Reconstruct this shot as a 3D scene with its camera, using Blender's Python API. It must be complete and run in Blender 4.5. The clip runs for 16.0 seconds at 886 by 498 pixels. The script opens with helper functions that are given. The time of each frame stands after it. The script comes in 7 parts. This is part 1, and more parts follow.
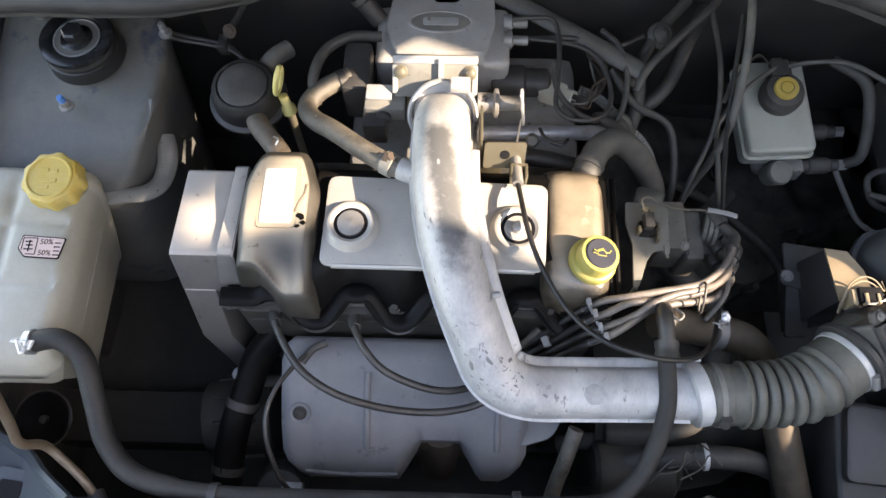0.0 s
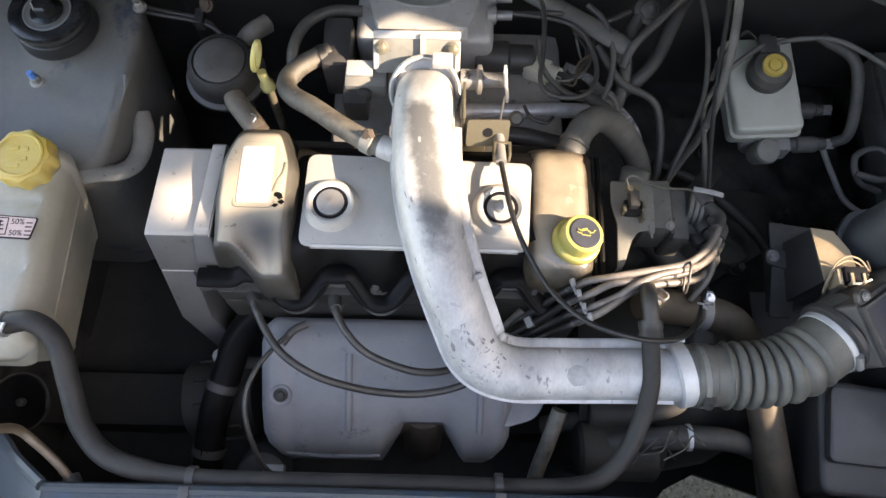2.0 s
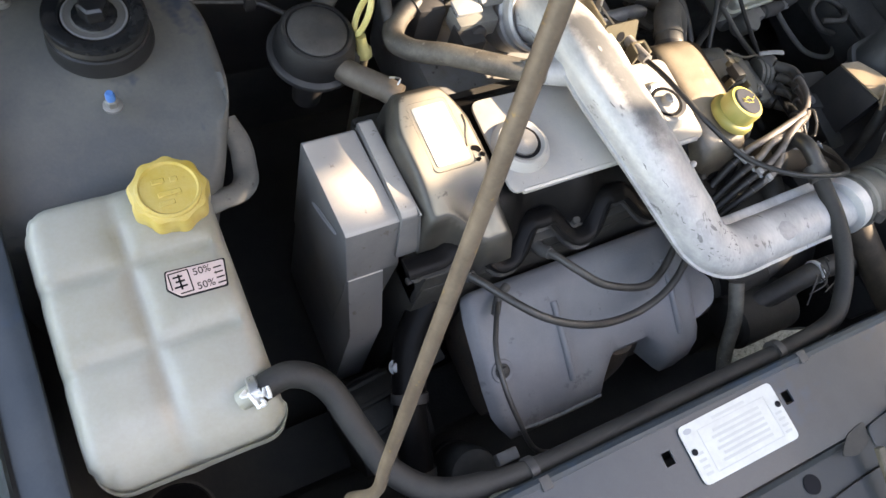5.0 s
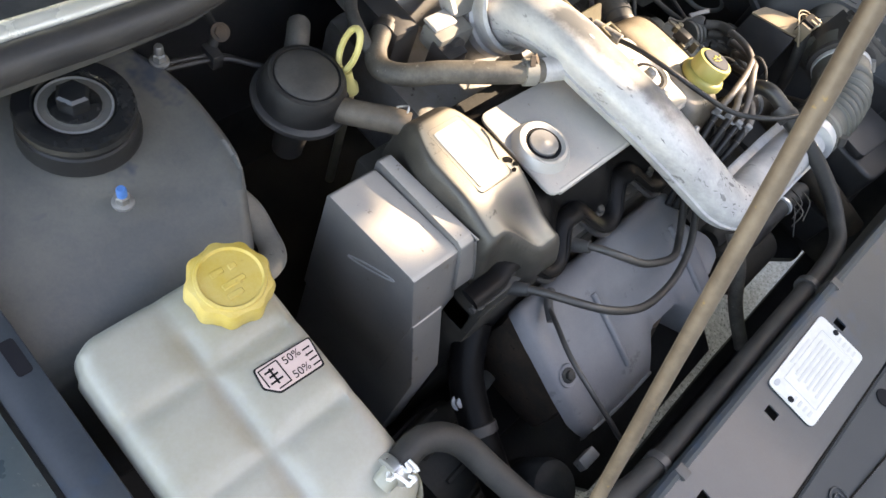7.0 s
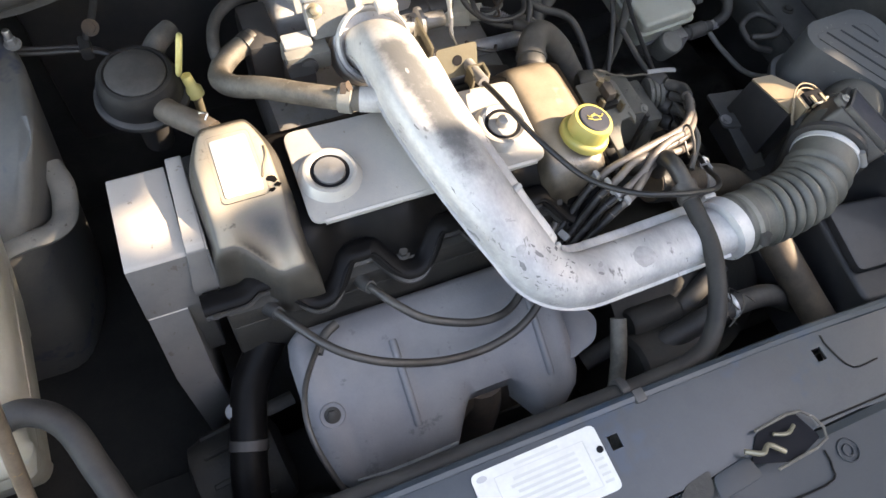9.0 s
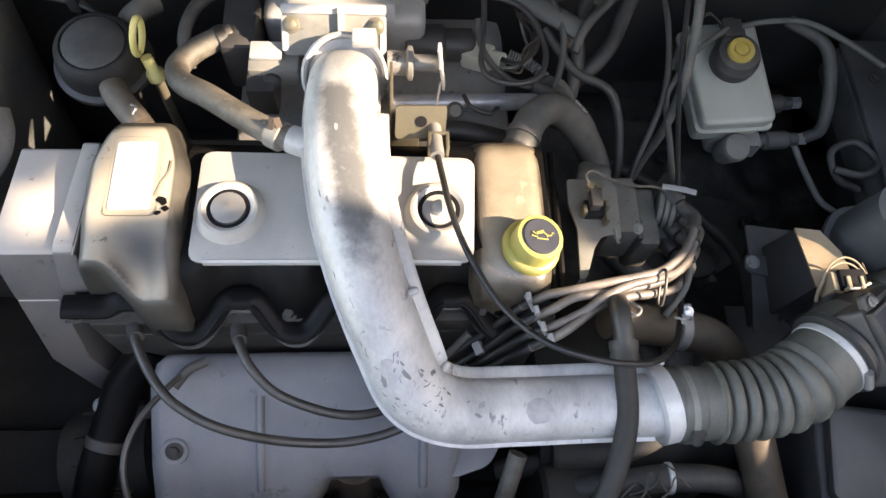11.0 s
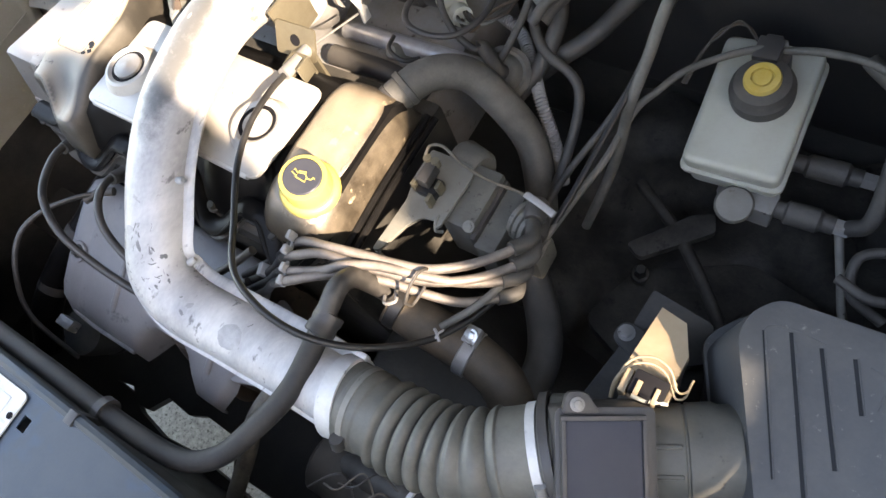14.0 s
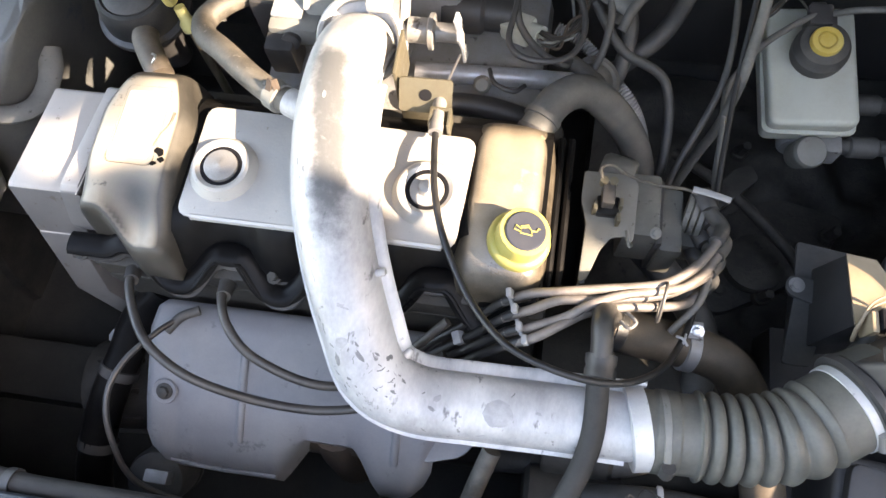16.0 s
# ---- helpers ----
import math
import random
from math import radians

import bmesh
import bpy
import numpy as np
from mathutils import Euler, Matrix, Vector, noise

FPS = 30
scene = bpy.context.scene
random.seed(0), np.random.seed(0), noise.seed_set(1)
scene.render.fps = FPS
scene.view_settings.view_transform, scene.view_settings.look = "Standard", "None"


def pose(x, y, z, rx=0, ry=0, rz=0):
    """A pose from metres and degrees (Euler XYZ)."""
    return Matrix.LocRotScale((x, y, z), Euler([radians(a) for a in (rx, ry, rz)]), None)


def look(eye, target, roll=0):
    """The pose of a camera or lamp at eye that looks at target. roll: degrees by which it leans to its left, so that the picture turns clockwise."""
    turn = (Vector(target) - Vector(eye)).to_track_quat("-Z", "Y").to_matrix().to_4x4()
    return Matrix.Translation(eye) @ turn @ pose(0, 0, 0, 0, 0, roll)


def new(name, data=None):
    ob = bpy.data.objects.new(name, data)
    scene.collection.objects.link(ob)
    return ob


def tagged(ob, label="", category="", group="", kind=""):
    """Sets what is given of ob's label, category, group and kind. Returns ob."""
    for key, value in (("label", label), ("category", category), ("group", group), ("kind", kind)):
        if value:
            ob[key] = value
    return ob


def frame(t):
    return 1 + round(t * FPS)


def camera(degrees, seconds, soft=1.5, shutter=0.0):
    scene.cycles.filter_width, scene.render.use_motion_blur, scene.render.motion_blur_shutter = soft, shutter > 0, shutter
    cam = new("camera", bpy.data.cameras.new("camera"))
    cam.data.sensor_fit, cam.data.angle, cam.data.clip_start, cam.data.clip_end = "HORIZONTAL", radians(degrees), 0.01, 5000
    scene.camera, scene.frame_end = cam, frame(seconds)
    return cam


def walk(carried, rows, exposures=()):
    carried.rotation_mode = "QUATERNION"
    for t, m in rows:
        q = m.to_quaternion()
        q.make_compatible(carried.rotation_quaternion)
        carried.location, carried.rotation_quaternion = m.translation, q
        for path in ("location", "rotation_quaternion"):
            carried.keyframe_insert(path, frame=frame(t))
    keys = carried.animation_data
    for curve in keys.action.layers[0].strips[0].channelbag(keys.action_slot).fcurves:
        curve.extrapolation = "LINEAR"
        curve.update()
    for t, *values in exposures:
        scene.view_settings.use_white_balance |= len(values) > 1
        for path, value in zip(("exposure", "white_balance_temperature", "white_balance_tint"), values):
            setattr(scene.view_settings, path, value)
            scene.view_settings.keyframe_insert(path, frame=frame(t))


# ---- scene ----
cam = camera(63.5, 16.0)
METRES, EYE, TILT, LEAN, TURN = 2.45, 1.50, -68.0, 0.0, 1.5
ROWS = [
    (0.0, 0.0, 0.0, 0.0, 0.0, 0.0, -0.0),
    (0.5, -0.0004, 0.0021, 0.0014, -0.25, -0.87, 0.26),
    (1.0, 0.0, 0.0041, 0.0024, -0.6, -1.32, 0.29),
    (1.5, 0.0005, 0.004, 0.0004, -0.41, -1.35, -0.06),
    (2.0, 0.0038, 0.0053, -0.0004, -0.76, -1.55, 0.04),
    (2.5, 0.0046, 0.0148, -0.0012, 0.28, 1.25, -3.23),
    (3.0, -0.0468, 0.0129, -0.0269, -4.56, 3.76, -1.13),
    (3.5, -0.0886, 0.0141, -0.0378, -8.86, 2.53, 1.19),
    (4.0, -0.1055, 0.0366, -0.0158, -10.85, -1.11, 4.01),
    (4.5, -0.147, 0.0509, -0.005, -16.62, -2.95, 11.41),
    (7.0, -0.233, 0.1061, 0.036, -36.73, -9.5, 31.06),
    (7.5, -0.2237, 0.0949, 0.024, -35.62, -9.13, 32.44),
    (8.0, -0.1902, 0.0734, -0.005, -29.35, -5.57, 31.22),
    (8.5, -0.1356, 0.0475, -0.0407, -21.44, -0.94, 24.14),
    (9.0, -0.0851, 0.0456, -0.0438, -14.94, 2.81, 19.99),
    (9.5, -0.0385, 0.0649, -0.013, -10.22, 1.21, 8.94),
    (12.0, 0.0757, 0.0575, -0.0097, 6.31, 0.81, -2.4),
    (12.5, 0.1391, 0.0735, -0.0003, 17.51, -3.25, -8.78),
    (13.0, 0.1809, 0.0913, 0.0065, 23.35, -5.06, -14.84),
    (13.5, 0.2019, 0.1038, 0.0139, 23.82, -5.87, -18.74),
    (14.0, 0.2119, 0.109, 0.0159, 26.65, -6.13, -20.45),
    (14.5, 0.2145, 0.1085, 0.0148, 25.61, -6.74, -19.84),
    (15.0, 0.2086, 0.1032, 0.0144, 25.65, -5.5, -19.42),
    (15.5, 0.1647, 0.0904, 0.011, 19.88, -5.66, -16.5),
    (16.0, 0.0635, 0.0714, -0.0001, 5.82, -2.45, -5.11),
]
walk(cam, [(t, pose(0, 0, EYE, TILT, LEAN, TURN) @ pose(METRES * x, METRES * y, METRES * z, 90 + pitch, roll, yaw)) for t, x, y, z, yaw, pitch, roll in ROWS], [(0.0, 3.32, 8750, 17), (3.5, 3.40, 9000, 17), (4.5, 3.46, 9100, 17), (7.0, 3.58, 9300, 17), (9.0, 3.58, 9150, 17), (12.0, 3.29, 8850, 17), (13.5, 3.48, 8900, 17), (14.5, 4.02, 8850, 17), (15.5, 4.12, 8850, 17), (16.0, 3.92, 8850, 17)])

# ---- light ----
world = bpy.data.worlds.new("sky")
scene.world = world
world.use_nodes = True
SUN = Vector((0.96, -0.28, 0.65)).normalized()
wn = world.node_tree.nodes
sky = wn.new("ShaderNodeTexSky")
sky.sky_type, sky.sun_disc = "NISHITA", False
sky.sun_elevation = math.asin(SUN.z)
sky.sun_rotation = math.atan2(SUN.x, SUN.y)
wn["Background"].inputs[1].default_value = 0.15
world.node_tree.links.new(sky.outputs[0], wn["Background"].inputs[0])
sun = new("sun", bpy.data.lights.new("sun", "SUN"))
sun.data.energy, sun.data.angle, sun.data.color = 1.95, radians(0.6), (1.0, 0.945, 0.87)
sun.matrix_world = look(SUN * 20, (0, 0, 0))



# ---- materials ----
def material(name, base, rough=0.5, metal=0.0, dust=None, amount=0.3, big=14.0, fine=260.0, bump=0.15, top=0.0,
             spots=None, spot_amount=0.0, spot_scale=60.0, streak=(1, 1, 1), sub=0.0, coat=0.0, level=0.3, spec=0.5):
    """Base colour with blotches of dust, fine grain and relief, and small spots of wear."""
    m = bpy.data.materials.new(name)
    m.use_nodes = True
    nt = m.node_tree
    p = nt.nodes["Principled BSDF"]
    link = nt.links.new

    def node(kind, **props):
        n = nt.nodes.new("ShaderNode" + kind)
        for k, v in props.items():
            n.inputs[k].default_value = v
        return n

    co = node("TexCoord")
    mp = node("Mapping")
    mp.inputs["Scale"].default_value = streak
    link(co.outputs["Object"], mp.inputs["Vector"])
    blot = node("TexNoise", Scale=big, Detail=6.0, Roughness=0.65)
    grain = node("TexNoise", Scale=fine, Detail=3.0, Roughness=0.6)
    link(mp.outputs[0], blot.inputs["Vector"])
    link(mp.outputs[0], grain.inputs["Vector"])
    col = node("MixRGB")
    col.inputs[1].default_value = (*base, 1)
    col.inputs[2].default_value = (*(dust or tuple(min(1, c * 1.5) for c in base)), 1)
    ramp = node("MapRange")
    for k, v in (("From Min", 0.38), ("From Max", 0.68), ("To Min", 0.0), ("To Max", amount)):
        ramp.inputs[k].default_value = v
    link(blot.outputs["Fac"], ramp.inputs["Value"])
    g = node("Math")
    g.operation = "MULTIPLY_ADD"
    g.inputs[1].default_value, g.inputs[2].default_value = 0.5 * amount, -0.2 * amount
    link(grain.outputs["Fac"], g.inputs[0])
    add = node("Math")
    add.use_clamp = True
    link(ramp.outputs[0], add.inputs[0])
    link(g.outputs[0], add.inputs[1])
    fac = add.outputs[0]
    # dust on upward faces; on HUMP and FILLER it also carries painted sunlight
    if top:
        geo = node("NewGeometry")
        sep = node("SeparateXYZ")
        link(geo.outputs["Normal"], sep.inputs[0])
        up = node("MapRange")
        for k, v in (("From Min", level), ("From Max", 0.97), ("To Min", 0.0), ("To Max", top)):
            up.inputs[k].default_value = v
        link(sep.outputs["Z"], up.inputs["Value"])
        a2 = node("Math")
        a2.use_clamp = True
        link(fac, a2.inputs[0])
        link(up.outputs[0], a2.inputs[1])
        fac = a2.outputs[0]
    link(fac, col.inputs[0])
    out = col.outputs[0]
    if spots:
        sp = node("TexNoise", Scale=spot_scale, Detail=4.0, Roughness=0.7)
        link(mp.outputs[0], sp.inputs["Vector"])
        r2 = node("MapRange")
        for k, v in (("From Min", 0.66 - 0.12 * spot_amount), ("From Max", 0.72 - 0.1 * spot_amount), ("To Min", 0.0), ("To Max", 0.85)):
            r2.inputs[k].default_value = v
        link(sp.outputs["Fac"], r2.inputs["Value"])
        c2 = node("MixRGB")
        link(r2.outputs[0], c2.inputs[0])
        link(out, c2.inputs[1])
        c2.inputs[2].default_value = (*spots, 1)
        out = c2.outputs[0]
    link(out, p.inputs["Base Color"])
    rr = node("MapRange")
    for k, v in (("From Min", 0.3), ("From Max", 0.7), ("To Min", max(0.02, rough - 0.08)), ("To Max", min(1, rough + 0.14))):
        rr.inputs[k].default_value = v
    link(blot.outputs["Fac"], rr.inputs["Value"])
    link(rr.outputs[0], p.inputs["Roughness"])
    p.inputs["Metallic"].default_value = metal
    p.inputs["Coat Weight"].default_value = coat
    p.inputs["Coat Roughness"].default_value = 0.15
    p.inputs["Specular IOR Level"].default_value = spec
    if sub:
        p.inputs["Subsurface Weight"].default_value = sub
        p.inputs["Subsurface Radius"].default_value = (0.02, 0.02, 0.015)
        p.inputs["Subsurface Scale"].default_value = 0.5
    b = node("Bump", Strength=bump, Distance=0.001)
    link(grain.outputs["Fac"], b.inputs["Height"])
    link(b.outputs[0], p.inputs["Normal"])
    return m


PAINT = material("body paint", (0.010, 0.018, 0.026), 0.42, 0.0, (0.042, 0.049, 0.054), 0.6, 9, 400, 0.06, 0.10, (0.012, 0.028, 0.048), 0.45, 11, coat=0.2)
# darker copy of PAINT: the front panel's shade is in the colour
SHADEDPAINT = material("dusty front paint with shade put in", (0.009, 0.015, 0.021), 0.5, 0.0, (0.030, 0.033, 0.036), 0.6, 9, 400, 0.06, 0.05, (0.012, 0.024, 0.038), 0.3, 11)
SOOT = material("sooty underside", (0.034, 0.034, 0.032), 0.7, 0.0, (0.064, 0.061, 0.056), 0.7, 16, 200, 0.5, spec=0.3)
SHELL = material("dirty inner panel", (0.044, 0.045, 0.046), 0.75, 0.0, (0.10, 0.096, 0.088), 0.8, 12, 200, 0.3, spec=0.3)
TOWERP = material("dusty tower paint", (0.066, 0.069, 0.071), 0.6, 0.0, (0.135, 0.13, 0.115), 0.8, 10, 300, 0.2, 0.15, (0.024, 0.037, 0.064), 0.58, 11)
BLACK = material("black plastic", (0.028, 0.028, 0.030), 0.45, 0.0, (0.10, 0.09, 0.08), 0.35, 18, 500, 0.1, 0.08)
ROCKER = material("black enamel", (0.005, 0.005, 0.0055), 0.34, 0.0, (0.022, 0.019, 0.016), 0.3, 25, 700, 0.1, spec=0.09)
# top dust paled to sunlit cream, sides kept dark as in shade
HUMP = material("grey-brown enamel, dusty top with sunlit tone", (0.029, 0.027, 0.024), 0.42, 0.0, (0.37, 0.32, 0.25), 0.09, 22, 600, 0.2, 0.85, (0.046, 0.040, 0.032), 0.3, 45, level=0.86, spec=0.5)
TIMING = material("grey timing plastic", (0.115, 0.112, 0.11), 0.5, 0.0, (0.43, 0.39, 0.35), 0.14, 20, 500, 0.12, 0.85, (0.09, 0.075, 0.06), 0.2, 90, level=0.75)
SHIELD = material("grey heat shield", (0.150, 0.150, 0.160), 0.52, 0.0, (0.215, 0.213, 0.212), 0.7, 16, 420, 0.14, 0.0, (0.11, 0.11, 0.115), 0.3, 38)
ALU = material("worn silver duct", (0.30, 0.30, 0.305), 0.42, 0.10, (0.56, 0.555, 0.545), 1.1, 13, 330, 0.22, 0, (0.11, 0.11, 0.112), 0.38, 60, (1, 0.45, 1))
PLATE = material("aluminium baffle", (0.41, 0.40, 0.385), 0.45, 0.35, (0.52, 0.49, 0.44), 0.7, 20, 450, 0.2, 0, (0.25, 0.225, 0.19), 0.08, 120)
CAST = material("cast aluminium", (0.27, 0.27, 0.275), 0.5, 0.4, (0.22, 0.20, 0.17), 0.7, 26, 500, 0.35, 0, (0.07, 0.06, 0.055), 0.3, 70)
STEEL = material("bright steel", (0.62, 0.62, 0.62), 0.3, 0.9, (0.35, 0.32, 0.28), 0.4, 60, 600, 0.1)
ZINC = material("dull yellow zinc", (0.21, 0.19, 0.14), 0.4, 0.6, (0.16, 0.135, 0.095), 0.6, 50, 600, 0.15)
SLICKRUB = material("black rubber hose", (0.012, 0.012, 0.013), 0.58, 0.0, (0.042, 0.040, 0.037), 0.6, 24, 420, 0.2, 0.25, spec=0.3)
LIDBLACK = material("smooth black lid", (0.028, 0.032, 0.046), 0.45, 0.0, (0.050, 0.052, 0.060), 0.4, 30, 400, 0.06, 0.10, spec=0.22)
GROOVE = material("dark moulded groove", (0.012, 0.014, 0.017), 0.6, spec=0.2)
PALELEAD = material("pale dusty lead", (0.042, 0.039, 0.037), 0.45, 0.0, (0.22, 0.19, 0.17), 0.5, 50, 500, 0.1, 0.5)
METER = material("grey-green meter plastic", (0.048, 0.049, 0.044), 0.55, 0.0, (0.105, 0.103, 0.090), 0.6, 20, 380, 0.14, 0.15, (0.02, 0.02, 0.019), 0.2, 60)
RUBBER = material("dusty rubber", (0.025, 0.025, 0.026), 0.58, 0.0, (0.100, 0.094, 0.085), 0.6, 24, 420, 0.15, 0.2)
BROWNHOSE = material("brown-grey hose", (0.050, 0.044, 0.038), 0.6, 0.0, (0.185, 0.165, 0.135), 0.6, 40, 420, 0.3, 0.15, (0.28, 0.26, 0.23), 0.14, 150)
CORR = material("grey corrugated rubber", (0.058, 0.059, 0.053), 0.5, 0.0, (0.155, 0.150, 0.130), 0.6, 20, 380, 0.12, 0.2)
LEAD = material("ignition lead", (0.022, 0.021, 0.021), 0.42, 0.0, (0.085, 0.077, 0.068), 0.5, 50, 500, 0.1, 0.22)
TANK = material("milky tank plastic", (0.335, 0.328, 0.29), 0.36, 0.0, (0.25, 0.235, 0.18), 0.9, 7, 300, 0.05, 0, (0.37, 0.34, 0.26), 0.05, 25, sub=0.35)
RESERVOIR = material("white reservoir plastic", (0.395, 0.41, 0.365), 0.38, 0.0, (0.33, 0.325, 0.275), 0.8, 18, 300, 0.05, sub=0.3)
YELLOW = material("yellow plastic", (0.46, 0.32, 0.055), 0.5, 0.0, (0.52, 0.41, 0.16), 0.8, 30, 420, 0.15, 0, (0.36, 0.25, 0.06), 0.1, 90)
OILYELLOW = material("bright yellow plastic", (0.40, 0.365, 0.10), 0.36, 0.0, (0.44, 0.34, 0.11), 0.6, 40, 420, 0.08)
PALEYELLOW = material("pale yellow plastic", (0.66, 0.58, 0.24), 0.4, 0.0, (0.6, 0.48, 0.16), 0.4, 60, 420, 0.08)
WHITE = material("white label", (0.56, 0.56, 0.54), 0.45, 0.0, (0.46, 0.45, 0.41), 0.6, 70, 420, 0.04)
PINKLABEL = material("pinkish label", (0.56, 0.42, 0.385), 0.5, 0.0, (0.46, 0.35, 0.32), 0.5, 60, 420, 0.04)
INK = material("dark print", (0.010, 0.010, 0.012), 0.7, spec=0.1)
GREYINK = material("grey print", (0.33, 0.33, 0.34), 0.6)
BLUE = material("blue plastic", (0.04, 0.16, 0.42), 0.45)
GREYPL = material("grey module plastic", (0.14, 0.14, 0.13), 0.6, 0.0, (0.23, 0.22, 0.195), 0.6, 40, 420, 0.2, 0.1, (0.04, 0.036, 0.03), 0.3, 120)
AIRBOX = material("dark airbox plastic", (0.038, 0.043, 0.049), 0.50, 0.0, (0.100, 0.100, 0.094), 0.45, 14, 350, 0.14, 0.1, (0.15, 0.15, 0.14), 0.08, 140)
RUST = material("rusty iron", (0.050, 0.037, 0.029), 0.8, 0.0, (0.11, 0.075, 0.052), 0.8, 30, 260, 0.5, 0, (0.02, 0.017, 0.014), 0.3, 60)
GRIME = material("oily block", (0.030, 0.029, 0.027), 0.6, 0.0, (0.06, 0.055, 0.048), 0.7, 22, 240, 0.5, spec=0.3)
ROD = material("brown stay rod", (0.085, 0.064, 0.046), 0.42, 0.1, (0.16, 0.125, 0.09), 0.7, 50, 400, 0.12, 0, (0.22, 0.14, 0.05), 0.12, 130)
GROUND = material("rough gravelly concrete", (0.22, 0.217, 0.21), 0.9, 0.0, (0.44, 0.43, 0.41), 0.9, 90, 220, 1.0, 0, (0.05, 0.05, 0.047), 0.9, 150)
WALL = material("rough render of the added screens", (0.42, 0.40, 0.36), 0.9, 0.0, (0.5, 0.48, 0.44), 0.6, 2, 60, 0.6)
DARKRUB = material("clean black rubber", (0.010, 0.010, 0.011), 0.42, 0.0, (0.030, 0.029, 0.028), 0.4, 30, 420, 0.1)
SMUDGE = material("grey bare patch", (0.27, 0.27, 0.275), 0.55, 0.2, (0.40, 0.40, 0.40), 0.8, 120)
# top dust is paler than the real film: the sun's sheen is coloured in
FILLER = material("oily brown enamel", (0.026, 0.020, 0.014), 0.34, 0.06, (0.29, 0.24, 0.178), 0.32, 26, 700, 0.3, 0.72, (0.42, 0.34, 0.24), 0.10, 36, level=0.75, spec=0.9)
PLUGTAN = material("tan dusty plug", (0.30, 0.23, 0.15), 0.55, 0.0, (0.38, 0.30, 0.21), 0.6, 40)
PLATEINK = material("faint grey print", (0.42, 0.42, 0.40), 0.5)
LEVER = material("dull brown lever", (0.060, 0.052, 0.040), 0.5, 0.1, (0.11, 0.095, 0.07), 0.6, 40)
PLENUM = material("pale cast plenum", (0.42, 0.42, 0.42), 0.5, 0.25, (0.32, 0.30, 0.27), 0.6, 26, 500, 0.3, 0, (0.14, 0.13, 0.12), 0.15, 80)
DULLALU = material("dull worn aluminium", (0.18, 0.183, 0.187), 0.45, 0.1, (0.31, 0.31, 0.305), 0.9, 22, 330, 0.2, 0, (0.46, 0.455, 0.44), 0.42, 45, (1, 0.4, 1))


def dull_band(m, colour, centre, slope, half, y0, y1):
    """A ragged dull band on a silver skin, along y, drifting in x."""
    nt = m.node_tree
    link = nt.links.new
    base = nt.nodes["Principled BSDF"].inputs["Base Color"]
    before = base.links[0].from_socket

    def calc(op, a, b):
        n = nt.nodes.new("ShaderNodeMath")
        n.operation = op
        for s, v in zip(n.inputs, (a, b)):
            if isinstance(v, (int, float)):
                s.default_value = v
            else:
                link(v, s)
        return n.outputs[0]

    def ramp(value, a, b):
        n = nt.nodes.new("ShaderNodeMapRange")
        n.interpolation_type = "SMOOTHSTEP"
        n.inputs["From Min"].default_value, n.inputs["From Max"].default_value = a, b
        link(value, n.inputs["Value"])
        return n.outputs[0]

    geo = nt.nodes.new("ShaderNodeNewGeometry")
    xyz = nt.nodes.new("ShaderNodeSeparateXYZ")
    link(geo.outputs["Position"], xyz.inputs[0])
    rough = nt.nodes.new("ShaderNodeTexNoise")
    rough.inputs["Scale"].default_value, rough.inputs["Detail"].default_value, rough.inputs["Roughness"].default_value = 75.0, 7.0, 0.72
    link(geo.outputs["Position"], rough.inputs["Vector"])
    across = calc("ABSOLUTE", calc("SUBTRACT", xyz.outputs["X"], calc("ADD", calc("MULTIPLY", calc("SUBTRACT", y1, xyz.outputs["Y"]), slope), centre)), 0.0)
    inside = calc("MULTIPLY", ramp(across, half, half * 0.15), calc("MULTIPLY", ramp(xyz.outputs["Y"], y0, y0 + 0.10), ramp(xyz.outputs["Y"], y1, y1 - 0.035)))
    worn = ramp(calc("ADD", calc("MULTIPLY", inside, 0.62), calc("MULTIPLY", rough.outputs["Fac"], 0.75)), 0.42, 0.98)
    gate = calc("MULTIPLY", worn, ramp(inside, 0.0, 0.12))
    mix = nt.nodes.new("ShaderNodeMixRGB")
    link(gate, mix.inputs[0])
    link(before, mix.inputs[1])
    mix.inputs[2].default_value = (*colour, 1)
    link(mix.outputs[0], base)
    return m


BANDDUCT = dull_band(material("worn silver duct skin with a dull band", (0.30, 0.30, 0.305), 0.42, 0.10, (0.56, 0.555, 0.545), 1.1, 13, 330, 0.22, 0, (0.11, 0.11, 0.112), 0.38, 60, (1, 0.45, 1)), (0.12, 0.123, 0.127), -0.020, 0.16, 0.026, 0.20, 0.425)
WINGPAINT = material("glossy wing paint", (0.034, 0.054, 0.064), 0.30, 0.0, (0.08, 0.10, 0.108), 0.6, 9, 400, 0.04, 0.1, (0.14, 0.15, 0.15), 0.08, 90, coat=1.0)
DUSTYRUB = material("very dusty rubber", (0.055, 0.054, 0.051), 0.65, 0.0, (0.15, 0.143, 0.13), 0.7, 24, 420, 0.15, 0.2)
SLEEVE = material("pale grey sleeve", (0.26, 0.26, 0.265), 0.55, 0.0, (0.34, 0.335, 0.32), 0.5, 40)
RAIL = material("bluish steel rail", (0.40, 0.41, 0.44), 0.35, 0.4, (0.2, 0.19, 0.175), 0.6, 40)
BROWNRUB = material("brown dusty rubber", (0.055, 0.044, 0.035), 0.6, 0.0, (0.17, 0.14, 0.11), 0.7, 24, 420, 0.15, 0.2)
SCUFF = material("dark grey scuff", (0.13, 0.13, 0.135), 0.6, 0.0, (0.22, 0.22, 0.22), 0.6, 200)
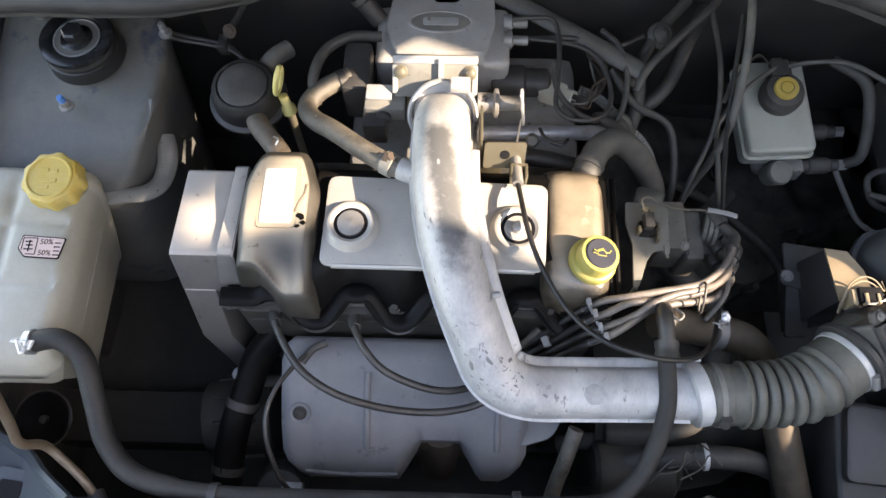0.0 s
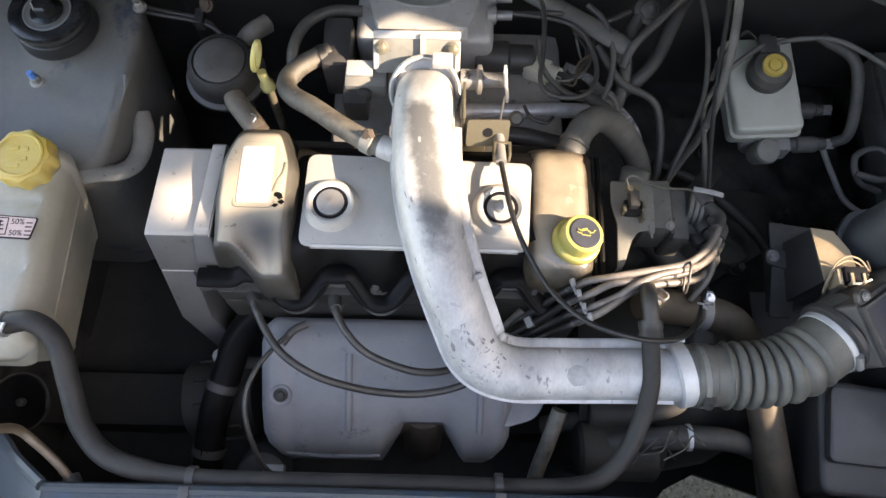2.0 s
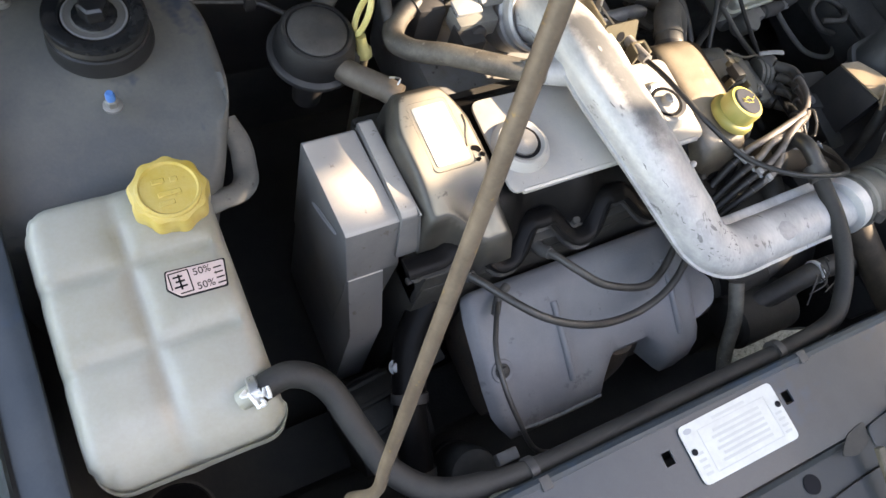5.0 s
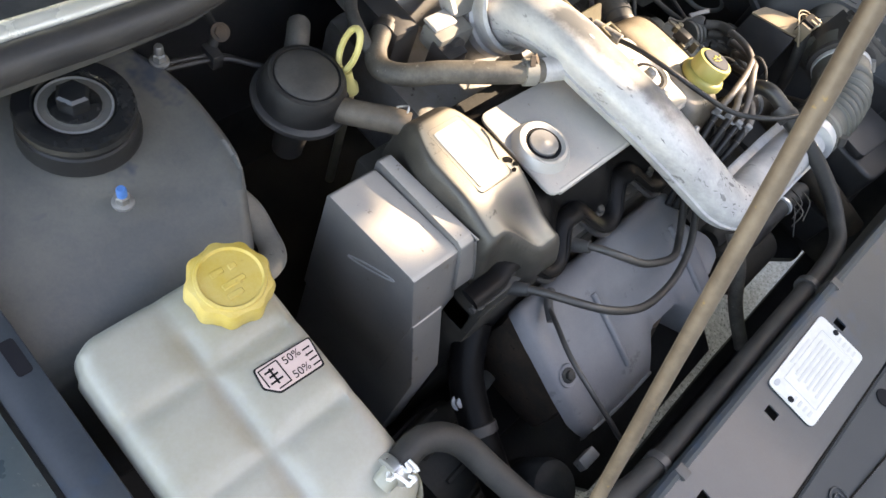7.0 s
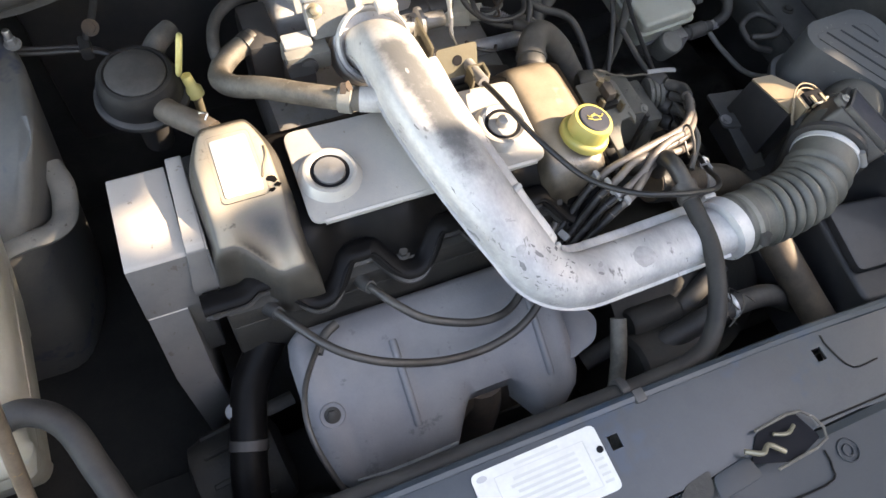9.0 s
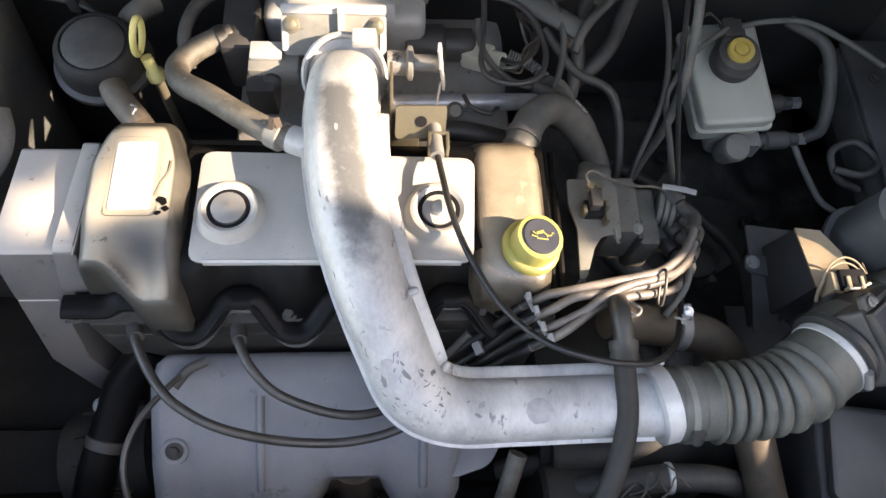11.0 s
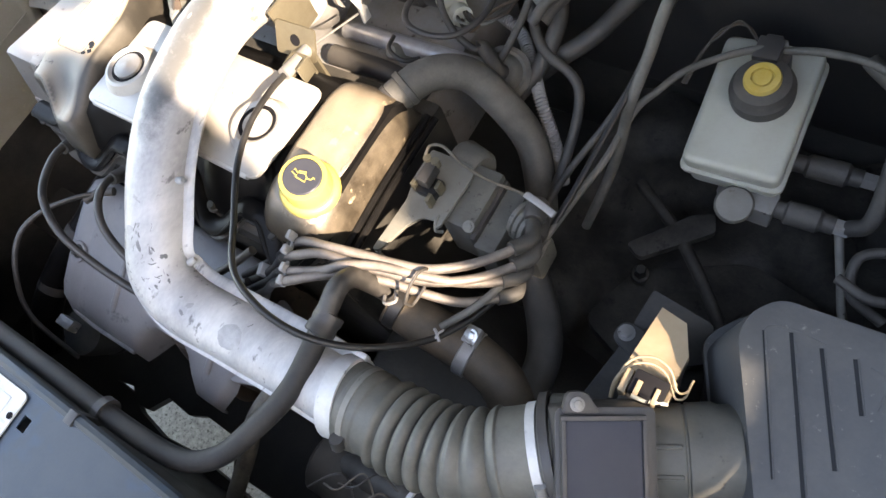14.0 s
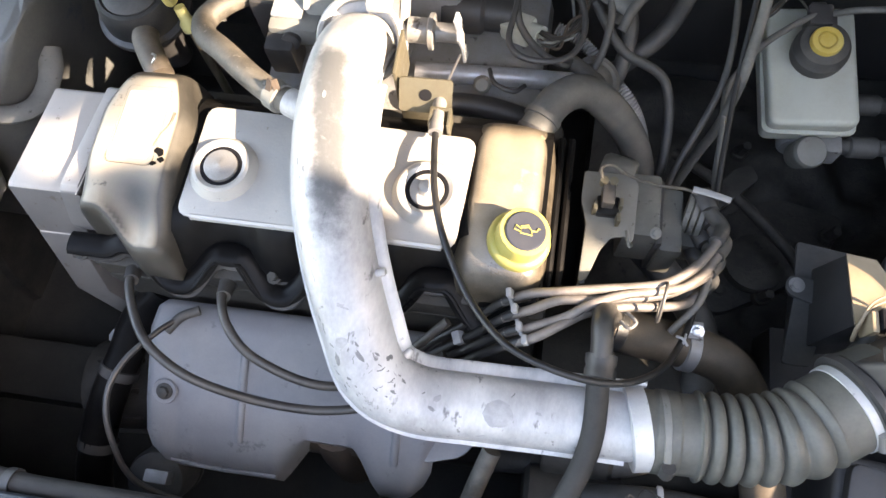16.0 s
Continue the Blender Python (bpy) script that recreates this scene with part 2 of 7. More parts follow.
CASING = material("dim oily casing", (0.028, 0.027, 0.025), 0.6, 0.0, (0.075, 0.070, 0.062), 0.8, 26, 240, 0.5, 0, (0.015, 0.014, 0.013), 0.4, 30, spec=0.3)
COILGREY = material("grimy coil plastic", (0.080, 0.080, 0.073), 0.5, 0.0, (0.15, 0.145, 0.128), 0.6, 40, 420, 0.2, 0.12, (0.02, 0.018, 0.016), 0.35, 120)
DARKBROWN = material("dark brown rubber", (0.040, 0.031, 0.024), 0.6, 0.0, (0.13, 0.10, 0.070), 0.6, 24, 420, 0.2, 0.2, spec=0.35)
# whitish colour stands in for sunlight on the body edge
LITSTRIP = material("pale glossy strip with sunlight put in", (0.72, 0.70, 0.62), 0.25, 0.3, (0.60, 0.58, 0.50), 0.5, 20)
BRKGREY = material("grey steel bracket", (0.165, 0.165, 0.15), 0.55, 0.0, (0.125, 0.118, 0.10), 0.6, 40, 420, 0.15, 0, (0.08, 0.07, 0.06), 0.15, 90)
PALEGREY = material("pale grey-green plastic", (0.52, 0.52, 0.45), 0.5, 0.0, (0.38, 0.37, 0.31), 0.5, 60, 420, 0.1)
GLOSSBLACK = material("gloss dark paint", (0.008, 0.009, 0.010), 0.16, 0.0, (0.030, 0.031, 0.033), 0.4, 30, 420, 0.08)
BRIGHT = material("bright wire", (0.75, 0.75, 0.75), 0.35, 0.3, (0.6, 0.6, 0.6), 0.3, 90)
SILVERBAND = material("grey clamp band", (0.46, 0.465, 0.475), 0.42, 0.2, (0.60, 0.60, 0.58), 0.7, 60, 420, 0.2, 0, (0.2, 0.2, 0.2), 0.2, 90)


# ---- mesh kit ----
def thing(name, at, label, category, group="", kind=""):
    ob = new(name)
    ob.location = at
    ob.empty_display_size = 0.02
    return tagged(ob, label, category, group, kind)


def finish(ob, bm, mat, angle=38):
    me = bpy.data.meshes.new(ob if isinstance(ob, str) else ob.name)
    bmesh.ops.recalc_face_normals(bm, faces=bm.faces)
    bm.to_mesh(me)
    bm.free()
    me.materials.append(mat)
    for f in me.polygons:
        f.use_smooth = True
    me.set_sharp_from_angle(angle=radians(angle))
    return me


def part(name, bm, mat, parent, label="", angle=38):
    ob = new(name, finish(name, bm, mat, angle))
    ob.parent = parent
    ob.matrix_parent_inverse = Matrix.Translation(-parent.location) if parent.type == "EMPTY" else Matrix()
    return tagged(ob, label)


def solo(name, bm, mat, label, category, group="", kind="", angle=38):
    """A thing of one mesh."""
    return tagged(new(name, finish(name, bm, mat, angle)), label, category, group, kind)


def smooth(points, n=6):
    """A Catmull-Rom curve through the points."""
    p = [Vector(q) for q in points]
    p = [2 * p[0] - p[1]] + p + [2 * p[-1] - p[-2]]
    out = []
    for a, b, c, d in zip(p, p[1:], p[2:], p[3:]):
        for k in range(n):
            t = k / n
            out.append(0.5 * (2 * b + (c - a) * t + (2 * a - 5 * b + 4 * c - d) * t * t + (3 * b - a - 3 * c + d) * t ** 3))
    return out + [p[-2]]


def sweep(path, radius, seg=12, flat=1.0, up=(0, 0, 1), caps=True, bm=None, square=1.0):
    """A tube along path; radius a number, or a function of the distance gone and of the share gone. flat: height over width across 'up'."""
    bm = bm or bmesh.new()
    total = sum((b - a).length for a, b in zip(path, path[1:]))
    gone, rings, side0 = 0.0, [], None
    for i, c in enumerate(path):
        if i:
            gone += (c - path[i - 1]).length
        ahead = (path[min(i + 1, len(path) - 1)] - path[max(i - 1, 0)]).normalized()
        if side0 is None:
            side = ahead.cross(Vector(up))
            if side.length < 0.1:
                side = ahead.cross(Vector((0.3, 1, 0.2)))
        else:
            side = side0 - ahead * side0.dot(ahead)
            if flat != 1.0:
                side = ahead.cross(Vector(up))
        side.normalize()
        side0 = side
        high = side.cross(ahead)
        r = radius(gone, gone / total) if callable(radius) else radius
        turns = [(math.cos(2 * math.pi * k / seg), math.sin(2 * math.pi * k / seg)) for k in range(seg)]
        rings.append([bm.verts.new(c + side * math.copysign(r * abs(p) ** square, p) + high * math.copysign(r * flat * abs(q) ** square, q)) for p, q in turns])
    for a, b in zip(rings, rings[1:]):
        for k in range(seg):
            bm.faces.new((a[k], a[(k + 1) % seg], b[(k + 1) % seg], b[k]))
    if caps:
        bm.faces.new(rings[0])
        bm.faces.new(rings[-1][::-1])
    return bm


def tube(points, radius, seg=12, n=6, **more):
    return sweep(smooth(points, n), radius, seg, **more)


def turn_to(at, axis):
    """A pose at a place whose z points along axis."""
    return Matrix.Translation(at) @ Vector(axis).to_track_quat("Z", "Y").to_matrix().to_4x4()


def lathe(profile, m=None, seg=32, wave=None, bm=None):
    """A turned body: profile of (radius, height). wave: a function of the angle and row that scales the radius."""
    bm = bm or bmesh.new()
    rings = []
    for row, (r, z) in enumerate(profile):
        rings.append([bm.verts.new(((w := r * (wave(2 * math.pi * k / seg, row) if wave else 1)) * math.cos(2 * math.pi * k / seg), w * math.sin(2 * math.pi * k / seg), z)) for k in range(seg)])
    for a, b in zip(rings, rings[1:]):
        for k in range(seg):
            bm.faces.new((a[k], a[(k + 1) % seg], b[(k + 1) % seg], b[k]))
    bm.faces.new(rings[0][::-1])
    bm.faces.new(rings[-1])
    if m is not None:
        bmesh.ops.transform(bm, matrix=m, verts=[v for ring in rings for v in ring])
    return bm


def round_edges(bm, width, seg=2, angle=30):
    edges = [e for e in bm.edges if len(e.link_faces) == 2 and e.calc_face_angle(0) > radians(angle)]
    bmesh.ops.bevel(bm, geom=edges, offset=width, segments=seg, profile=0.6, affect="EDGES", clamp_overlap=True)
    return bm


def prism(outline, low, high, m=None, bevel=0.0, seg=2):
    """An outline in x and y, raised from low to high in z, then posed by m."""
    bm = bmesh.new()
    a = [bm.verts.new((x, y, low)) for x, y in outline]
    b = [bm.verts.new((x, y, high)) for x, y in outline]
    n = len(outline)
    bm.faces.new(a[::-1])
    bm.faces.new(b)
    for k in range(n):
        bm.faces.new((a[k], a[(k + 1) % n], b[(k + 1) % n], b[k]))
    bmesh.ops.recalc_face_normals(bm, faces=bm.faces)
    if bevel:
        round_edges(bm, bevel, seg)
    if m is not None:
        bmesh.ops.transform(bm, matrix=m, verts=bm.verts)
    return bm


def box(x0, x1, y0, y1, z0, z1, bevel=0.0, seg=2, m=None):
    return prism([(x0, y0), (x1, y0), (x1, y1), (x0, y1)], z0, z1, m, bevel, seg)


# the y-z plane as the plane of an outline, raised along x
ALONG_X = Matrix(((0, 0, 1, 0), (1, 0, 0, 0), (0, 1, 0, 0), (0, 0, 0, 1)))


def rounded(outline, r, n=4):
    """An outline with rounded corners."""
    out = []
    k = len(outline)
    for i in range(k):
        p, a, b = Vector(outline[i]), Vector(outline[i - 1]), Vector(outline[(i + 1) % k])
        rr = min(r, (a - p).length * 0.45, (b - p).length * 0.45)
        s, e = p + (a - p).normalized() * rr, p + (b - p).normalized() * rr
        for j in range(n + 1):
            t = j / n
            out.append(tuple((1 - t) ** 2 * s + 2 * t * (1 - t) * p + t * t * e))
    return out


def join(*bms):
    """Several bmeshes as one."""
    out = bmesh.new()
    for b in bms:
        me = bpy.data.meshes.new("tmp")
        b.to_mesh(me)
        b.free()
        out.from_mesh(me)
        bpy.data.meshes.remove(me)
    return out


def thicken(bm, depth):
    """Gives a sheet a second side, depth behind its first, and a rim."""
    bmesh.ops.recalc_face_normals(bm, faces=bm.faces)
    bm.normal_update()
    faces, rim = list(bm.faces), [e for e in bm.edges if len(e.link_faces) == 1]
    back = {v: bm.verts.new(v.co - v.normal * depth) for v in list(bm.verts)}
    for f in faces:
        bm.faces.new([back[v] for v in reversed(f.verts)])
    for e in rim:
        a, b = e.verts
        bm.faces.new((a, b, back[b], back[a]))
    return bm


def hexa(at, axis, r, h, base=0.0):
    """A hexagon bolt head on a washer."""
    m = turn_to(at, axis)
    b = lathe([(r * 1.5, 0), (r * 1.5, h * 0.25), (r * 1.35, h * 0.3)], m, 16)
    return lathe([(r, h * 0.3), (r, h * 0.9), (r * 0.8, h)], m, 6, bm=b)


# ---- ground and car body ----
def ground():
    bm = bmesh.new()
    bmesh.ops.create_grid(bm, x_segments=40, y_segments=40, size=600)
    solo("ground", bm, GROUND, "rough pale concrete ground seen under the engine", "ground", kind="structure")


def car():
    body = thing("car_body", (0, 0, 0.0), "dark blue-green car body with its bonnet propped open", "car")
    # slam panel across the front, with its square holes left open
    y0, y1, z = -0.062, 0.018, 0.775
    holes = [(-0.227, -0.004), (-0.112, -0.004), (0.033, -0.008), (0.250, -0.010)]
    xs = [-0.36]
    for hx, hy in holes:
        xs += [hx - 0.005, hx + 0.005]
    xs += [0.36, 0.62]
    bm = bmesh.new()
    ys = [y0, -0.013, -0.001, y1]
    grid = [[bm.verts.new((x, y - (0.0 if x < 0.36 else 0.012), z - max(0, x - 0.36) * 0.10)) for y in ys] for x in xs]
    for i in range(len(xs) - 1):
        for j in range(len(ys) - 1):
            if j == 1 and i % 2 == 1 and i < 9:
                continue
            bm.faces.new((grid[i][j], grid[i + 1][j], grid[i + 1][j + 1], grid[i][j + 1]))
    thicken(bm, 0.002)
    slam = part("slam_panel", bm, PAINT, body, "dark blue-green painted slam panel with square holes")
    # rolled rear lip and the front fold
    part("rear_lip", tube([(-0.36, 0.022, 0.772), (-0.1, 0.022, 0.772), (0.2, 0.019, 0.772), (0.36, 0.012, 0.772), (0.62, 0.0, 0.746)], 0.0055, 8), PAINT, slam)
    part("under_flange", box(-0.36, 0.62, 0.008, 0.014, 0.70, 0.772), SHELL, slam)
    bm = prism([(-0.064, 0.7755), (-0.062, 0.769), (-0.075, 0.764), (-0.17, 0.760), (-0.26, 0.72), (-0.34, 0.60), (-0.36, 0.25), (-0.30, 0.22), (-0.30, 0.58),
                (-0.24, 0.69), (-0.17, 0.745), (-0.08, 0.752)], -0.68, 0.68, ALONG_X)
    part("front_panel", bm, SHADEDPAINT, body, "dusty dark blue-green front panel, shade put into its paint")
    # left end of the slam panel, sloping down to the headlamp mount
    bm = bmesh.new()
    rows = [[(-0.359, y0, 0.773), (-0.359, 0.024, 0.776)], [(-0.40, y0, 0.752), (-0.40, 0.046, 0.755)], [(-0.445, y0, 0.722), (-0.445, 0.072, 0.725)],
            [(-0.53, y0, 0.715), (-0.53, 0.106, 0.718)], [(-0.66, y0, 0.715), (-0.66, 0.14, 0.72)]]
    vs = [[bm.verts.new(p) for p in r] for r in rows]
    for a, b in zip(vs, vs[1:]):
        bm.faces.new((a[0], b[0], b[1], a[1]))
    thicken(bm, 0.003)
    corner = part("corner_panel", bm, PAINT, body, "sloping painted corner panel")
    part("corner_lip", tube([(-0.36, 0.024, 0.775), (-0.40, 0.048, 0.755), (-0.445, 0.075, 0.724), (-0.53, 0.109, 0.717), (-0.66, 0.143, 0.718)], 0.006, 8), PAINT, corner)
    part("square_frame", prism(rounded([(-0.463, 0.018), (-0.423, 0.014), (-0.418, 0.052), (-0.458, 0.058)], 0.006), 0.7295, 0.734, None, 0.001), PAINT, corner)
    part("square_hole", prism(rounded([(-0.455, 0.024), (-0.431, 0.022), (-0.428, 0.042), (-0.452, 0.045)], 0.003), 0.732, 0.7355), INK, corner, "dark square opening")
    part("rubber_buffer", lathe([(0.019, 0), (0.019, 0.004), (0.0145, 0.007), (0.0145, 0.018), (0.012, 0.026), (0.007, 0.031), (0.002, 0.032)], turn_to((-0.500, 0.055, 0.717), (0.1, 0, 1)), 24), RUBBER, corner, "dark rubber bonnet buffer")
    # latch pocket, creases, buffers and holes in the front panel
    part("latch_pocket", prism(rounded([(0.132, -0.066), (0.150, -0.046), (0.192, -0.041), (0.203, -0.069), (0.170, -0.078)], 0.004), 0.7757, 0.7768), INK, slam, "dark latch opening")
    part("latch_plate", prism(rounded([(0.090, -0.082), (0.094, -0.062), (0.132, -0.058), (0.136, -0.078)], 0.006), 0.7755, 0.7785, None, 0.0015), SHADEDPAINT, slam)
    part("latch_recess", prism(rounded([(0.052, -0.074), (0.070, -0.060), (0.096, -0.056), (0.090, -0.074), (0.068, -0.080)], 0.005), 0.7752, 0.7762), GRIME, slam, "grimy recess beside the latch")
    part("latch_rim", tube([(0.148, -0.044, 0.781), (0.196, -0.044, 0.781), (0.205, -0.072, 0.780), (0.150, -0.078, 0.780)], 0.0014, 8, 3), BROWNHOSE, slam)
    part("latch_claw", tube([(0.128, -0.055, 0.784), (0.140, -0.062, 0.787), (0.150, -0.058, 0.785), (0.162, -0.068, 0.783)], 0.0024, 8, 4), ZINC, slam)
    part("latch_spring", tube([(0.160, -0.052, 0.783), (0.172, -0.056, 0.784), (0.182, -0.052, 0.783)], 0.0018, 8, 4), ZINC, slam)
    part("pull_lever", box(-0.0045, 0.0045, -0.050, 0.048, -0.003, 0.003, 0.001, 1, Matrix.Translation((0.081, -0.128, 0.776)) @ pose(0, 0, 0, 8, 0, -10)), LEVER, slam, "brown flat release lever")
    part("round_hole", lathe([(0.009, 0), (0.009, 0.001)], Matrix.Translation((0.016, -0.084, 0.764)), 24), INK, slam)
    for pts in ([(0.262, 0.008, 0.7755), (0.262, -0.004, 0.7755), (0.272, -0.028, 0.7755), (0.30, -0.030, 0.7755)], [(-0.20, -0.062, 0.7756), (0.02, -0.063, 0.7756)], [(0.21, -0.058, 0.7756), (0.36, -0.062, 0.7756)], [(0.0, -0.105, 0.764), (0.09, -0.10, 0.7645), (0.19, -0.105, 0.7645), (0.205, -0.094, 0.7645), (0.207, -0.080, 0.765)], [(-0.16, -0.10, 0.764), (-0.02, -0.115, 0.764)]):
        part("crease", tube(pts, 0.0009, 6, 4), ROCKER, slam)
    for x, y in ((0.228, -0.088), (-0.115, -0.098)):
        for r in (0.005, 0.010):
            part("boss_ring", sweep([Vector((x + r * math.cos(q), y + r * math.sin(q), 0.7645)) for q in [2 * math.pi * k / 24 for k in range(25)]], 0.0008, 6), SHADEDPAINT, slam)
    # wings, inner wings and bulkhead
    bm = prism([(-0.589, 0.790), (-0.589, 0.800), (-0.600, 0.806), (-0.66, 0.816), (-0.72, 0.80), (-0.76, 0.70), (-0.77, 0.25), (-0.74, 0.25), (-0.73, 0.68), (-0.69, 0.78), (-0.62, 0.79)], -0.9, 0.25,
               Matrix(((1, 0, 0, 0), (0, 0, -1, 0), (0, 1, 0, 0), (0, 0, 0, 1))))
    part("wing", bm, WINGPAINT, body, "dusty dark blue-green wing")
    part("inner_wing", box(-0.60, -0.585, -0.25, 0.9, 0.30, 0.785), SHELL, body)
    for s in (1,):
        x = 0.70
        up = 0.03
        bm = prism([(x - s * 0.035, 0.80), (x - s * 0.03, 0.83 + up), (x + s * 0.02, 0.855 + up), (x + s * 0.10, 0.84 + up), (x + s * 0.16, 0.70), (x + s * 0.17, 0.25),
                    (x + s * 0.13, 0.25), (x + s * 0.12, 0.68), (x + s * 0.08, 0.81), (x - s * 0.02, 0.79)], -0.9, 0.25,
                   Matrix(((1, 0, 0, 0), (0, 0, -1, 0), (0, 1, 0, 0), (0, 0, 0, 1))))
        for v in bm.verts:
            v.co.z -= 0.12 * (0.25 - v.co.y) if v.co.z > 0.6 else 0.0
        part("wing", bm, WINGPAINT, body, "dusty dark blue-green wing")
        xi = x - s * 0.03
        part("inner_wing", box(min(xi, xi + s * 0.01), max(xi, xi + s * 0.01), -0.25, 0.9, 0.30, 0.80), SHELL, body)
    # under tray with a gap behind the slam panel, and the cross member
    part("under_tray", prism([(-0.62, -0.01), (-0.33, -0.02), (-0.29, -0.012), (-0.27, -0.03), (-0.24, -0.028), (-0.22, 0.004), (-0.17, 0.0), (-0.14, 0.014), (-0.08, 0.012), (-0.05, -0.028), (0.18, -0.024),
                             (0.31, -0.020), (0.37, 0.05), (0.42, 0.075), (0.56, 0.03), (0.64, -0.025), (0.72, -0.02), (0.72, 0.72), (-0.62, 0.72)], 0.285, 0.30), SOOT, body, "grimy dark under tray")
    part("front_tray", prism([(-0.62, -0.30), (0.72, -0.30), (0.72, -0.03), (0.30, -0.035), (0.02, -0.045), (-0.12, -0.038), (-0.19, -0.046), (-0.25, -0.036), (-0.28, -0.02), (-0.62, -0.012)], 0.285, 0.30), SOOT, body)
    part("cross_member", box(-0.6, 0.7, 0.12, 0.20, 0.30, 0.40, 0.01), SOOT, body)
    for sx in (-0.66, 0.76):
        wheel = part("wheel", lathe([(0.20, -0.09), (0.275, -0.085), (0.29, -0.06), (0.29, 0.06), (0.275, 0.085), (0.20, 0.09)], turn_to((sx, 0.55, 0.29), (1, 0, 0)), 48), RUBBER, body, "black tyre")
        part("rim", lathe([(0.19, -0.08), (0.20, -0.07), (0.20, 0.07), (0.19, 0.08), (0.05, 0.05)], turn_to((sx, 0.55, 0.29), (1 if sx > 0 else -1, 0, 0)), 32), CAST, wheel)
    flange = part("wing_flange", box(-0.586, -0.556, -0.05, 0.60, 0.782, 0.792, 0.002), PAINT, body)
    part("flange_hole", prism(rounded([(-0.570, 0.372), (-0.560, 0.372), (-0.560, 0.400), (-0.570, 0.400)], 0.003), 0.792, 0.7925), INK, flange, "dark slot in the wing flange")
    part("bulkhead", box(-0.7, 0.8, 0.70, 0.74, 0.25, 0.86, 0.004), SHELL, body)
    part("bulkhead_pad", box(-0.36, 0.75, 0.665, 0.70, 0.50, 0.83, 0.012), BLACK, body, "black insulating pad on the bulkhead")
    part("scuttle", box(-0.7, 0.8, 0.70, 1.1, 0.86, 0.875, 0.004), PAINT, body)
    line = [(-0.66, 0.530), (-0.50, 0.545), (-0.40, 0.545), (-0.33, 0.548), (-0.24, 0.570), (-0.15, 0.612), (-0.05, 0.648), (0.15, 0.660), (0.30, 0.635), (0.45, 0.580), (0.60, 0.50), (0.70, 0.44)]
    part("scuttle_seal", tube([(x, y, 0.862) for x, y in line], 0.014, 14), BLACK, body, "black rubber scuttle seal")
    # body edge behind the seal, coloured pale as if sunlit
    part("seal_channel", tube([(x, y + 0.020, 0.866) for x, y in line], 0.010, 10), LITSTRIP, body, "pale strip behind the seal, sunlight put into its colour")
    part("seal_shelf", prism(line + [(0.75, 0.44), (0.75, 0.72), (-0.66, 0.72)], 0.835, 0.853), SHELL, body)
    # bonnet
    hinge, front = Vector((0, 0.789, 0.92)), Vector((0, 0.120, 1.444))
    d = (front - hinge)
    nrm = Vector((0, d.z, -d.y)).normalized()
    bm = bmesh.new()
    rows = []
    for k in range(7):
        c = hinge + d * (k / 6) + nrm * (0.03 * math.sin(math.pi * k / 6))
        w = 0.66 - 0.04 * (k / 6)
        rows.append([bm.verts.new((x * w + 0.03, c.y - (0.018 if k == 6 and x == 1 else 0.0), c.z)) for x in (-1, -0.5, 0, 0.5, 1)])
    for a, b in zip(rows, rows[1:]):
        for j in range(4):
            bm.faces.new((a[j], a[j + 1], b[j + 1], b[j]))
    thicken(bm, 0.02)
    part("bonnet", bm, PAINT, body, "dark blue-green bonnet held open")
    # strut tower
    bm = prism(rounded([(-0.60, 0.37), (-0.385, 0.365), (-0.347, 0.45), (-0.345, 0.54), (-0.375, 0.62), (-0.60, 0.64)], 0.03), 0.45, 0.792)
    for v in bm.verts:
        if v.co.z > 0.7:
            v.co.z += -0.08 * max(0, (0.44 - v.co.y)) / 0.07 * 0.6
        else:
            v.co.x -= 0.035
            v.co.y -= 0.01
    round_edges(bm, 0.022, 3)
    tower = part("strut_tower", bm, TOWERP, body, "dusty grey-blue strut tower stained with old paint")
    at = Matrix.Translation((-0.440, 0.528, 0.787))
    part("rubber_mount", lathe([(0.0455, 0.004), (0.0450, 0.010), (0.0435, 0.013), (0.0435, 0.020), (0.0415, 0.021), (0.0415, 0.024), (0.0430, 0.026), (0.041, 0.031), (0.036, 0.031)], at, 40), DARKRUB, tower)
    part("mount_disc", lathe([(0.041, 0.029), (0.043, 0.032), (0.042, 0.036), (0.038, 0.0375), (0.030, 0.036), (0.027, 0.031), (0.021, 0.030), (0.019, 0.033), (0.016, 0.033), (0.014, 0.029)], at, 40), GLOSSBLACK, tower, "black pressed steel mount disc")
    part("dish", lathe([(0.0262, 0.0325), (0.0225, 0.0308), (0.0205, 0.0306), (0.0195, 0.0336), (0.012, 0.0338)], at, 36), TOWERP, tower, "dusty grey dish of the mount")
    part("dish_ring", sweep([at @ Vector((0.0262 * math.cos(q), 0.0262 * math.sin(q), 0.0335)) for q in [2 * math.pi * k / 36 for k in range(37)]], 0.0010, 6), DULLALU, tower, "worn pale ring in the dish")
    part("mount_nut", hexa((-0.440, 0.528, 0.816), (0, 0, 1), 0.0125, 0.020), GLOSSBLACK, tower)
    for p in ((-0.449, 0.454, 0.79), (-0.352, 0.56, 0.79), (-0.51, 0.585, 0.79)):
        part("stud_nut", hexa(p, (0, 0, 1), 0.0055, 0.011), CAST, tower, "bright stud nut")
        part("stud_cap", lathe([(0.004, 0.010), (0.004, 0.018), (0.003, 0.020)], Matrix.Translation(p), 10), BLUE if p[0] < -0.4 else STEEL, tower)
    # label plate on the slam panel
    pl = thing("identification_plate", (-0.035, -0.014, z), "white metal identification plate riveted to the slam panel", "plate")
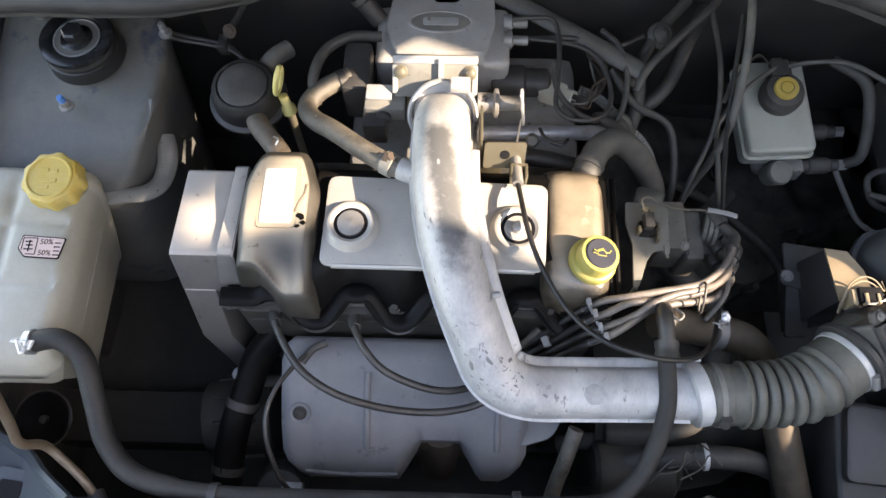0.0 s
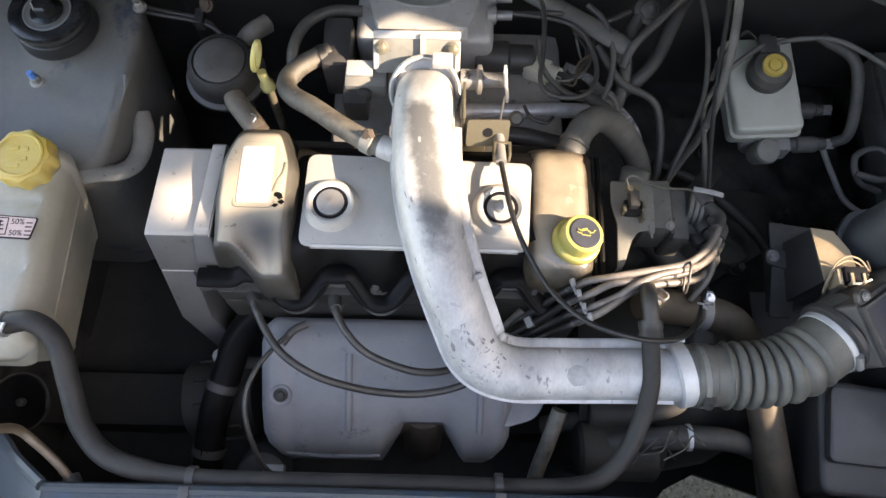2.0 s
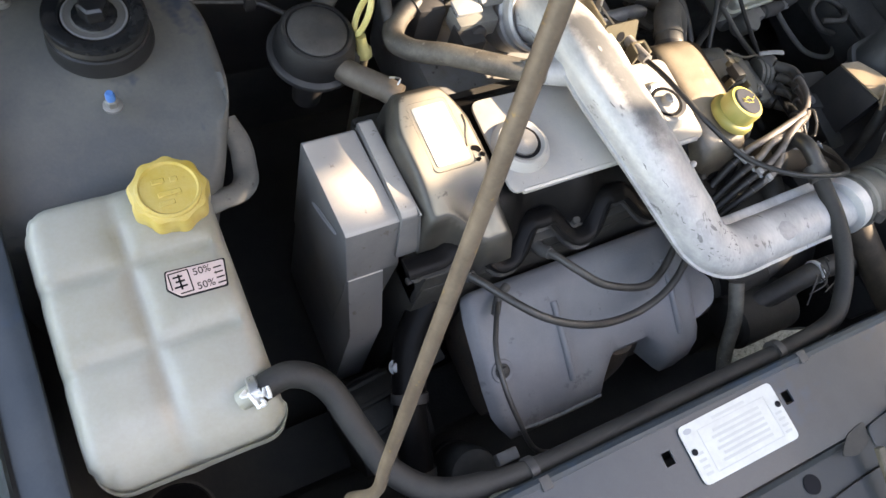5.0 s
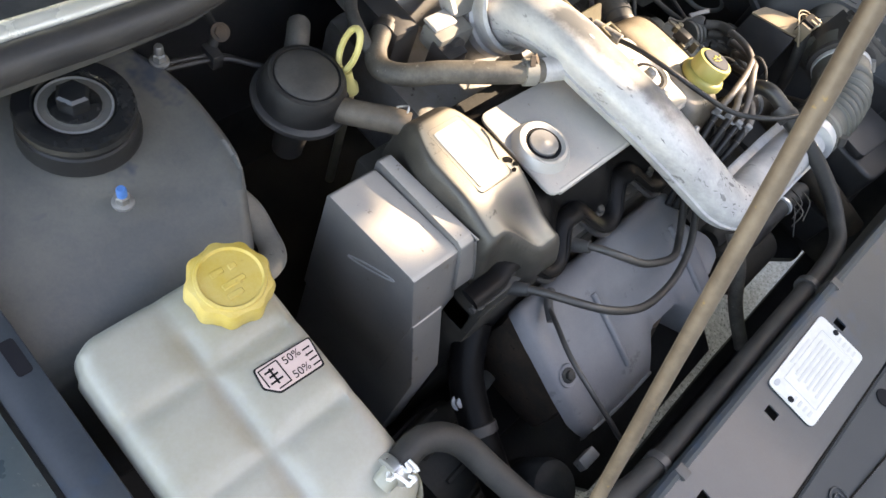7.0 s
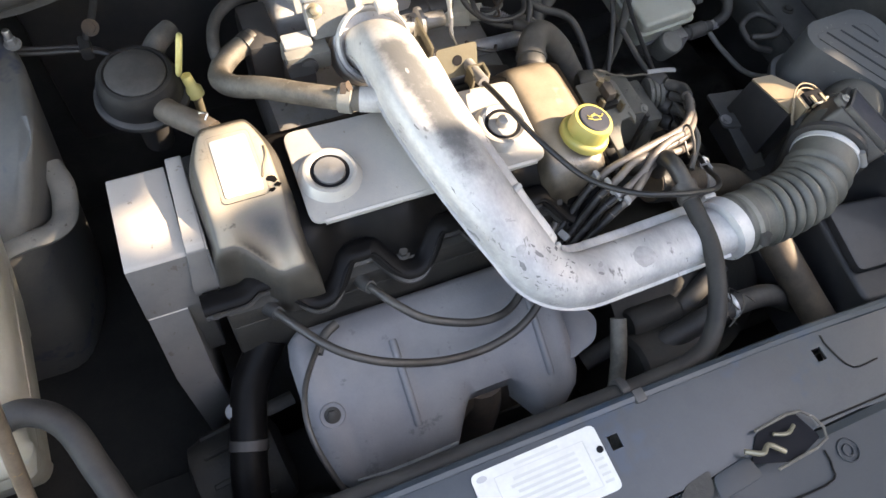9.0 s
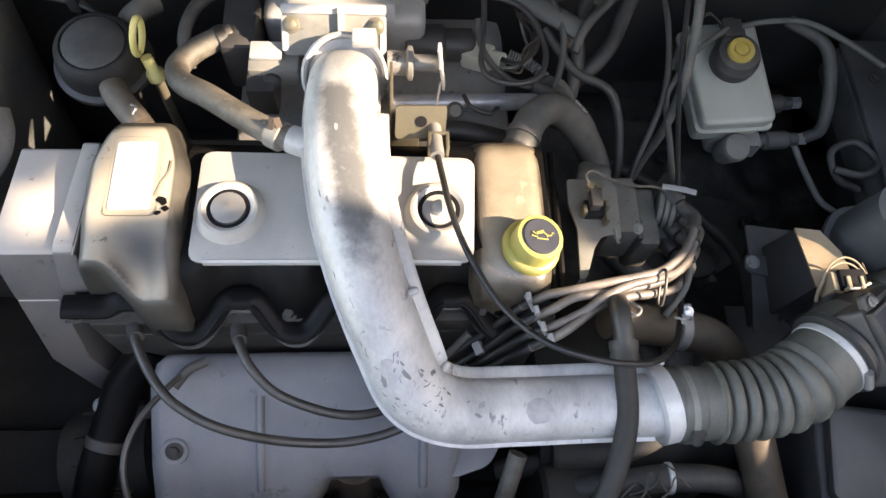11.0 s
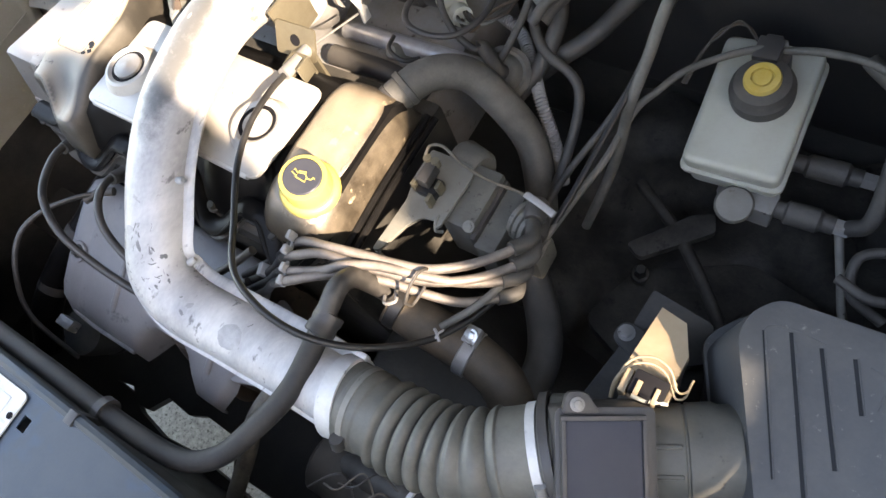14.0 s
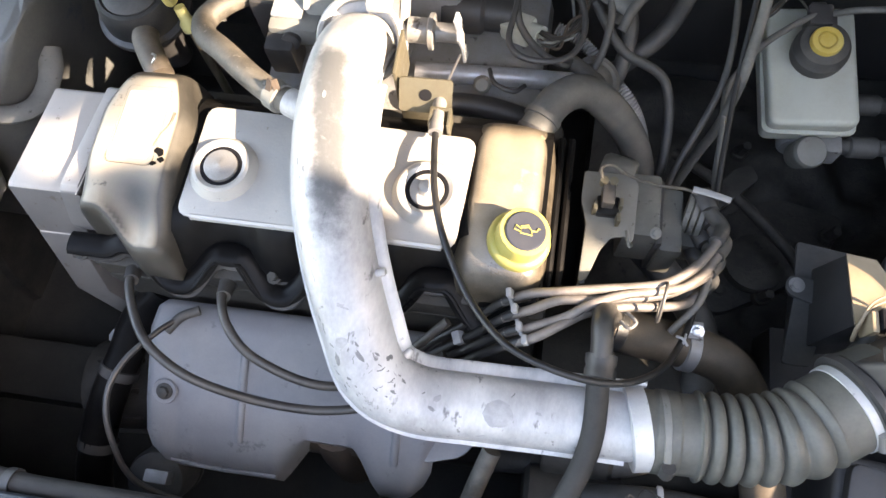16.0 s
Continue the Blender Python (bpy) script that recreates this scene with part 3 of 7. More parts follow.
    sheet = part("plate_sheet", prism(rounded([(-0.092, -0.041), (0.021, -0.042), (0.021, 0.013), (-0.092, 0.012)], 0.006), z + 0.001, z + 0.0025), WHITE, pl)
    bars = []
    for k in range(6):
        bars.append(box(-0.064 + (0.004 if k % 2 else 0), -0.004, -0.030 + k * 0.0052, -0.0275 + k * 0.0052, z + 0.0026, z + 0.0029))
    bars.append(box(-0.055, -0.015, 0.006, 0.0085, z + 0.0026, z + 0.0029))
    for x0, x1, ya, yb in ((-0.074, 0.006, -0.0352, -0.0346), (-0.074, 0.006, 0.0032, 0.0038), (-0.0746, -0.074, -0.0352, 0.0038), (0.006, 0.0066, -0.0352, 0.0038)):
        bars.append(box(x0, x1, ya, yb, z + 0.0026, z + 0.0029))
    for k in range(4):
        bars.append(box(-0.087, -0.079, -0.034 + k * 0.006, -0.0315 + k * 0.006, z + 0.0026, z + 0.0029))
        bars.append(box(0.009, 0.017, -0.034 + k * 0.006, -0.0318 + k * 0.006, z + 0.0026, z + 0.0029))
    part("print", join(*bars), PLATEINK, sheet, "grey unreadable print")
    part("oval_mark", lathe([(0.0045, 0), (0.0045, 0.0004)], Matrix.Translation((-0.084, 0.006, z + 0.0026)) @ Matrix.Diagonal((1, 0.55, 1, 1)), 20), GREYINK, sheet)
    for p in ((-0.087, -0.012), (0.017, -0.008)):
        part("rivet", lathe([(0.003, 0), (0.003, 0.001), (0.001, 0.0016)], Matrix.Translation((*p, z + 0.0025)), 12), INK, pl)
    return body


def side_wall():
    """Unseen screens added round the car; the cut outlines shape the sun patches."""
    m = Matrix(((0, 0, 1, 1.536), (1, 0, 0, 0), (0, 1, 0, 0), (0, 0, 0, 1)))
    # added sun masks: the gap between both outlines lets sunlight through
    solo("sun_mask_north_east", prism([(-0.0335, 0), (-0.0335, 1.4515), (-0.022, 1.4540), (0.020, 1.4575), (0.028, 1.462), (0.0, 1.472), (-0.03, 1.495), (-0.05, 1.515), (-0.085, 1.60), (-0.085, 1.640), (-0.03, 1.665), (0.0, 1.72), (0.05, 1.80), (0.10, 1.81), (0.108, 1.93), (4.0, 1.93), (4.0, 0)], 0.0, 0.02, m), WALL, "unseen added screen, its cut top shaping the sun patches", "wall", kind="structure")
    solo("sun_mask_east", prism([(-5.0, 0), (-0.047, 0), (-0.047, 1.40), (-0.24, 1.41), (-0.24, 1.448), (-0.034, 1.450), (-0.034, 1.462), (-0.047, 1.468), (-0.070, 1.474), (-0.070, 1.56), (-0.09, 1.578), (-0.155, 1.605), (-0.157, 1.72), (-0.150, 1.80), (-0.158, 1.90), (-0.198, 1.97), (-0.245, 2.02), (-0.245, 2.033), (-0.20, 2.033), (-0.19, 2.012), (-0.165, 2.0), (-0.105, 1.984), (-0.090, 1.956), (-0.05, 1.955), (1.0, 1.955), (1.0, 2.7), (-5.0, 2.7)], 0.0, 0.02, m), WALL, "unseen added screen beside the car, cut to shape the sunlight", "wall", kind="structure")

    # added out of view, to cut the sky light on front-facing sides
    solo("dark_screen_south", box(-4.0, 1.53, -2.6, -2.4, 0.0, 3.2), WALL, "unseen added screen that darkens front-facing surfaces", "wall", kind="structure")


ground()
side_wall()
car()


# ---- engine ----
def engine():
    e = thing("engine_block", (0, 0.3, 0.3), "oily dark engine block under its covers", "engine")
    part("block", box(-0.235, 0.18, 0.225, 0.40, 0.30, 0.71, 0.01), GRIME, e)
    part("cylinder_head", box(-0.235, 0.182, 0.228, 0.42, 0.66, 0.735, 0.006), GRIME, e)
    part("inlet_manifold", box(-0.13, 0.16, 0.42, 0.60, 0.60, 0.715, 0.02), CAST, e, "dirty cast inlet manifold")
    part("gearbox", lathe([(0.13, -0.14), (0.14, -0.05), (0.12, 0.05), (0.08, 0.12), (0.05, 0.15)], turn_to((0.33, 0.20, 0.46), (1, 0, 0)), 24), GRIME, e)
    part("exhaust_manifold", box(-0.17, 0.09, 0.10, 0.225, 0.50, 0.62, 0.025), RUST, e, "rusty exhaust manifold")

    r = thing("rocker_cover", (0, 0.3, 0.73), "black enamelled rocker cover with brown dust", "engine cover")
    # main body with waves along its front
    bm = bmesh.new()
    rows = []
    nx = 60
    for i in range(nx + 1):
        x = -0.150 + 0.322 * i / nx
        wave = (0.5 + 0.5 * math.cos(2 * math.pi * (x + 0.101) / 0.093)) ** 1.3
        f = 0.036 * wave
        prof = [(0.232 + 0.6 * f, 0.733), (0.234 + 0.8 * f, 0.742 + 0.016 * wave), (0.240 + f, 0.752 + 0.014 * wave), (0.255 + f, 0.774), (0.274 + f * 0.5, 0.783), (0.375, 0.783), (0.388, 0.774), (0.392, 0.733)]
        rows.append([bm.verts.new((x, y, z)) for y, z in prof])
    for a, b in zip(rows, rows[1:]):
        for j in range(7):
            bm.faces.new((a[j], b[j], b[j + 1], a[j + 1]))
    bm.faces.new(rows[0])
    bm.faces.new(rows[-1][::-1])
    part("cover_body", bm, ROCKER, r, angle=60)
    flange = []
    for k in range(61):
        x = -0.252 + 0.425 * k / 60
        up = (0.5 + 0.5 * math.cos(2 * math.pi * (x + 0.101) / 0.093)) ** 1.3
        left = min(1.0, max(0.0, (-0.170 - x) / 0.025))
        up = max(min(1.0, 1.25 * up), 0.8 * left * left * (3 - 2 * left))
        flange.append((x, 0.221 + 0.026 * up, 0.732 + 0.020 * up))
    part("flange", tube(flange, 0.0105, 10, 2, flat=0.36), ROCKER, r)
    part("flange_lip", tube([(x, y - 0.009, z - 0.0015) for x, y, z in flange], 0.0024, 8, 2), ROCKER, r)
    for x in (-0.243, -0.152, -0.060, 0.032, 0.112):
        part("cover_bolt", hexa((x, 0.236, 0.738), (0, -0.25, 1), 0.0048, 0.008), GRIME, r)
    part("gasket", tube([(x, y - 0.008, z - 0.012) for x, y, z in flange], 0.0035, 6, 2), BLACK, r)
    # hump over the belt end: flat dusty top coloured as sunlit, a blunt front and a nose that runs down to the flange
    def step(a, b, v):
        v = min(1.0, max(0.0, (v - a) / (b - a)))
        return v * v * (3 - 2 * v)
    bm = bmesh.new()
    rows = []
    ny, nx = 56, 44
    for i in range(ny + 1):
        y = 0.219 + 0.191 * i / ny
        narrow = step(0.345, 0.412, y)
        ring = []
        for k in range(nx + 1):
            q = math.sin(math.pi * (k / nx - 0.5))
            x0, x1 = -0.2325 + 0.022 * narrow, -0.1425 - 0.020 * narrow
            x = (x0 + x1) / 2 + (x1 - x0) / 2 * q
            nose = step(-0.212, -0.172, x)
            foot = 0.251 - 0.031 * nose
            edge = foot + 0.013 + 0.004 * nose
            yy = max(y, foot)
            crest = 0.0645 - 0.021 * nose + 0.004 * math.exp(-((x + 0.160) / 0.012) ** 2)
            if y < edge:
                v = max(0.0, (y - foot) / (edge - foot))
                high = crest * math.sin(v * math.pi / 2) ** 0.75
            else:
                high = crest + (0.0745 - crest) * step(edge, 0.312, y)
            back = min(1.0, max(0.0, (y - 0.372) / 0.0385))
            high *= max(0.0, 1 - back ** 3) ** 0.5 * max(0.0, 1 - abs(q) ** 11) ** 0.5
            ring.append(bm.verts.new((x, yy, 0.7325 + high - (0.012 if y < foot else 0.0))))
        rows.append(ring)
    for a, b in zip(rows, rows[1:]):
        for j in range(nx):
            bm.faces.new((a[j], a[j + 1], b[j + 1], b[j]))
    hump = part("belt_end_hump", bm, HUMP, r, "raised dusty belt-end hump, sunlit tone put into its top", angle=80)
    frame_line = [(-0.2075, 0.300), (-0.1645, 0.300), (-0.1655, 0.376), (-0.2065, 0.376)]
    ring = [Vector((x, y, 0.8066)) for x, y in rounded(frame_line, 0.006)]
    part("label_border", sweep(ring + [ring[0]], 0.0006, 6), HUMP, hump)
    label = part("white_label", prism(rounded([(-0.2035, 0.305), (-0.1690, 0.305), (-0.1695, 0.370), (-0.2030, 0.370)], 0.003), 0, 0.0008,
                                      Matrix.Translation((0, 0, 0.8071))), WHITE, hump, "white paper label, faded almost blank")
    bars = [box(x, x + w, y, y + 0.0012, 0.8080, 0.8082) for x, w, y in ((-0.201, 0.004, 0.308), (-0.195, 0.010, 0.3085), (-0.182, 0.009, 0.3085), (-0.196, 0.0012, 0.314), (-0.190, 0.008, 0.316), (-0.178, 0.006, 0.3155))]
    part("print", join(*bars), GREYINK, label, "faint grey print")
    part("scratch", tube([(-0.1565, 0.352, 0.8072), (-0.158, 0.340, 0.8072), (-0.163, 0.330, 0.8072), (-0.167, 0.318, 0.8070)], 0.0009, 6, 4), FILLER, hump, "dark curved scratch")
    rnd = random.Random(4)
    for x, y, w in ((-0.160, 0.3135, 0.006), (-0.157, 0.306, 0.004), (-0.163, 0.302, 0.0035)):
        bm = bmesh.new()
        ring = [bm.verts.new((x + w * rnd.uniform(0.5, 1.1) * math.cos(q), y + 0.8 * w * rnd.uniform(0.5, 1.1) * math.sin(q), 0.8074)) for q in [2 * math.pi * k / 9 for k in range(9)]]
        bm.faces.new(ring)
        part("oil_stain", bm, ROCKER, hump, "dark oil stain")
    # hump with the oil filler
    bm = bmesh.new()
    rows = []
    for i in range(25):
        v = i / 24
        y = 0.232 + 0.172 * v
        e = abs(2 * v - 1)
        high = 0.060 * (1 - e ** 5.5) ** 0.5 * (0.84 + 0.16 * min(1, v * 2.2))
        wide = 0.0425 * (1 - 0.22 * e ** 5)
        ring = []
        for k in range(21):
            q = -1 + 2 * k / 20
            ring.append(bm.verts.new((0.137 + wide * q, y, 0.730 + high * (1 - abs(q) ** 5) ** 0.5)))
        rows.append(ring)
    for a, b in zip(rows, rows[1:]):
        for j in range(20):
            bm.faces.new((a[j], a[j + 1], b[j + 1], b[j]))
    part("filler_hump", bm, FILLER, r, "dusty brown-black filler hump, sun sheen put into its top colour", angle=80)
    for x in (0.181, 0.190):
        part("side_rail", tube([(x, 0.245, 0.735), (x, 0.32, 0.742), (x, 0.40, 0.742)], 0.0035, 8), ROCKER, r)
    return e, r


def timing_cover():
    t = thing("timing_cover", (-0.27, 0.3, 0.6), "grey plastic timing belt cover with a dusty top", "engine cover")
    bm = prism([(0.387, 0.60), (0.387, 0.768), (0.384, 0.771), (0.280, 0.7845), (0.275, 0.7835), (0.256, 0.727), (0.262, 0.60)], -0.303, -0.249, ALONG_X)
    round_edges(bm, 0.0022, 2, 20)
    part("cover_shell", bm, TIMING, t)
    bm = prism([(0.384, 0.45), (0.384, 0.72), (0.2545, 0.7255), (0.2245, 0.640), (0.222, 0.45)], -0.302, -0.2655, ALONG_X)
    round_edges(bm, 0.0018, 2, 20)
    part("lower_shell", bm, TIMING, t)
    # the rim of the inner half stands proud of the shell and follows its edge
    bm = prism([(0.389, 0.62), (0.389, 0.776), (0.386, 0.779), (0.281, 0.7915), (0.2735, 0.7885), (0.2585, 0.752), (0.2565, 0.742), (0.270, 0.738), (0.29, 0.62)], -0.2495, -0.2325, ALONG_X)
    for v in bm.verts:
        if v.co.y > 0.36 and v.co.z > 0.7:
            v.co.x += 0.003 if v.co.x < -0.24 else 0.0015
        if v.co.y < 0.262 and v.co.x < -0.24:
            v.co.x -= 0.006
    round_edges(bm, 0.0022, 2, 20)
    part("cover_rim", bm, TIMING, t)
    part("cover_lip", tube([(-0.2318, 0.386, 0.7765), (-0.2318, 0.281, 0.789), (-0.2318, 0.2735, 0.7865), (-0.2318, 0.2585, 0.751), (-0.2318, 0.257, 0.742)], 0.0012, 6, 2), TIMING, t)
    ring = [Vector((-0.3036, 0.318 + 0.026 * math.cos(q) - 0.004 * math.sin(q), 0.742 + 0.006 * math.sin(q) - 0.017 * math.cos(q))) for q in [2 * math.pi * k / 40 for k in range(41)]]
    part("oval_mark", sweep(ring, 0.0009, 6), SLEEVE, t, "embossed plain oval")


def baffle():
    b = thing("baffle_plate", (0, 0.32, 0.79), "grey aluminium baffle plate bolted on the rocker cover", "plate")
    zz = 0.788
    part("sheet", prism(rounded([(-0.139, 0.264), (0.101, 0.262), (0.107, 0.365), (-0.136, 0.371)], 0.012), zz, zz + 0.004, None, 0.0015), PLATE, b)
    part("bent_rim", tube([(-0.126, 0.2655, zz + 0.001), (0.0, 0.2650, zz + 0.001), (0.090, 0.2640, zz + 0.001)], 0.0035, 8), PLATE, b)
    for x, y, z in ((-0.107, 0.310, 0.802), (0.072, 0.309, 0.802)):
        m = Matrix.Translation((x, y, zz + 0.004))
        boss = part("boss", lathe([(0.031, -0.001), (0.029, 0.003), (0.025, 0.009), (0.022, 0.0095), (0.0185, 0.0075), (0.0185, 0.003)], m, 36), PLATE, b)
        part("grommet", lathe([(0.0185, 0.003), (0.0185, 0.0075), (0.0155, 0.0075), (0.0150, 0.004)], m, 32), INK, boss, "black rubber grommet")
        if x < 0:
            part("bolt_cap", lathe([(0.0145, 0.003), (0.0145, 0.0095), (0.012, 0.0105), (0.004, 0.0105), (0.003, 0.0112)], m, 32), CAST, boss)
        else:
            part("bolt_cap", lathe([(0.0145, 0.003), (0.0145, 0.0075), (0.007, 0.008), (0.006, 0.015), (0.004, 0.016)], m, 32), PLATE, boss)


def oil_cap():
    c = thing("oil_filler_cap", (0.152, 0.277, 0.782), "bright yellow oil filler cap with a black centre", "cap")
    m = turn_to((0.1510, 0.2775, 0.784), (0.20, 0.0, 1))
    part("base", lathe([(0.0245, 0), (0.0262, 0.002), (0.0262, 0.007), (0.0245, 0.0095), (0.0215, 0.0105)], m, 40), OILYELLOW, c)
    part("grip", lathe([(0.0212, 0.010), (0.0212, 0.025), (0.0202, 0.0275), (0.0165, 0.028)], m, 60, lambda a, row: 1 + (0.007 if row < 3 else 0) * math.cos(20 * a)), OILYELLOW, c)
    disc = part("centre", lathe([(0.0165, 0.026), (0.0165, 0.0290), (0.0155, 0.0298)], m, 36), LIDBLACK, c, "matt black centre disc")
    marks = [[(-0.0045, 0.0025), (0.0015, 0.0045), (0.0020, 0.0025), (0.0045, 0.0005), (0.0050, -0.0035), (-0.0045, -0.0030), (-0.0040, 0.0015), (0.0015, 0.0028)],
             [(-0.0040, 0.0005), (-0.0085, 0.0030), (-0.0095, -0.0005), (-0.0040, -0.0020)], [(0.0045, 0.0), (0.0085, 0.0005), (0.0095, 0.0030), (0.0110, 0.0025)]]
    can = join(*[sweep([Vector((x, y, 0.0304)) for x, y in line], 0.0006, 6) for line in marks])
    bmesh.ops.transform(can, matrix=m @ Matrix.Rotation(radians(-90), 4, "Z"), verts=can.verts)
    part("oil_can_mark", can, OILYELLOW, disc)


def shield():
    s = thing("exhaust_heat_shield", (-0.05, 0.14, 0.62), "matt grey pressed heat shield over the exhaust manifold", "heat shield")
    bm = bmesh.new()
    nx, rows = 44, []
    x0, x1 = -0.194, 0.097
    for i in range(nx + 1):
        x = x0 + (x1 - x0) * i / nx
        edge = min(1.0, min(x - x0, x1 - x) / 0.012)
        drop = 0.012 * (1 - edge) ** 2
        notch = max(0.0, 1 - max(0.0, abs(x + 0.006) - 0.024) / 0.024)
        notch = min(1.0, notch)
        rib = 0.0030 * (math.exp(-((x + 0.090) / 0.005) ** 2) + math.exp(-((x - 0.060) / 0.005) ** 2))
        dent = 0.004 * math.exp(-((x + 0.158) / 0.004) ** 2)
        prof = []
        for k, (y, z) in enumerate([(0.219, 0.668), (0.216, 0.682), (0.208, 0.6875), (0.188, 0.683), (0.155, 0.6675), (0.122, 0.651), (0.094, 0.6365), (0.081, 0.629), (0.070, 0.612), (0.066, 0.585)]):
            if k >= 5:
                y += notch * (0.0, 0.012, 0.025, 0.036, 0.040)[k - 5]
                z += notch * (0.0, 0.006, 0.0115, 0.016, 0.010)[k - 5] * 0.6
            inset = (0.022, 0.010, 0.004, 0.0, 0.0, 0.0, 0.002, 0.008, 0.020, 0.032)[k]
            xx = x + inset * (max(0.0, 1 - (x - x0) / 0.05) ** 2 - max(0.0, 1 - (x1 - x) / 0.05) ** 2)
            prof.append(bm.verts.new((xx, y, z - drop + (rib if 3 < k < 7 else 0) - (dent if 2 < k < 8 else 0))))
        rows.append(prof)
    for a, b in zip(rows, rows[1:]):
        for j in range(9):
            bm.faces.new((a[j], a[j + 1], b[j + 1], b[j]))
    thicken(bm, 0.0025)
    face = part("shield_sheet", bm, SHIELD, s, angle=55)
    part("side_ear", prism(rounded([(0.085, 0.20), (0.112, 0.19), (0.138, 0.135), (0.125, 0.112), (0.085, 0.10)], 0.01), 0.635, 0.640, None, 0.002), SHIELD, s)
    part("recess", lathe([(0.013, 0.0), (0.012, 0.002), (0.009, 0.001)], turn_to((-0.170, 0.131, 0.6555), (0, -0.44, 0.9)), 20), SHIELD, face)
    for x in (-0.0915, 0.060):
        rib = [Vector((x, 0.176, 0.6775)), Vector((x, 0.170, 0.6765)), Vector((x, 0.135, 0.6595)), Vector((x, 0.100, 0.6415)), Vector((x, 0.096, 0.6375))]
        part("rib", sweep(rib, 0.0042, 10), SHIELD, face)
    part("edge_lip", tube([(-0.165, 0.071, 0.613), (-0.12, 0.068, 0.611), (-0.056, 0.069, 0.612)], 0.0022, 8), SHIELD, face)
    part("shield_bolt", hexa((-0.170, 0.131, 0.656), (0, -0.44, 0.9), 0.0055, 0.007), GRIME, s, "dark shield bolt")
    part("support", tube([(-0.006, 0.125, 0.610), (-0.006, 0.112, 0.56), (-0.01, 0.10, 0.45)], 0.026, 16), RUST, s)
    part("bracket", box(-0.195, -0.17, 0.045, 0.058, 0.585, 0.60, 0.002), CAST, s, "pale alloy bracket")
    return s


ENGINE, ROCKERCOVER = engine()
timing_cover()
baffle()
oil_cap()
shield()


def duct():
    d = thing("intake_duct", (0.05, 0.2, 0.76), "worn silver cast intake duct with scuffs and flaking", "intake duct")
    line = [(-0.012, 0.468, 0.768), (-0.012, 0.445, 0.798), (-0.012, 0.415, 0.818), (-0.012, 0.375, 0.826), (-0.010, 0.335, 0.824), (-0.001, 0.285, 0.818), (0.014, 0.235, 0.803), (0.032, 0.191, 0.783),
            (0.050, 0.158, 0.766), (0.083, 0.145, 0.753), (0.135, 0.1455, 0.746), (0.20, 0.147, 0.744), (0.262, 0.147, 0.746)]
    path = smooth(line, 8)

    def duct_radius(u):
        """Widest at the collar, a little narrower past the bend."""
        return 0.0312 + 0.0010 * max(0, 1 - u * 5) - 0.0042 * min(1.0, max(0.0, (u - 0.35) / 0.4))
    pipe = part("duct_body", sweep(path, lambda s, u: duct_radius(u), 36, 0.84, square=0.92), BANDDUCT, d, angle=60)
    part("seam", sweep([p + Vector((0, 0, -0.003)) for p in path[8:-1]], lambda s, u: 0.0338 - 0.0036 * min(1.0, max(0.0, (u - 0.3) / 0.4)), 16, 0.07), ALU, pipe)
    ledge = []
    for i in range(22, len(path) - 1):
        ahead = (path[i + 1] - path[i - 1]).normalized()
        ledge.append(path[i] - ahead.cross(Vector((0, 0, 1))).normalized() * (duct_radius(i / (len(path) - 1)) + 0.0035) + Vector((0, 0, 0.004)))
    part("inner_ledge", sweep(ledge, 0.0065, 12, 0.28), ALU, pipe)
    def on_duct(k, angle, lift=0.0):
        """A place on the duct's skin, k along its path, at an angle from its side over its top."""
        k = min(max(k, 1.0), len(path) - 2.001)
        i, f = int(k), k - int(k)
        c = path[i].lerp(path[i + 1], f)
        ahead = (path[i + 1] - path[i - 1]).normalized()
        side = ahead.cross(Vector((0, 0, 1))).normalized()
        return c + side * math.copysign((duct_radius(k / (len(path) - 1)) + lift) * abs(math.cos(angle)) ** 0.92, math.cos(angle)) + side.cross(ahead) * ((duct_radius(k / (len(path) - 1)) * 0.84 + lift) * abs(math.sin(angle)) ** 0.92)
    rnd = random.Random(11)
    for n in range(72):
        k = rnd.gauss(64, 5.5) if n < 58 else rnd.uniform(25, 88)
        q, turn = rnd.uniform(0.5, 2.0), rnd.uniform(0, 6.28)
        if n % 4 == 0:
            pts = [on_duct(k + j * 0.4 * math.cos(turn) + rnd.uniform(-0.15, 0.15), q + j * 0.05 * math.sin(turn) + rnd.uniform(-0.03, 0.03), 0.0001) for j in range(4)]
            part("scuff", tube(pts, rnd.uniform(0.0003, 0.0006), 5, 3), SCUFF, pipe)
            continue
        big = 1.7 if n < 20 else 1.0
        long, wide, lean = rnd.uniform(0.15, 0.75) * big, rnd.uniform(0.015, 0.07) * big, rnd.uniform(-0.08, 0.08)
        bm = bmesh.new()
        ring = []
        for j in range(11):
            a, f = 2 * math.pi * j / 11, rnd.uniform(0.45, 1.1)
            ring.append(bm.verts.new(on_duct(k + long * f * math.cos(a), q + wide * f * math.sin(a) + lean * f * math.cos(a), 0.0004)))
        mid = bm.verts.new(on_duct(k, q, 0.0005))
        for j in range(11):
            bm.faces.new((ring[j], ring[(j + 1) % 11], mid))
        part("flake", bm, SCUFF if n % 3 else SMUDGE, pipe)
    for k, q, wide in ((82.0, 1.35, 1.6), (61.5, 2.25, 0.55), (57.0, 1.15, 0.8)):
        bm = bmesh.new()
        ring = [bm.verts.new(on_duct(k + wide * math.cos(a) * rnd.uniform(0.88, 1.05), q + 0.24 * wide * math.sin(a) * rnd.uniform(0.88, 1.05), 0.0006)) for a in [2 * math.pi * j / 24 for j in range(24)]]
        mid = bm.verts.new(on_duct(k, q, 0.0008))
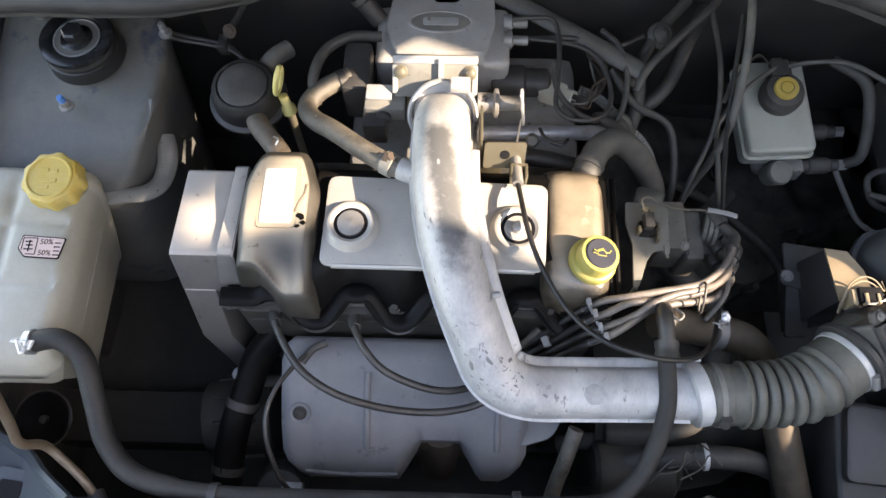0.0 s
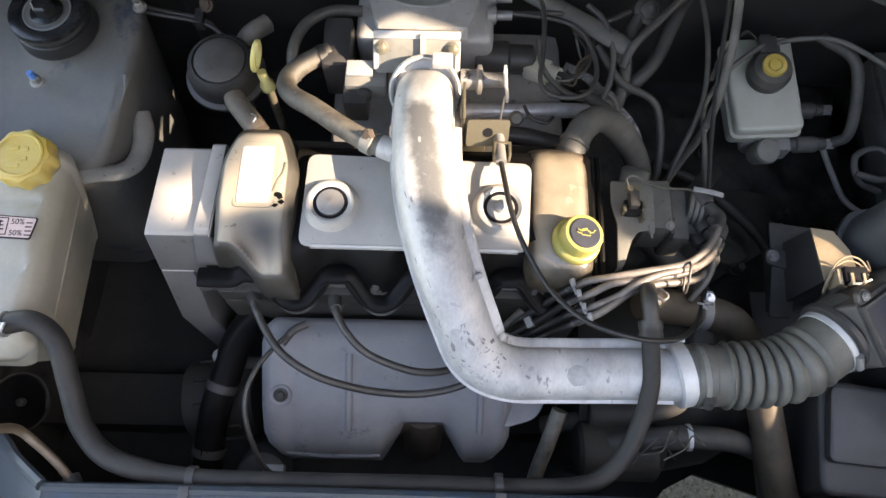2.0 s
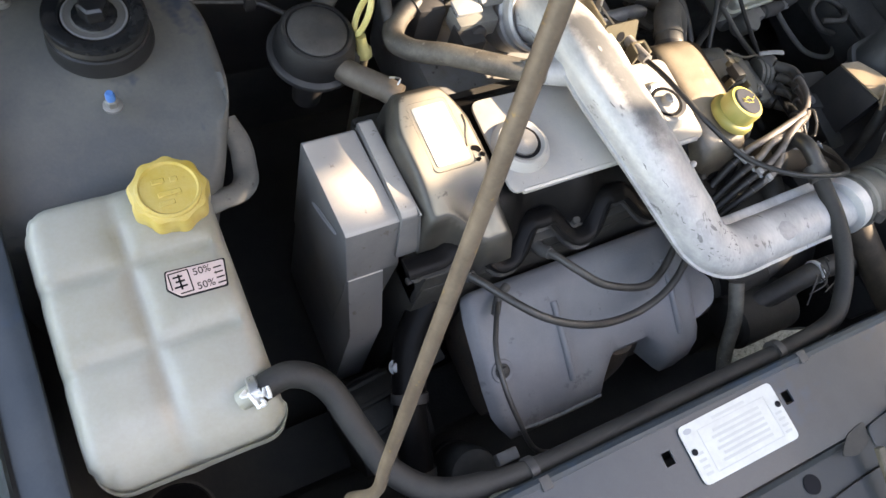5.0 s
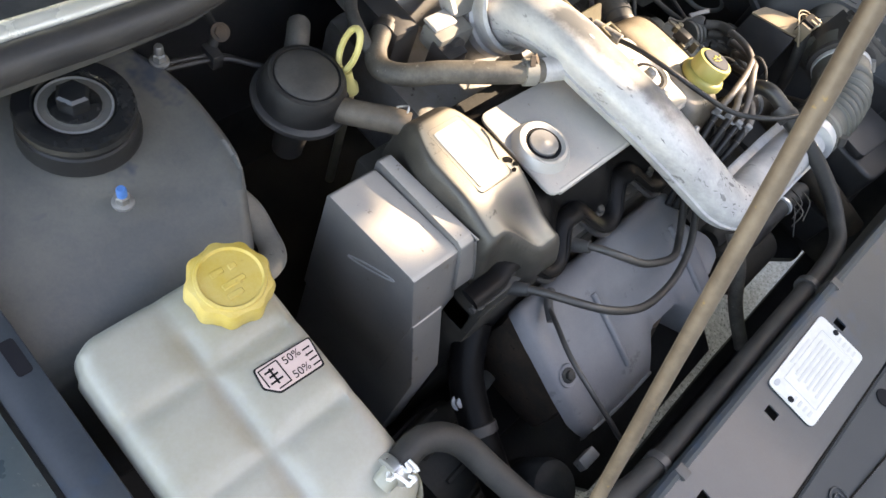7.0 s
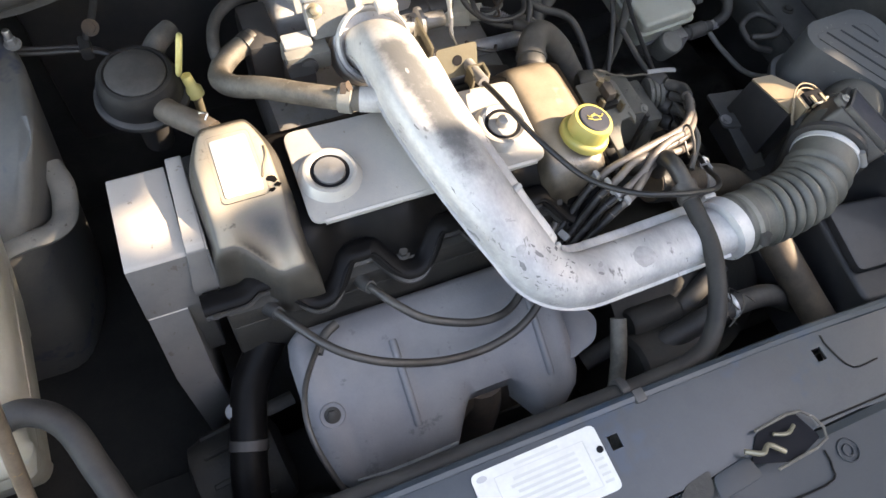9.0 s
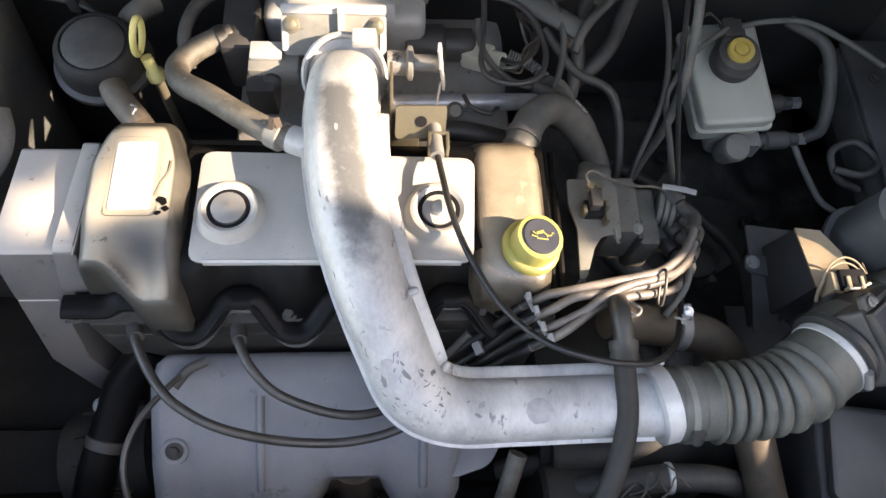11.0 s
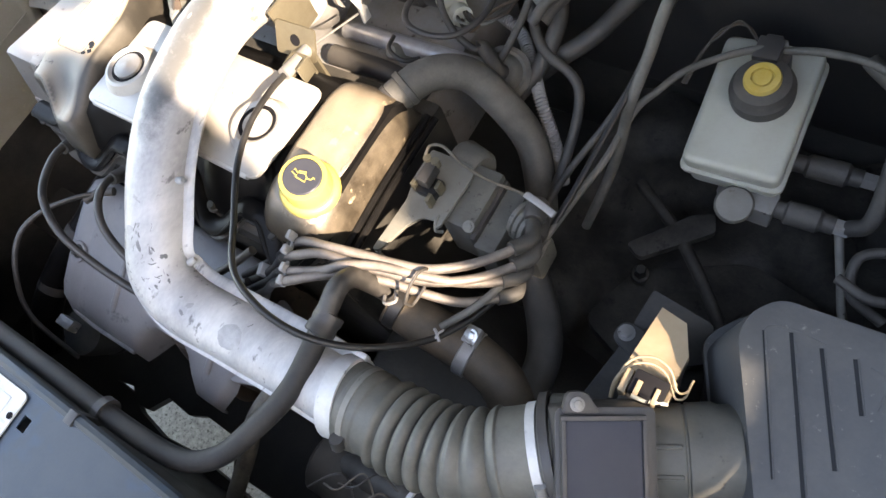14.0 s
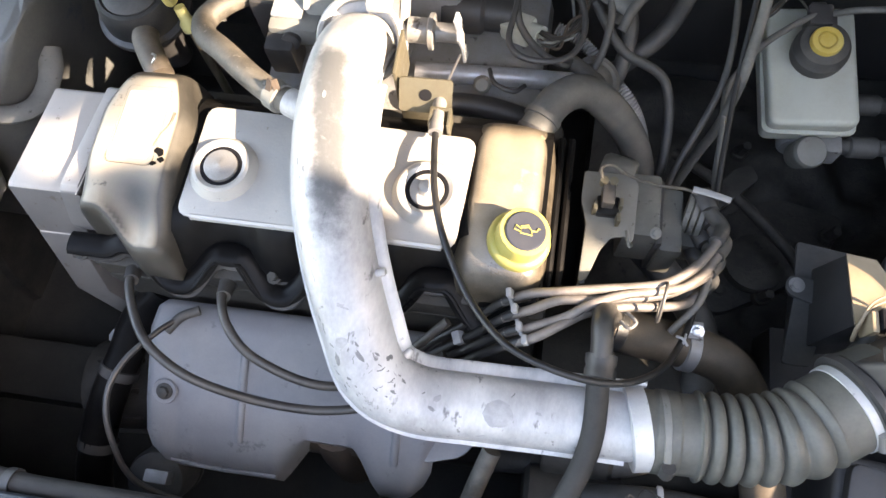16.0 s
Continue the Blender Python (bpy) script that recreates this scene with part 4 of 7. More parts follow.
        for j in range(24):
            bm.faces.new((ring[j], ring[(j + 1) % 24], mid))
        part("smudge", bm, SMUDGE if wide > 0.6 else SCUFF, pipe, "grey worn patch")
    part("collar", lathe([(0.036, -0.030), (0.040, -0.026), (0.040, -0.016), (0.0375, -0.013), (0.0375, -0.006), (0.0405, -0.002), (0.0405, 0.006), (0.038, 0.009), (0.0355, 0.007), (0.034, -0.004)], turn_to((-0.012, 0.452, 0.794), (0, -0.62, 0.78)), 40), ALU, d)
    part("nipple", tube([(-0.030, 0.360, 0.815), (-0.042, 0.364, 0.815), (-0.056, 0.370, 0.814)], 0.0125, 14), ALU, d)
    for k, q in ((50.0, 2.75), (66.0, 2.9)):
        part("peg", lathe([(0.0035, -0.002), (0.0035, 0.006), (0.002, 0.008)], turn_to(on_duct(k, q), on_duct(k, q) - on_duct(k, q, -0.01)), 12), ALU, pipe)
    part("lug", box(-0.004, 0.018, 0.462, 0.478, 0.822, 0.832, 0.002), ALU, d)
    band = part("end_band", lathe([(0.029, -0.0075), (0.0338, -0.007), (0.0338, 0.007), (0.029, 0.0075)], turn_to((0.262, 0.147, 0.746), (1, 0.20, 0.06)), 36), SILVERBAND, d, "grey clamp band")
    part("band_lug", box(0.252, 0.266, 0.178, 0.183, 0.752, 0.762, 0.002), SILVERBAND, band)


def corrugated_hose():
    h = thing("corrugated_intake_hose", (0.35, 0.15, 0.75), "dusty grey corrugated rubber intake hose", "hose")
    path = smooth([(0.262, 0.147, 0.746), (0.30, 0.147, 0.748), (0.342, 0.149, 0.750), (0.374, 0.156, 0.752), (0.400, 0.171, 0.754), (0.426, 0.189, 0.756)], 40)

    def r(s, u):
        if s < 0.044:
            return 0.0318 + 0.0012 * (0.012 < s < 0.030)
        if s < 0.1065:
            return 0.0255 + 0.0101 * abs(math.cos((s - 0.044) / 0.0125 * math.pi)) ** 0.34
        if s < 0.140:
            return 0.0318 + 0.0048 * abs(math.cos((s - 0.1065) / 0.0168 * math.pi)) ** 0.8
        return 0.0350
    part("bellows", sweep(path, r, 36), CORR, h, angle=75)
    part("steel_clamp", lathe([(0.0325, -0.003), (0.0336, -0.0025), (0.0336, 0.0025), (0.0325, 0.003)], turn_to((0.281, 0.1465, 0.747), (1, 0.08, 0.05)), 36), GREYPL, h, "thin dull clamp")
    part("clamp_screw", lathe([(0.0055, -0.006), (0.0055, 0.006)], turn_to((0.283, 0.116, 0.764), (0, 0.4, 1)), 10), BLACK, h)
    d = (path[-1] - path[-12]).normalized()
    at = path[-14]
    part("end_clamp", lathe([(0.0352, -0.0034), (0.0362, -0.0032), (0.0362, 0.0032), (0.0352, 0.0034)], turn_to(at, d), 40), SILVERBAND, h, "worn steel end clamp")
    side = d.cross(Vector((0, 0, 1))).normalized()
    part("end_clamp_screw", lathe([(0.0045, -0.009), (0.0045, 0.009)], turn_to(at + side * 0.030 + Vector((0, 0, 0.021)), Vector((0, 0, 1)) + side * -0.8), 10), CAST, h)
    part("end_flange", lathe([(0.036, -0.0035), (0.0415, -0.003), (0.0415, 0.003), (0.036, 0.0035)], turn_to(path[-1] - d * 0.001, d), 40), BLACK, h, "black rubber end flange")
    part("flange_ear", box(-0.004, 0.004, -0.006, 0.006, 0.036, 0.047, 0.001, 1, turn_to(path[-1], d) @ pose(0, 0, 0, 90, 0, 0) @ pose(0, 0, 0, 0, 0, 0)), BLACK, h)


def air_meter():
    a = thing("air_flow_meter", (0.46, 0.19, 0.77), "dark air flow meter with a square black lid", "air flow meter")
    u, v, along = Vector((0.80, 0.51, -0.31)).normalized(), Vector((0.42, -0.86, -0.31)), Vector((0.88, 0.47, 0.0)).normalized()
    v = (v - u * u.dot(v)).normalized()
    w = u.cross(v)
    w = w if w.z > 0 else -w
    c = Vector((0.4605, 0.195, 0.791))
    m = Matrix((( u.x, v.x, w.x, c.x), (u.y, v.y, w.y, c.y), (u.z, v.z, w.z, c.z), (0, 0, 0, 1)))
    part("tube", lathe([(0.033, -0.040), (0.037, -0.036), (0.037, -0.012), (0.030, -0.008)], turn_to(Vector((0.456, 0.208, 0.757)), along), 32), METER, a)
    end = turn_to(Vector((0.521, 0.243, 0.728)), along)
    part("drum", lathe([(0.028, -0.066), (0.0355, -0.060), (0.0365, -0.030), (0.0365, -0.0245), (0.0355, -0.0235), (0.0355, -0.0225), (0.0368, -0.0215), (0.0372, -0.004), (0.0355, 0.0), (0.0355, 0.012)], end, 40), METER, a)
    part("drum_rib", join(box(-0.0015, 0.0015, 0.035, 0.0385, -0.050, -0.026, 0.0006, 1, end), box(-0.020, -0.017, 0.029, 0.033, -0.050, -0.026, 0.0006, 1, end)), METER, a)
    # glint on the meter's side, modelled as a pale bar
    part("side_glint", box(0.033, 0.0365, -0.010, 0.016, -0.010, -0.005, 0.0008, 1, m), CAST, a, "bright bar put in for a glint on the side")
    part("housing", prism(rounded([(-0.03, -0.034), (0.036, -0.034), (0.036, 0.036), (-0.03, 0.036)], 0.006), -0.05, -0.002, m, 0.002), BLACK, a)
    lid = part("lid", prism(rounded([(-0.024, -0.026), (0.025, -0.026), (0.025, 0.030), (-0.024, 0.030)], 0.002), -0.002, 0.003, m, 0.001), LIDBLACK, a, "smooth black lid")
    part("lid_frame", join(*[prism(o, -0.002, 0.0045, m, 0.0005) for o in ([(-0.027, -0.029), (0.028, -0.029), (0.028, -0.026), (-0.027, -0.026)], [(-0.027, 0.032), (0.028, 0.032), (0.028, 0.035), (-0.027, 0.035)],
         [(-0.027, -0.026), (-0.024, -0.026), (-0.024, 0.032), (-0.027, 0.032)], [(0.025, -0.026), (0.028, -0.026), (0.028, 0.032), (0.025, 0.032)])]), BLACK, lid)
    for p in ((-0.016, -0.036), (0.020, 0.030)):
        q = m @ Vector((*p, 0.002))
        part("screw", hexa(q, w, 0.0032, 0.004), CAST, a)
    part("ear", prism(rounded([(-0.026, -0.030), (0.0, -0.030), (-0.010, -0.044), (-0.022, -0.044)], 0.004), -0.006, 0.001, m, 0.001), BLACK, a)
    # wiring plug on a tan bracket
    p = thing("wiring_plug", (0.462, 0.275, 0.75), "tan wiring plug and wire clip beside the air flow meter", "plug")
    bm = bmesh.new()
    for q in ((0.440, 0.328, 0.7160), (0.463, 0.322, 0.7220), (0.4755, 0.297, 0.7270), (0.474, 0.260, 0.7390), (0.436, 0.257, 0.7335), (0.428, 0.334, 0.62), (0.420, 0.252, 0.62), (0.468, 0.318, 0.62), (0.474, 0.262, 0.62)):
        bm.verts.new(q)
    bmesh.ops.convex_hull(bm, input=bm.verts)
    round_edges(bm, 0.003, 2, 20)
    # black here stands for the unlit sides of the tan plug
    part("boot", bm, BLACK, p, "plug housing, its shaded sides put in as black")
    bm = bmesh.new()
    quad = [Vector(q) for q in ((0.4410, 0.3275, 0.7172), (0.4630, 0.3215, 0.7235), (0.4750, 0.2965, 0.7285), (0.4735, 0.261, 0.7405), (0.4370, 0.258, 0.7350))]
    nrm = (quad[1] - quad[0]).cross(quad[4] - quad[0]).normalized()
    nrm = nrm if nrm.z > 0 else -nrm
    lower = [bm.verts.new(q - nrm * 0.001) for q in quad]
    upper = [bm.verts.new(q + nrm * 0.002) for q in quad]
    bm.faces.new(upper)
    bm.faces.new(lower[::-1])
    for k in range(5):
        bm.faces.new((lower[k], lower[(k + 1) % 5], upper[(k + 1) % 5], upper[k]))
    bmesh.ops.recalc_face_normals(bm, faces=bm.faces)
    # thin tan plate laid on as the plug's sunlit facet
    part("cover_face", bm, PLUGTAN, p, "tan dusty cover face, sunlit tone put into its colour")
    part("socket", box(0.449, 0.474, 0.250, 0.268, 0.735, 0.757, 0.002), INK, p, "black plug socket")
    part("slot", box(0.4585, 0.4660, 0.2475, 0.2520, 0.752, 0.7585, 0.0006), INK, p)
    part("slot_frame", box(0.4535, 0.4570, 0.2475, 0.2600, 0.750, 0.7590, 0.0006), PLUGTAN, p)
    part("slot_frame", box(0.4670, 0.4700, 0.2480, 0.2600, 0.749, 0.7585, 0.0006), PLUGTAN, p)
    part("edge", sweep([Vector((0.4535, 0.2475, 0.7585)), Vector((0.462, 0.2480, 0.7575)), Vector((0.4775, 0.2540, 0.7545))], 0.0015, 8), RESERVOIR, p, "pale plastic edge")
    part("side_wall", box(0.4425, 0.4480, 0.248, 0.266, 0.728, 0.7535, 0.001), PLUGTAN, p)
    part("side_wall", box(0.4730, 0.4770, 0.256, 0.272, 0.730, 0.7480, 0.001), PLUGTAN, p)
    for dz, dy in ((0.0, 0.0), (0.0035, 0.004)):
        part("wire_clip", tube([(0.4385, 0.2520 + dy, 0.736 + dz), (0.4395, 0.262 + dy, 0.746 + dz), (0.446, 0.271 + dy, 0.7515 + dz), (0.458, 0.276 + dy, 0.752 + dz), (0.470, 0.272 + dy, 0.751 + dz), (0.479, 0.262 + dy, 0.747 + dz), (0.4845, 0.266 + dy, 0.741 + dz), (0.4850, 0.276 + dy, 0.738 + dz)], 0.0009, 8), PLUGTAN, p)
    part("clip_end", tube([(0.4395, 0.262, 0.746), (0.437, 0.254, 0.738), (0.4375, 0.246, 0.728)], 0.0018, 8), PLUGTAN, p)
    part("stem", tube([(0.452, 0.255, 0.742), (0.446, 0.235, 0.70), (0.44, 0.22, 0.65)], 0.008, 10), RUBBER, p)
    b = thing("plug_bracket", (0.44, 0.30, 0.70), "dusty grey steel bracket behind the wiring plug", "bracket")
    part("plate", prism(rounded([(0.404, 0.235), (0.430, 0.235), (0.446, 0.290), (0.486, 0.318), (0.476, 0.350), (0.420, 0.358), (0.416, 0.300)], 0.004), 0.660, 0.664, None, 0.001), SHELL, b)
    part("ear", prism(rounded([(0.406, 0.302), (0.440, 0.292), (0.444, 0.316), (0.410, 0.322)], 0.010), 0.6645, 0.669, None, 0.001), SHELL, b)
    part("ear_bolt", hexa((0.417, 0.311, 0.669), (0, 0, 1), 0.005, 0.003), CAST, b)


def airbox():
    a = thing("air_filter_box", (0.57, 0.2, 0.7), "dark grey ribbed plastic air filter box", "air filter")
    low = rounded([(0.482, 0.314), (0.485, 0.327), (0.502, 0.351), (0.604, 0.367), (0.622, 0.342), (0.628, 0.14), (0.602, 0.085), (0.570, 0.118), (0.540, 0.203)], 0.012, 6)
    top = rounded([(0.499, 0.316), (0.500, 0.334), (0.513, 0.352), (0.594, 0.357), (0.612, 0.331), (0.610, 0.16), (0.599, 0.110), (0.584, 0.130), (0.556, 0.205)], 0.012, 6)
    bm = bmesh.new()
    a0 = [bm.verts.new((x, y, 0.706)) for x, y in low]
    b0 = [bm.verts.new((x, y, 0.767)) for x, y in top]
    bm.faces.new(a0[::-1])
    bm.faces.new(b0)
    for k in range(len(a0)):
        bm.faces.new((a0[k], a0[(k + 1) % len(a0)], b0[(k + 1) % len(a0)], b0[k]))
    brim = [e for e in bm.edges if all(v.co.z > 0.766 for v in e.verts)]
    bmesh.ops.bevel(bm, geom=brim, offset=0.015, segments=7, profile=0.5, affect="EDGES", clamp_overlap=True)
    lid = part("lid", bm, AIRBOX, a, angle=60)
    part("seam_flange", prism([(0.555 + (x - 0.555) * 1.07, 0.23 + (y - 0.23) * 1.05) for x, y in low], 0.696, 0.706, None, 0.002), AIRBOX, a)
    part("lower_box", prism([(0.555 + (x - 0.555) * 0.95, 0.23 + (y - 0.23) * 0.97) for x, y in low], 0.56, 0.696), BLACK, a)
    # sunken grooves in the lid and the raised panel edge beside them
    for p, q, w in (((0.528, 0.332), (0.577, 0.224), 0.0012), ((0.548, 0.330), (0.581, 0.260), 0.0012), ((0.568, 0.332), (0.583, 0.299), 0.0012), ((0.512, 0.326), (0.552, 0.238), 0.0006)):
        d = Vector((*q, 0)) - Vector((*p, 0))
        side = Vector((-d.y, d.x, 0)).normalized() * w
        a1, b1 = Vector((*p, 0)), Vector((*q, 0))
        part("groove", prism([(a1 - side)[:2], (a1 + side)[:2], (b1 + side)[:2], (b1 - side)[:2]], 0.7662, 0.7674), GROOVE, lid, "dark moulded groove")
        part("groove_edge", sweep([a1 + side * 1.6 + Vector((0, 0, 0.767)), b1 + side * 1.6 + Vector((0, 0, 0.767))], 0.0007, 6), AIRBOX, lid)
    part("panel_edge", sweep(smooth([Vector((x, y, 0.7668)) for x, y in ((0.512, 0.326), (0.516, 0.332), (0.530, 0.335), (0.550, 0.334))], 4), 0.0007, 6), AIRBOX, lid)
    part("panel_corner", sweep(smooth([Vector((x, y, 0.7668)) for x, y in ((0.578, 0.331), (0.586, 0.329), (0.590, 0.320), (0.590, 0.306))], 4), 0.0007, 6), AIRBOX, lid)
    part("battery_tray", box(0.43, 0.62, 0.02, 0.30, 0.50, 0.56, 0.006), BLACK, a)


duct()
corrugated_hose()
air_meter()
airbox()


# ---- throttle end ----
def throttle():
    t = thing("throttle_valve", (-0.02, 0.49, 0.75), "dirty cast aluminium throttle valve unit", "throttle")
    part("bore", lathe([(0.034, 0.0), (0.038, 0.006), (0.038, 0.05), (0.034, 0.06)], turn_to((-0.012, 0.458, 0.785), (0, 0.62, -0.78)), 32), CAST, t)
    m = Matrix.Translation((-0.022, 0.494, 0.806)) @ pose(0, 0, 0, 42, 0, 0)
    flange = part("top_flange", prism(rounded([(-0.048, -0.022), (0.048, -0.022), (0.048, 0.024), (-0.048, 0.024)], 0.006), -0.014, 0.004, m, 0.0015), GREYPL, t)
    part("flange_rim", join(prism(rounded([(-0.049, 0.016), (0.049, 0.016), (0.049, 0.025), (-0.049, 0.025)], 0.003), -0.012, 0.0062, m, 0.001), prism([(-0.049, -0.018), (-0.043, -0.018), (-0.043, 0.014), (-0.049, 0.014)], -0.012, 0.0055, m, 0.001), prism([(0.043, -0.018), (0.049, -0.018), (0.049, 0.014), (0.043, 0.014)], -0.012, 0.0055, m, 0.001)), PLENUM, t)
    for x in (-0.040, 0.040):
        part("bolt", hexa(m @ Vector((x, 0.006, 0.004)), m.to_3x3() @ Vector((0, 0, 1)), 0.0055, 0.006), ZINC, flange)
    part("web", prism([(0.004, -0.024), (0.010, -0.024), (0.010, 0.022), (0.004, 0.022)], 0.004, 0.010, m), PLENUM, t)
    part("side_arm", box(-0.104, -0.056, 0.458, 0.488, 0.768, 0.792, 0.004), GREYPL, t)
    part("arm_lid", box(-0.102, -0.072, 0.470, 0.490, 0.792, 0.7965, 0.0015), PLENUM, t)
    part("arm_boss", lathe([(0.009, 0), (0.009, 0.006), (0.004, 0.008)], turn_to((-0.082, 0.457, 0.780), (0, -1, 0.3)), 16), BLACK, t)
    part("sensor", box(-0.106, -0.078, 0.440, 0.470, 0.745, 0.785, 0.004), BLACK, t, "black throttle sensor")
    part("spindle", lathe([(0.012, 0), (0.012, 0.018), (0.017, 0.020), (0.017, 0.024), (0.009, 0.026), (0.009, 0.05)], turn_to((0.028, 0.475, 0.785), (1, 0, 0)), 24), CAST, t)
    part("quadrant", prism([(-0.008, -0.024), (0.002, -0.024), (0.004, -0.012), (0.0, -0.006), (0.005, 0.002), (0.003, 0.012), (0.008, 0.018), (0.006, 0.030), (-0.005, 0.030), (-0.004, 0.016), (-0.008, 0.008), (-0.005, -0.008)], -0.0015, 0.0015, turn_to((0.080, 0.462, 0.795), (1, -0.1, 0.15)), 0.0005), SILVERBAND, t, "bright steel throttle quadrant")
    # plenum
    p = thing("plenum_chamber", (-0.018, 0.58, 0.75), "grey cast plenum chamber with a raised oval badge", "plenum")
    part("chamber", box(-0.098, 0.068, 0.535, 0.625, 0.70, 0.776, 0.012, 3), PLENUM, p)
    top = part("top_cover", prism(rounded([(-0.073, 0.548), (0.038, 0.548), (0.050, 0.585), (0.048, 0.638), (0.010, 0.640), (0.003, 0.622), (-0.026, 0.622), (-0.032, 0.640), (-0.078, 0.638), (-0.085, 0.585)], 0.006), 0.774, 0.786, None, 0.003), PLENUM, p)
    part("cover_edge", prism([(0.5475, 0.7855), (0.5365, 0.7740), (0.5365, 0.7660), (0.552, 0.7660), (0.552, 0.7855)], -0.071, 0.036, ALONG_X, 0.0012), PLENUM, top)
    m = Matrix.Translation((-0.018, 0.590, 0.786)) @ Matrix.Diagonal((1, 0.40, 1, 1))
    part("badge_rim", lathe([(0.041, 0), (0.041, 0.002), (0.037, 0.002), (0.0365, 0.0005)], m, 40), PLENUM, top)
    part("badge", lathe([(0.0365, 0.0), (0.0365, 0.0012)], m, 40), GREYPL, top, "plain grey oval badge")
    part("badge_bar", prism(rounded([(-0.040, 0.584), (0.004, 0.584), (0.004, 0.596), (-0.040, 0.596)], 0.004), 0.787, 0.7885, None, 0.0005), PLENUM, top)
    part("left_stub", lathe([(0.012, 0), (0.012, 0.03), (0.014, 0.032), (0.014, 0.04)], turn_to((-0.095, 0.600, 0.775), (-0.5, 0.3, 0.6)), 18), BLACK, p)
    part("valve_block", box(-0.135, -0.10, 0.49, 0.56, 0.72, 0.785, 0.008), BLACK, p)
    for y in (0.576, 0.602):
        part("right_stub", lathe([(0.011, 0), (0.011, 0.010), (0.006, 0.012), (0.006, 0.03)], turn_to((0.060, y, 0.772), (1, 0, 0)), 16), CAST, p)
    # idle valve with its connector
    v = thing("idle_valve", (0.09, 0.52, 0.75), "dull metal idle valve with a pale connector", "valve")
    part("valve_body", lathe([(0.020, 0), (0.022, 0.004), (0.022, 0.040), (0.018, 0.044), (0.018, 0.072), (0.012, 0.076)], turn_to((0.047, 0.545, 0.728), (1, 0.0, 0.0)), 28), BLACK, v)
    part("connector", box(-0.012, 0.012, -0.011, 0.011, -0.017, 0.017, 0.003, 2, turn_to((0.126, 0.530, 0.728), (0.8, -0.5, 0.3))), PALEGREY, v, "pale grey-green connector")
    part("connector_end", lathe([(0.0105, 0.0), (0.0105, 0.014), (0.0075, 0.014), (0.0075, 0.006)], turn_to((0.139, 0.522, 0.733), (0.8, -0.5, 0.3)), 16), PALEGREY, v)
    r = thing("fuel_rail", (0.12, 0.46, 0.74), "dull steel fuel rail with a round pressure regulator", "fuel rail")
    part("rail", tube([(0.03, 0.468, 0.728), (0.10, 0.472, 0.726), (0.195, 0.481, 0.715)], 0.0095, 14), RAIL, r)
    part("injector", lathe([(0.009, -0.02), (0.009, 0.006), (0.006, 0.010)], turn_to((0.098, 0.462, 0.726), (0, -0.5, 0.6)), 14), GREYPL, r)
    part("lower_rail", tube([(0.03, 0.438, 0.722), (0.10, 0.440, 0.720), (0.15, 0.432, 0.715)], 0.011, 14), BLACK, r)
    m = turn_to((0.207, 0.486, 0.708), (0.35, -0.45, 1))
    part("regulator", lathe([(0.014, -0.02), (0.024, -0.004), (0.027, 0.0), (0.027, 0.004), (0.022, 0.007), (0.019, 0.006), (0.015, 0.010), (0.010, 0.012), (0.006, 0.012)], m, 30), DUSTYRUB, r, "dusty round pressure regulator")
    part("regulator_hose", tube([m @ Vector((0, 0, 0.012)), m @ Vector((-0.004, 0.003, 0.018)), (0.184, 0.494, 0.728), (0.176, 0.489, 0.73), (0.150, 0.496, 0.74), (0.128, 0.515, 0.755), (0.122, 0.545, 0.77)], lambda s, u: 0.0075 if s < 0.042 else 0.0036, 12, 12), RUBBER, r)
    # cable bracket
    b = thing("cable_bracket", (0.06, 0.40, 0.79), "yellow zinc-plated throttle cable bracket", "bracket")
    m = turn_to((0.058, 0.394, 0.804), (0.05, -0.85, 0.5))
    bm = prism(rounded([(-0.024, -0.014), (0.022, -0.016), (0.024, 0.016), (-0.022, 0.018)], 0.004), -0.001, 0.001, m)
    part("plate", bm, ZINC, b)
    part("hole", lathe([(0.0055, 0.0), (0.0055, 0.0006)], m @ Matrix.Translation((0.0, 0.002, 0.001)), 20), INK, b)
    part("upright", box(0.030, 0.033, 0.400, 0.445, 0.775, 0.826, 0.001), ZINC, b)
    part("fork", join(box(0.064, 0.067, 0.366, 0.382, 0.788, 0.808, 0.0008), box(0.080, 0.083, 0.366, 0.382, 0.788, 0.808, 0.0008), box(0.064, 0.083, 0.380, 0.383, 0.784, 0.808, 0.0008)), ZINC, b)
    part("foot", box(0.03, 0.058, 0.402, 0.406, 0.735, 0.80, 0.002), ZINC, b)
    c = thing("throttle_cable", (0.07, 0.37, 0.79), "black throttle cable with a steel adjuster", "cable")
    part("sleeve", tube([(0.072, 0.359, 0.806), (0.075, 0.335, 0.812), (0.081, 0.300, 0.815), (0.094, 0.262, 0.812), (0.119, 0.220, 0.805), (0.150, 0.187, 0.812), (0.185, 0.172, 0.814), (0.222, 0.168, 0.806), (0.252, 0.176, 0.788), (0.278, 0.196, 0.762), (0.297, 0.224, 0.734), (0.312, 0.262, 0.716), (0.322, 0.310, 0.708), (0.329, 0.374, 0.712), (0.338, 0.48, 0.74), (0.350, 0.60, 0.80)], 0.0029, 10), DARKRUB, c)
    part("cable_clip", join(tube([(0.2925, 0.2285, 0.736), (0.297, 0.226, 0.7395), (0.3015, 0.2215, 0.736)], 0.0013, 8), tube([(0.297, 0.221, 0.736), (0.2985, 0.226, 0.7395), (0.300, 0.231, 0.737)], 0.0011, 8)), SLEEVE, c, "pale cable clip")
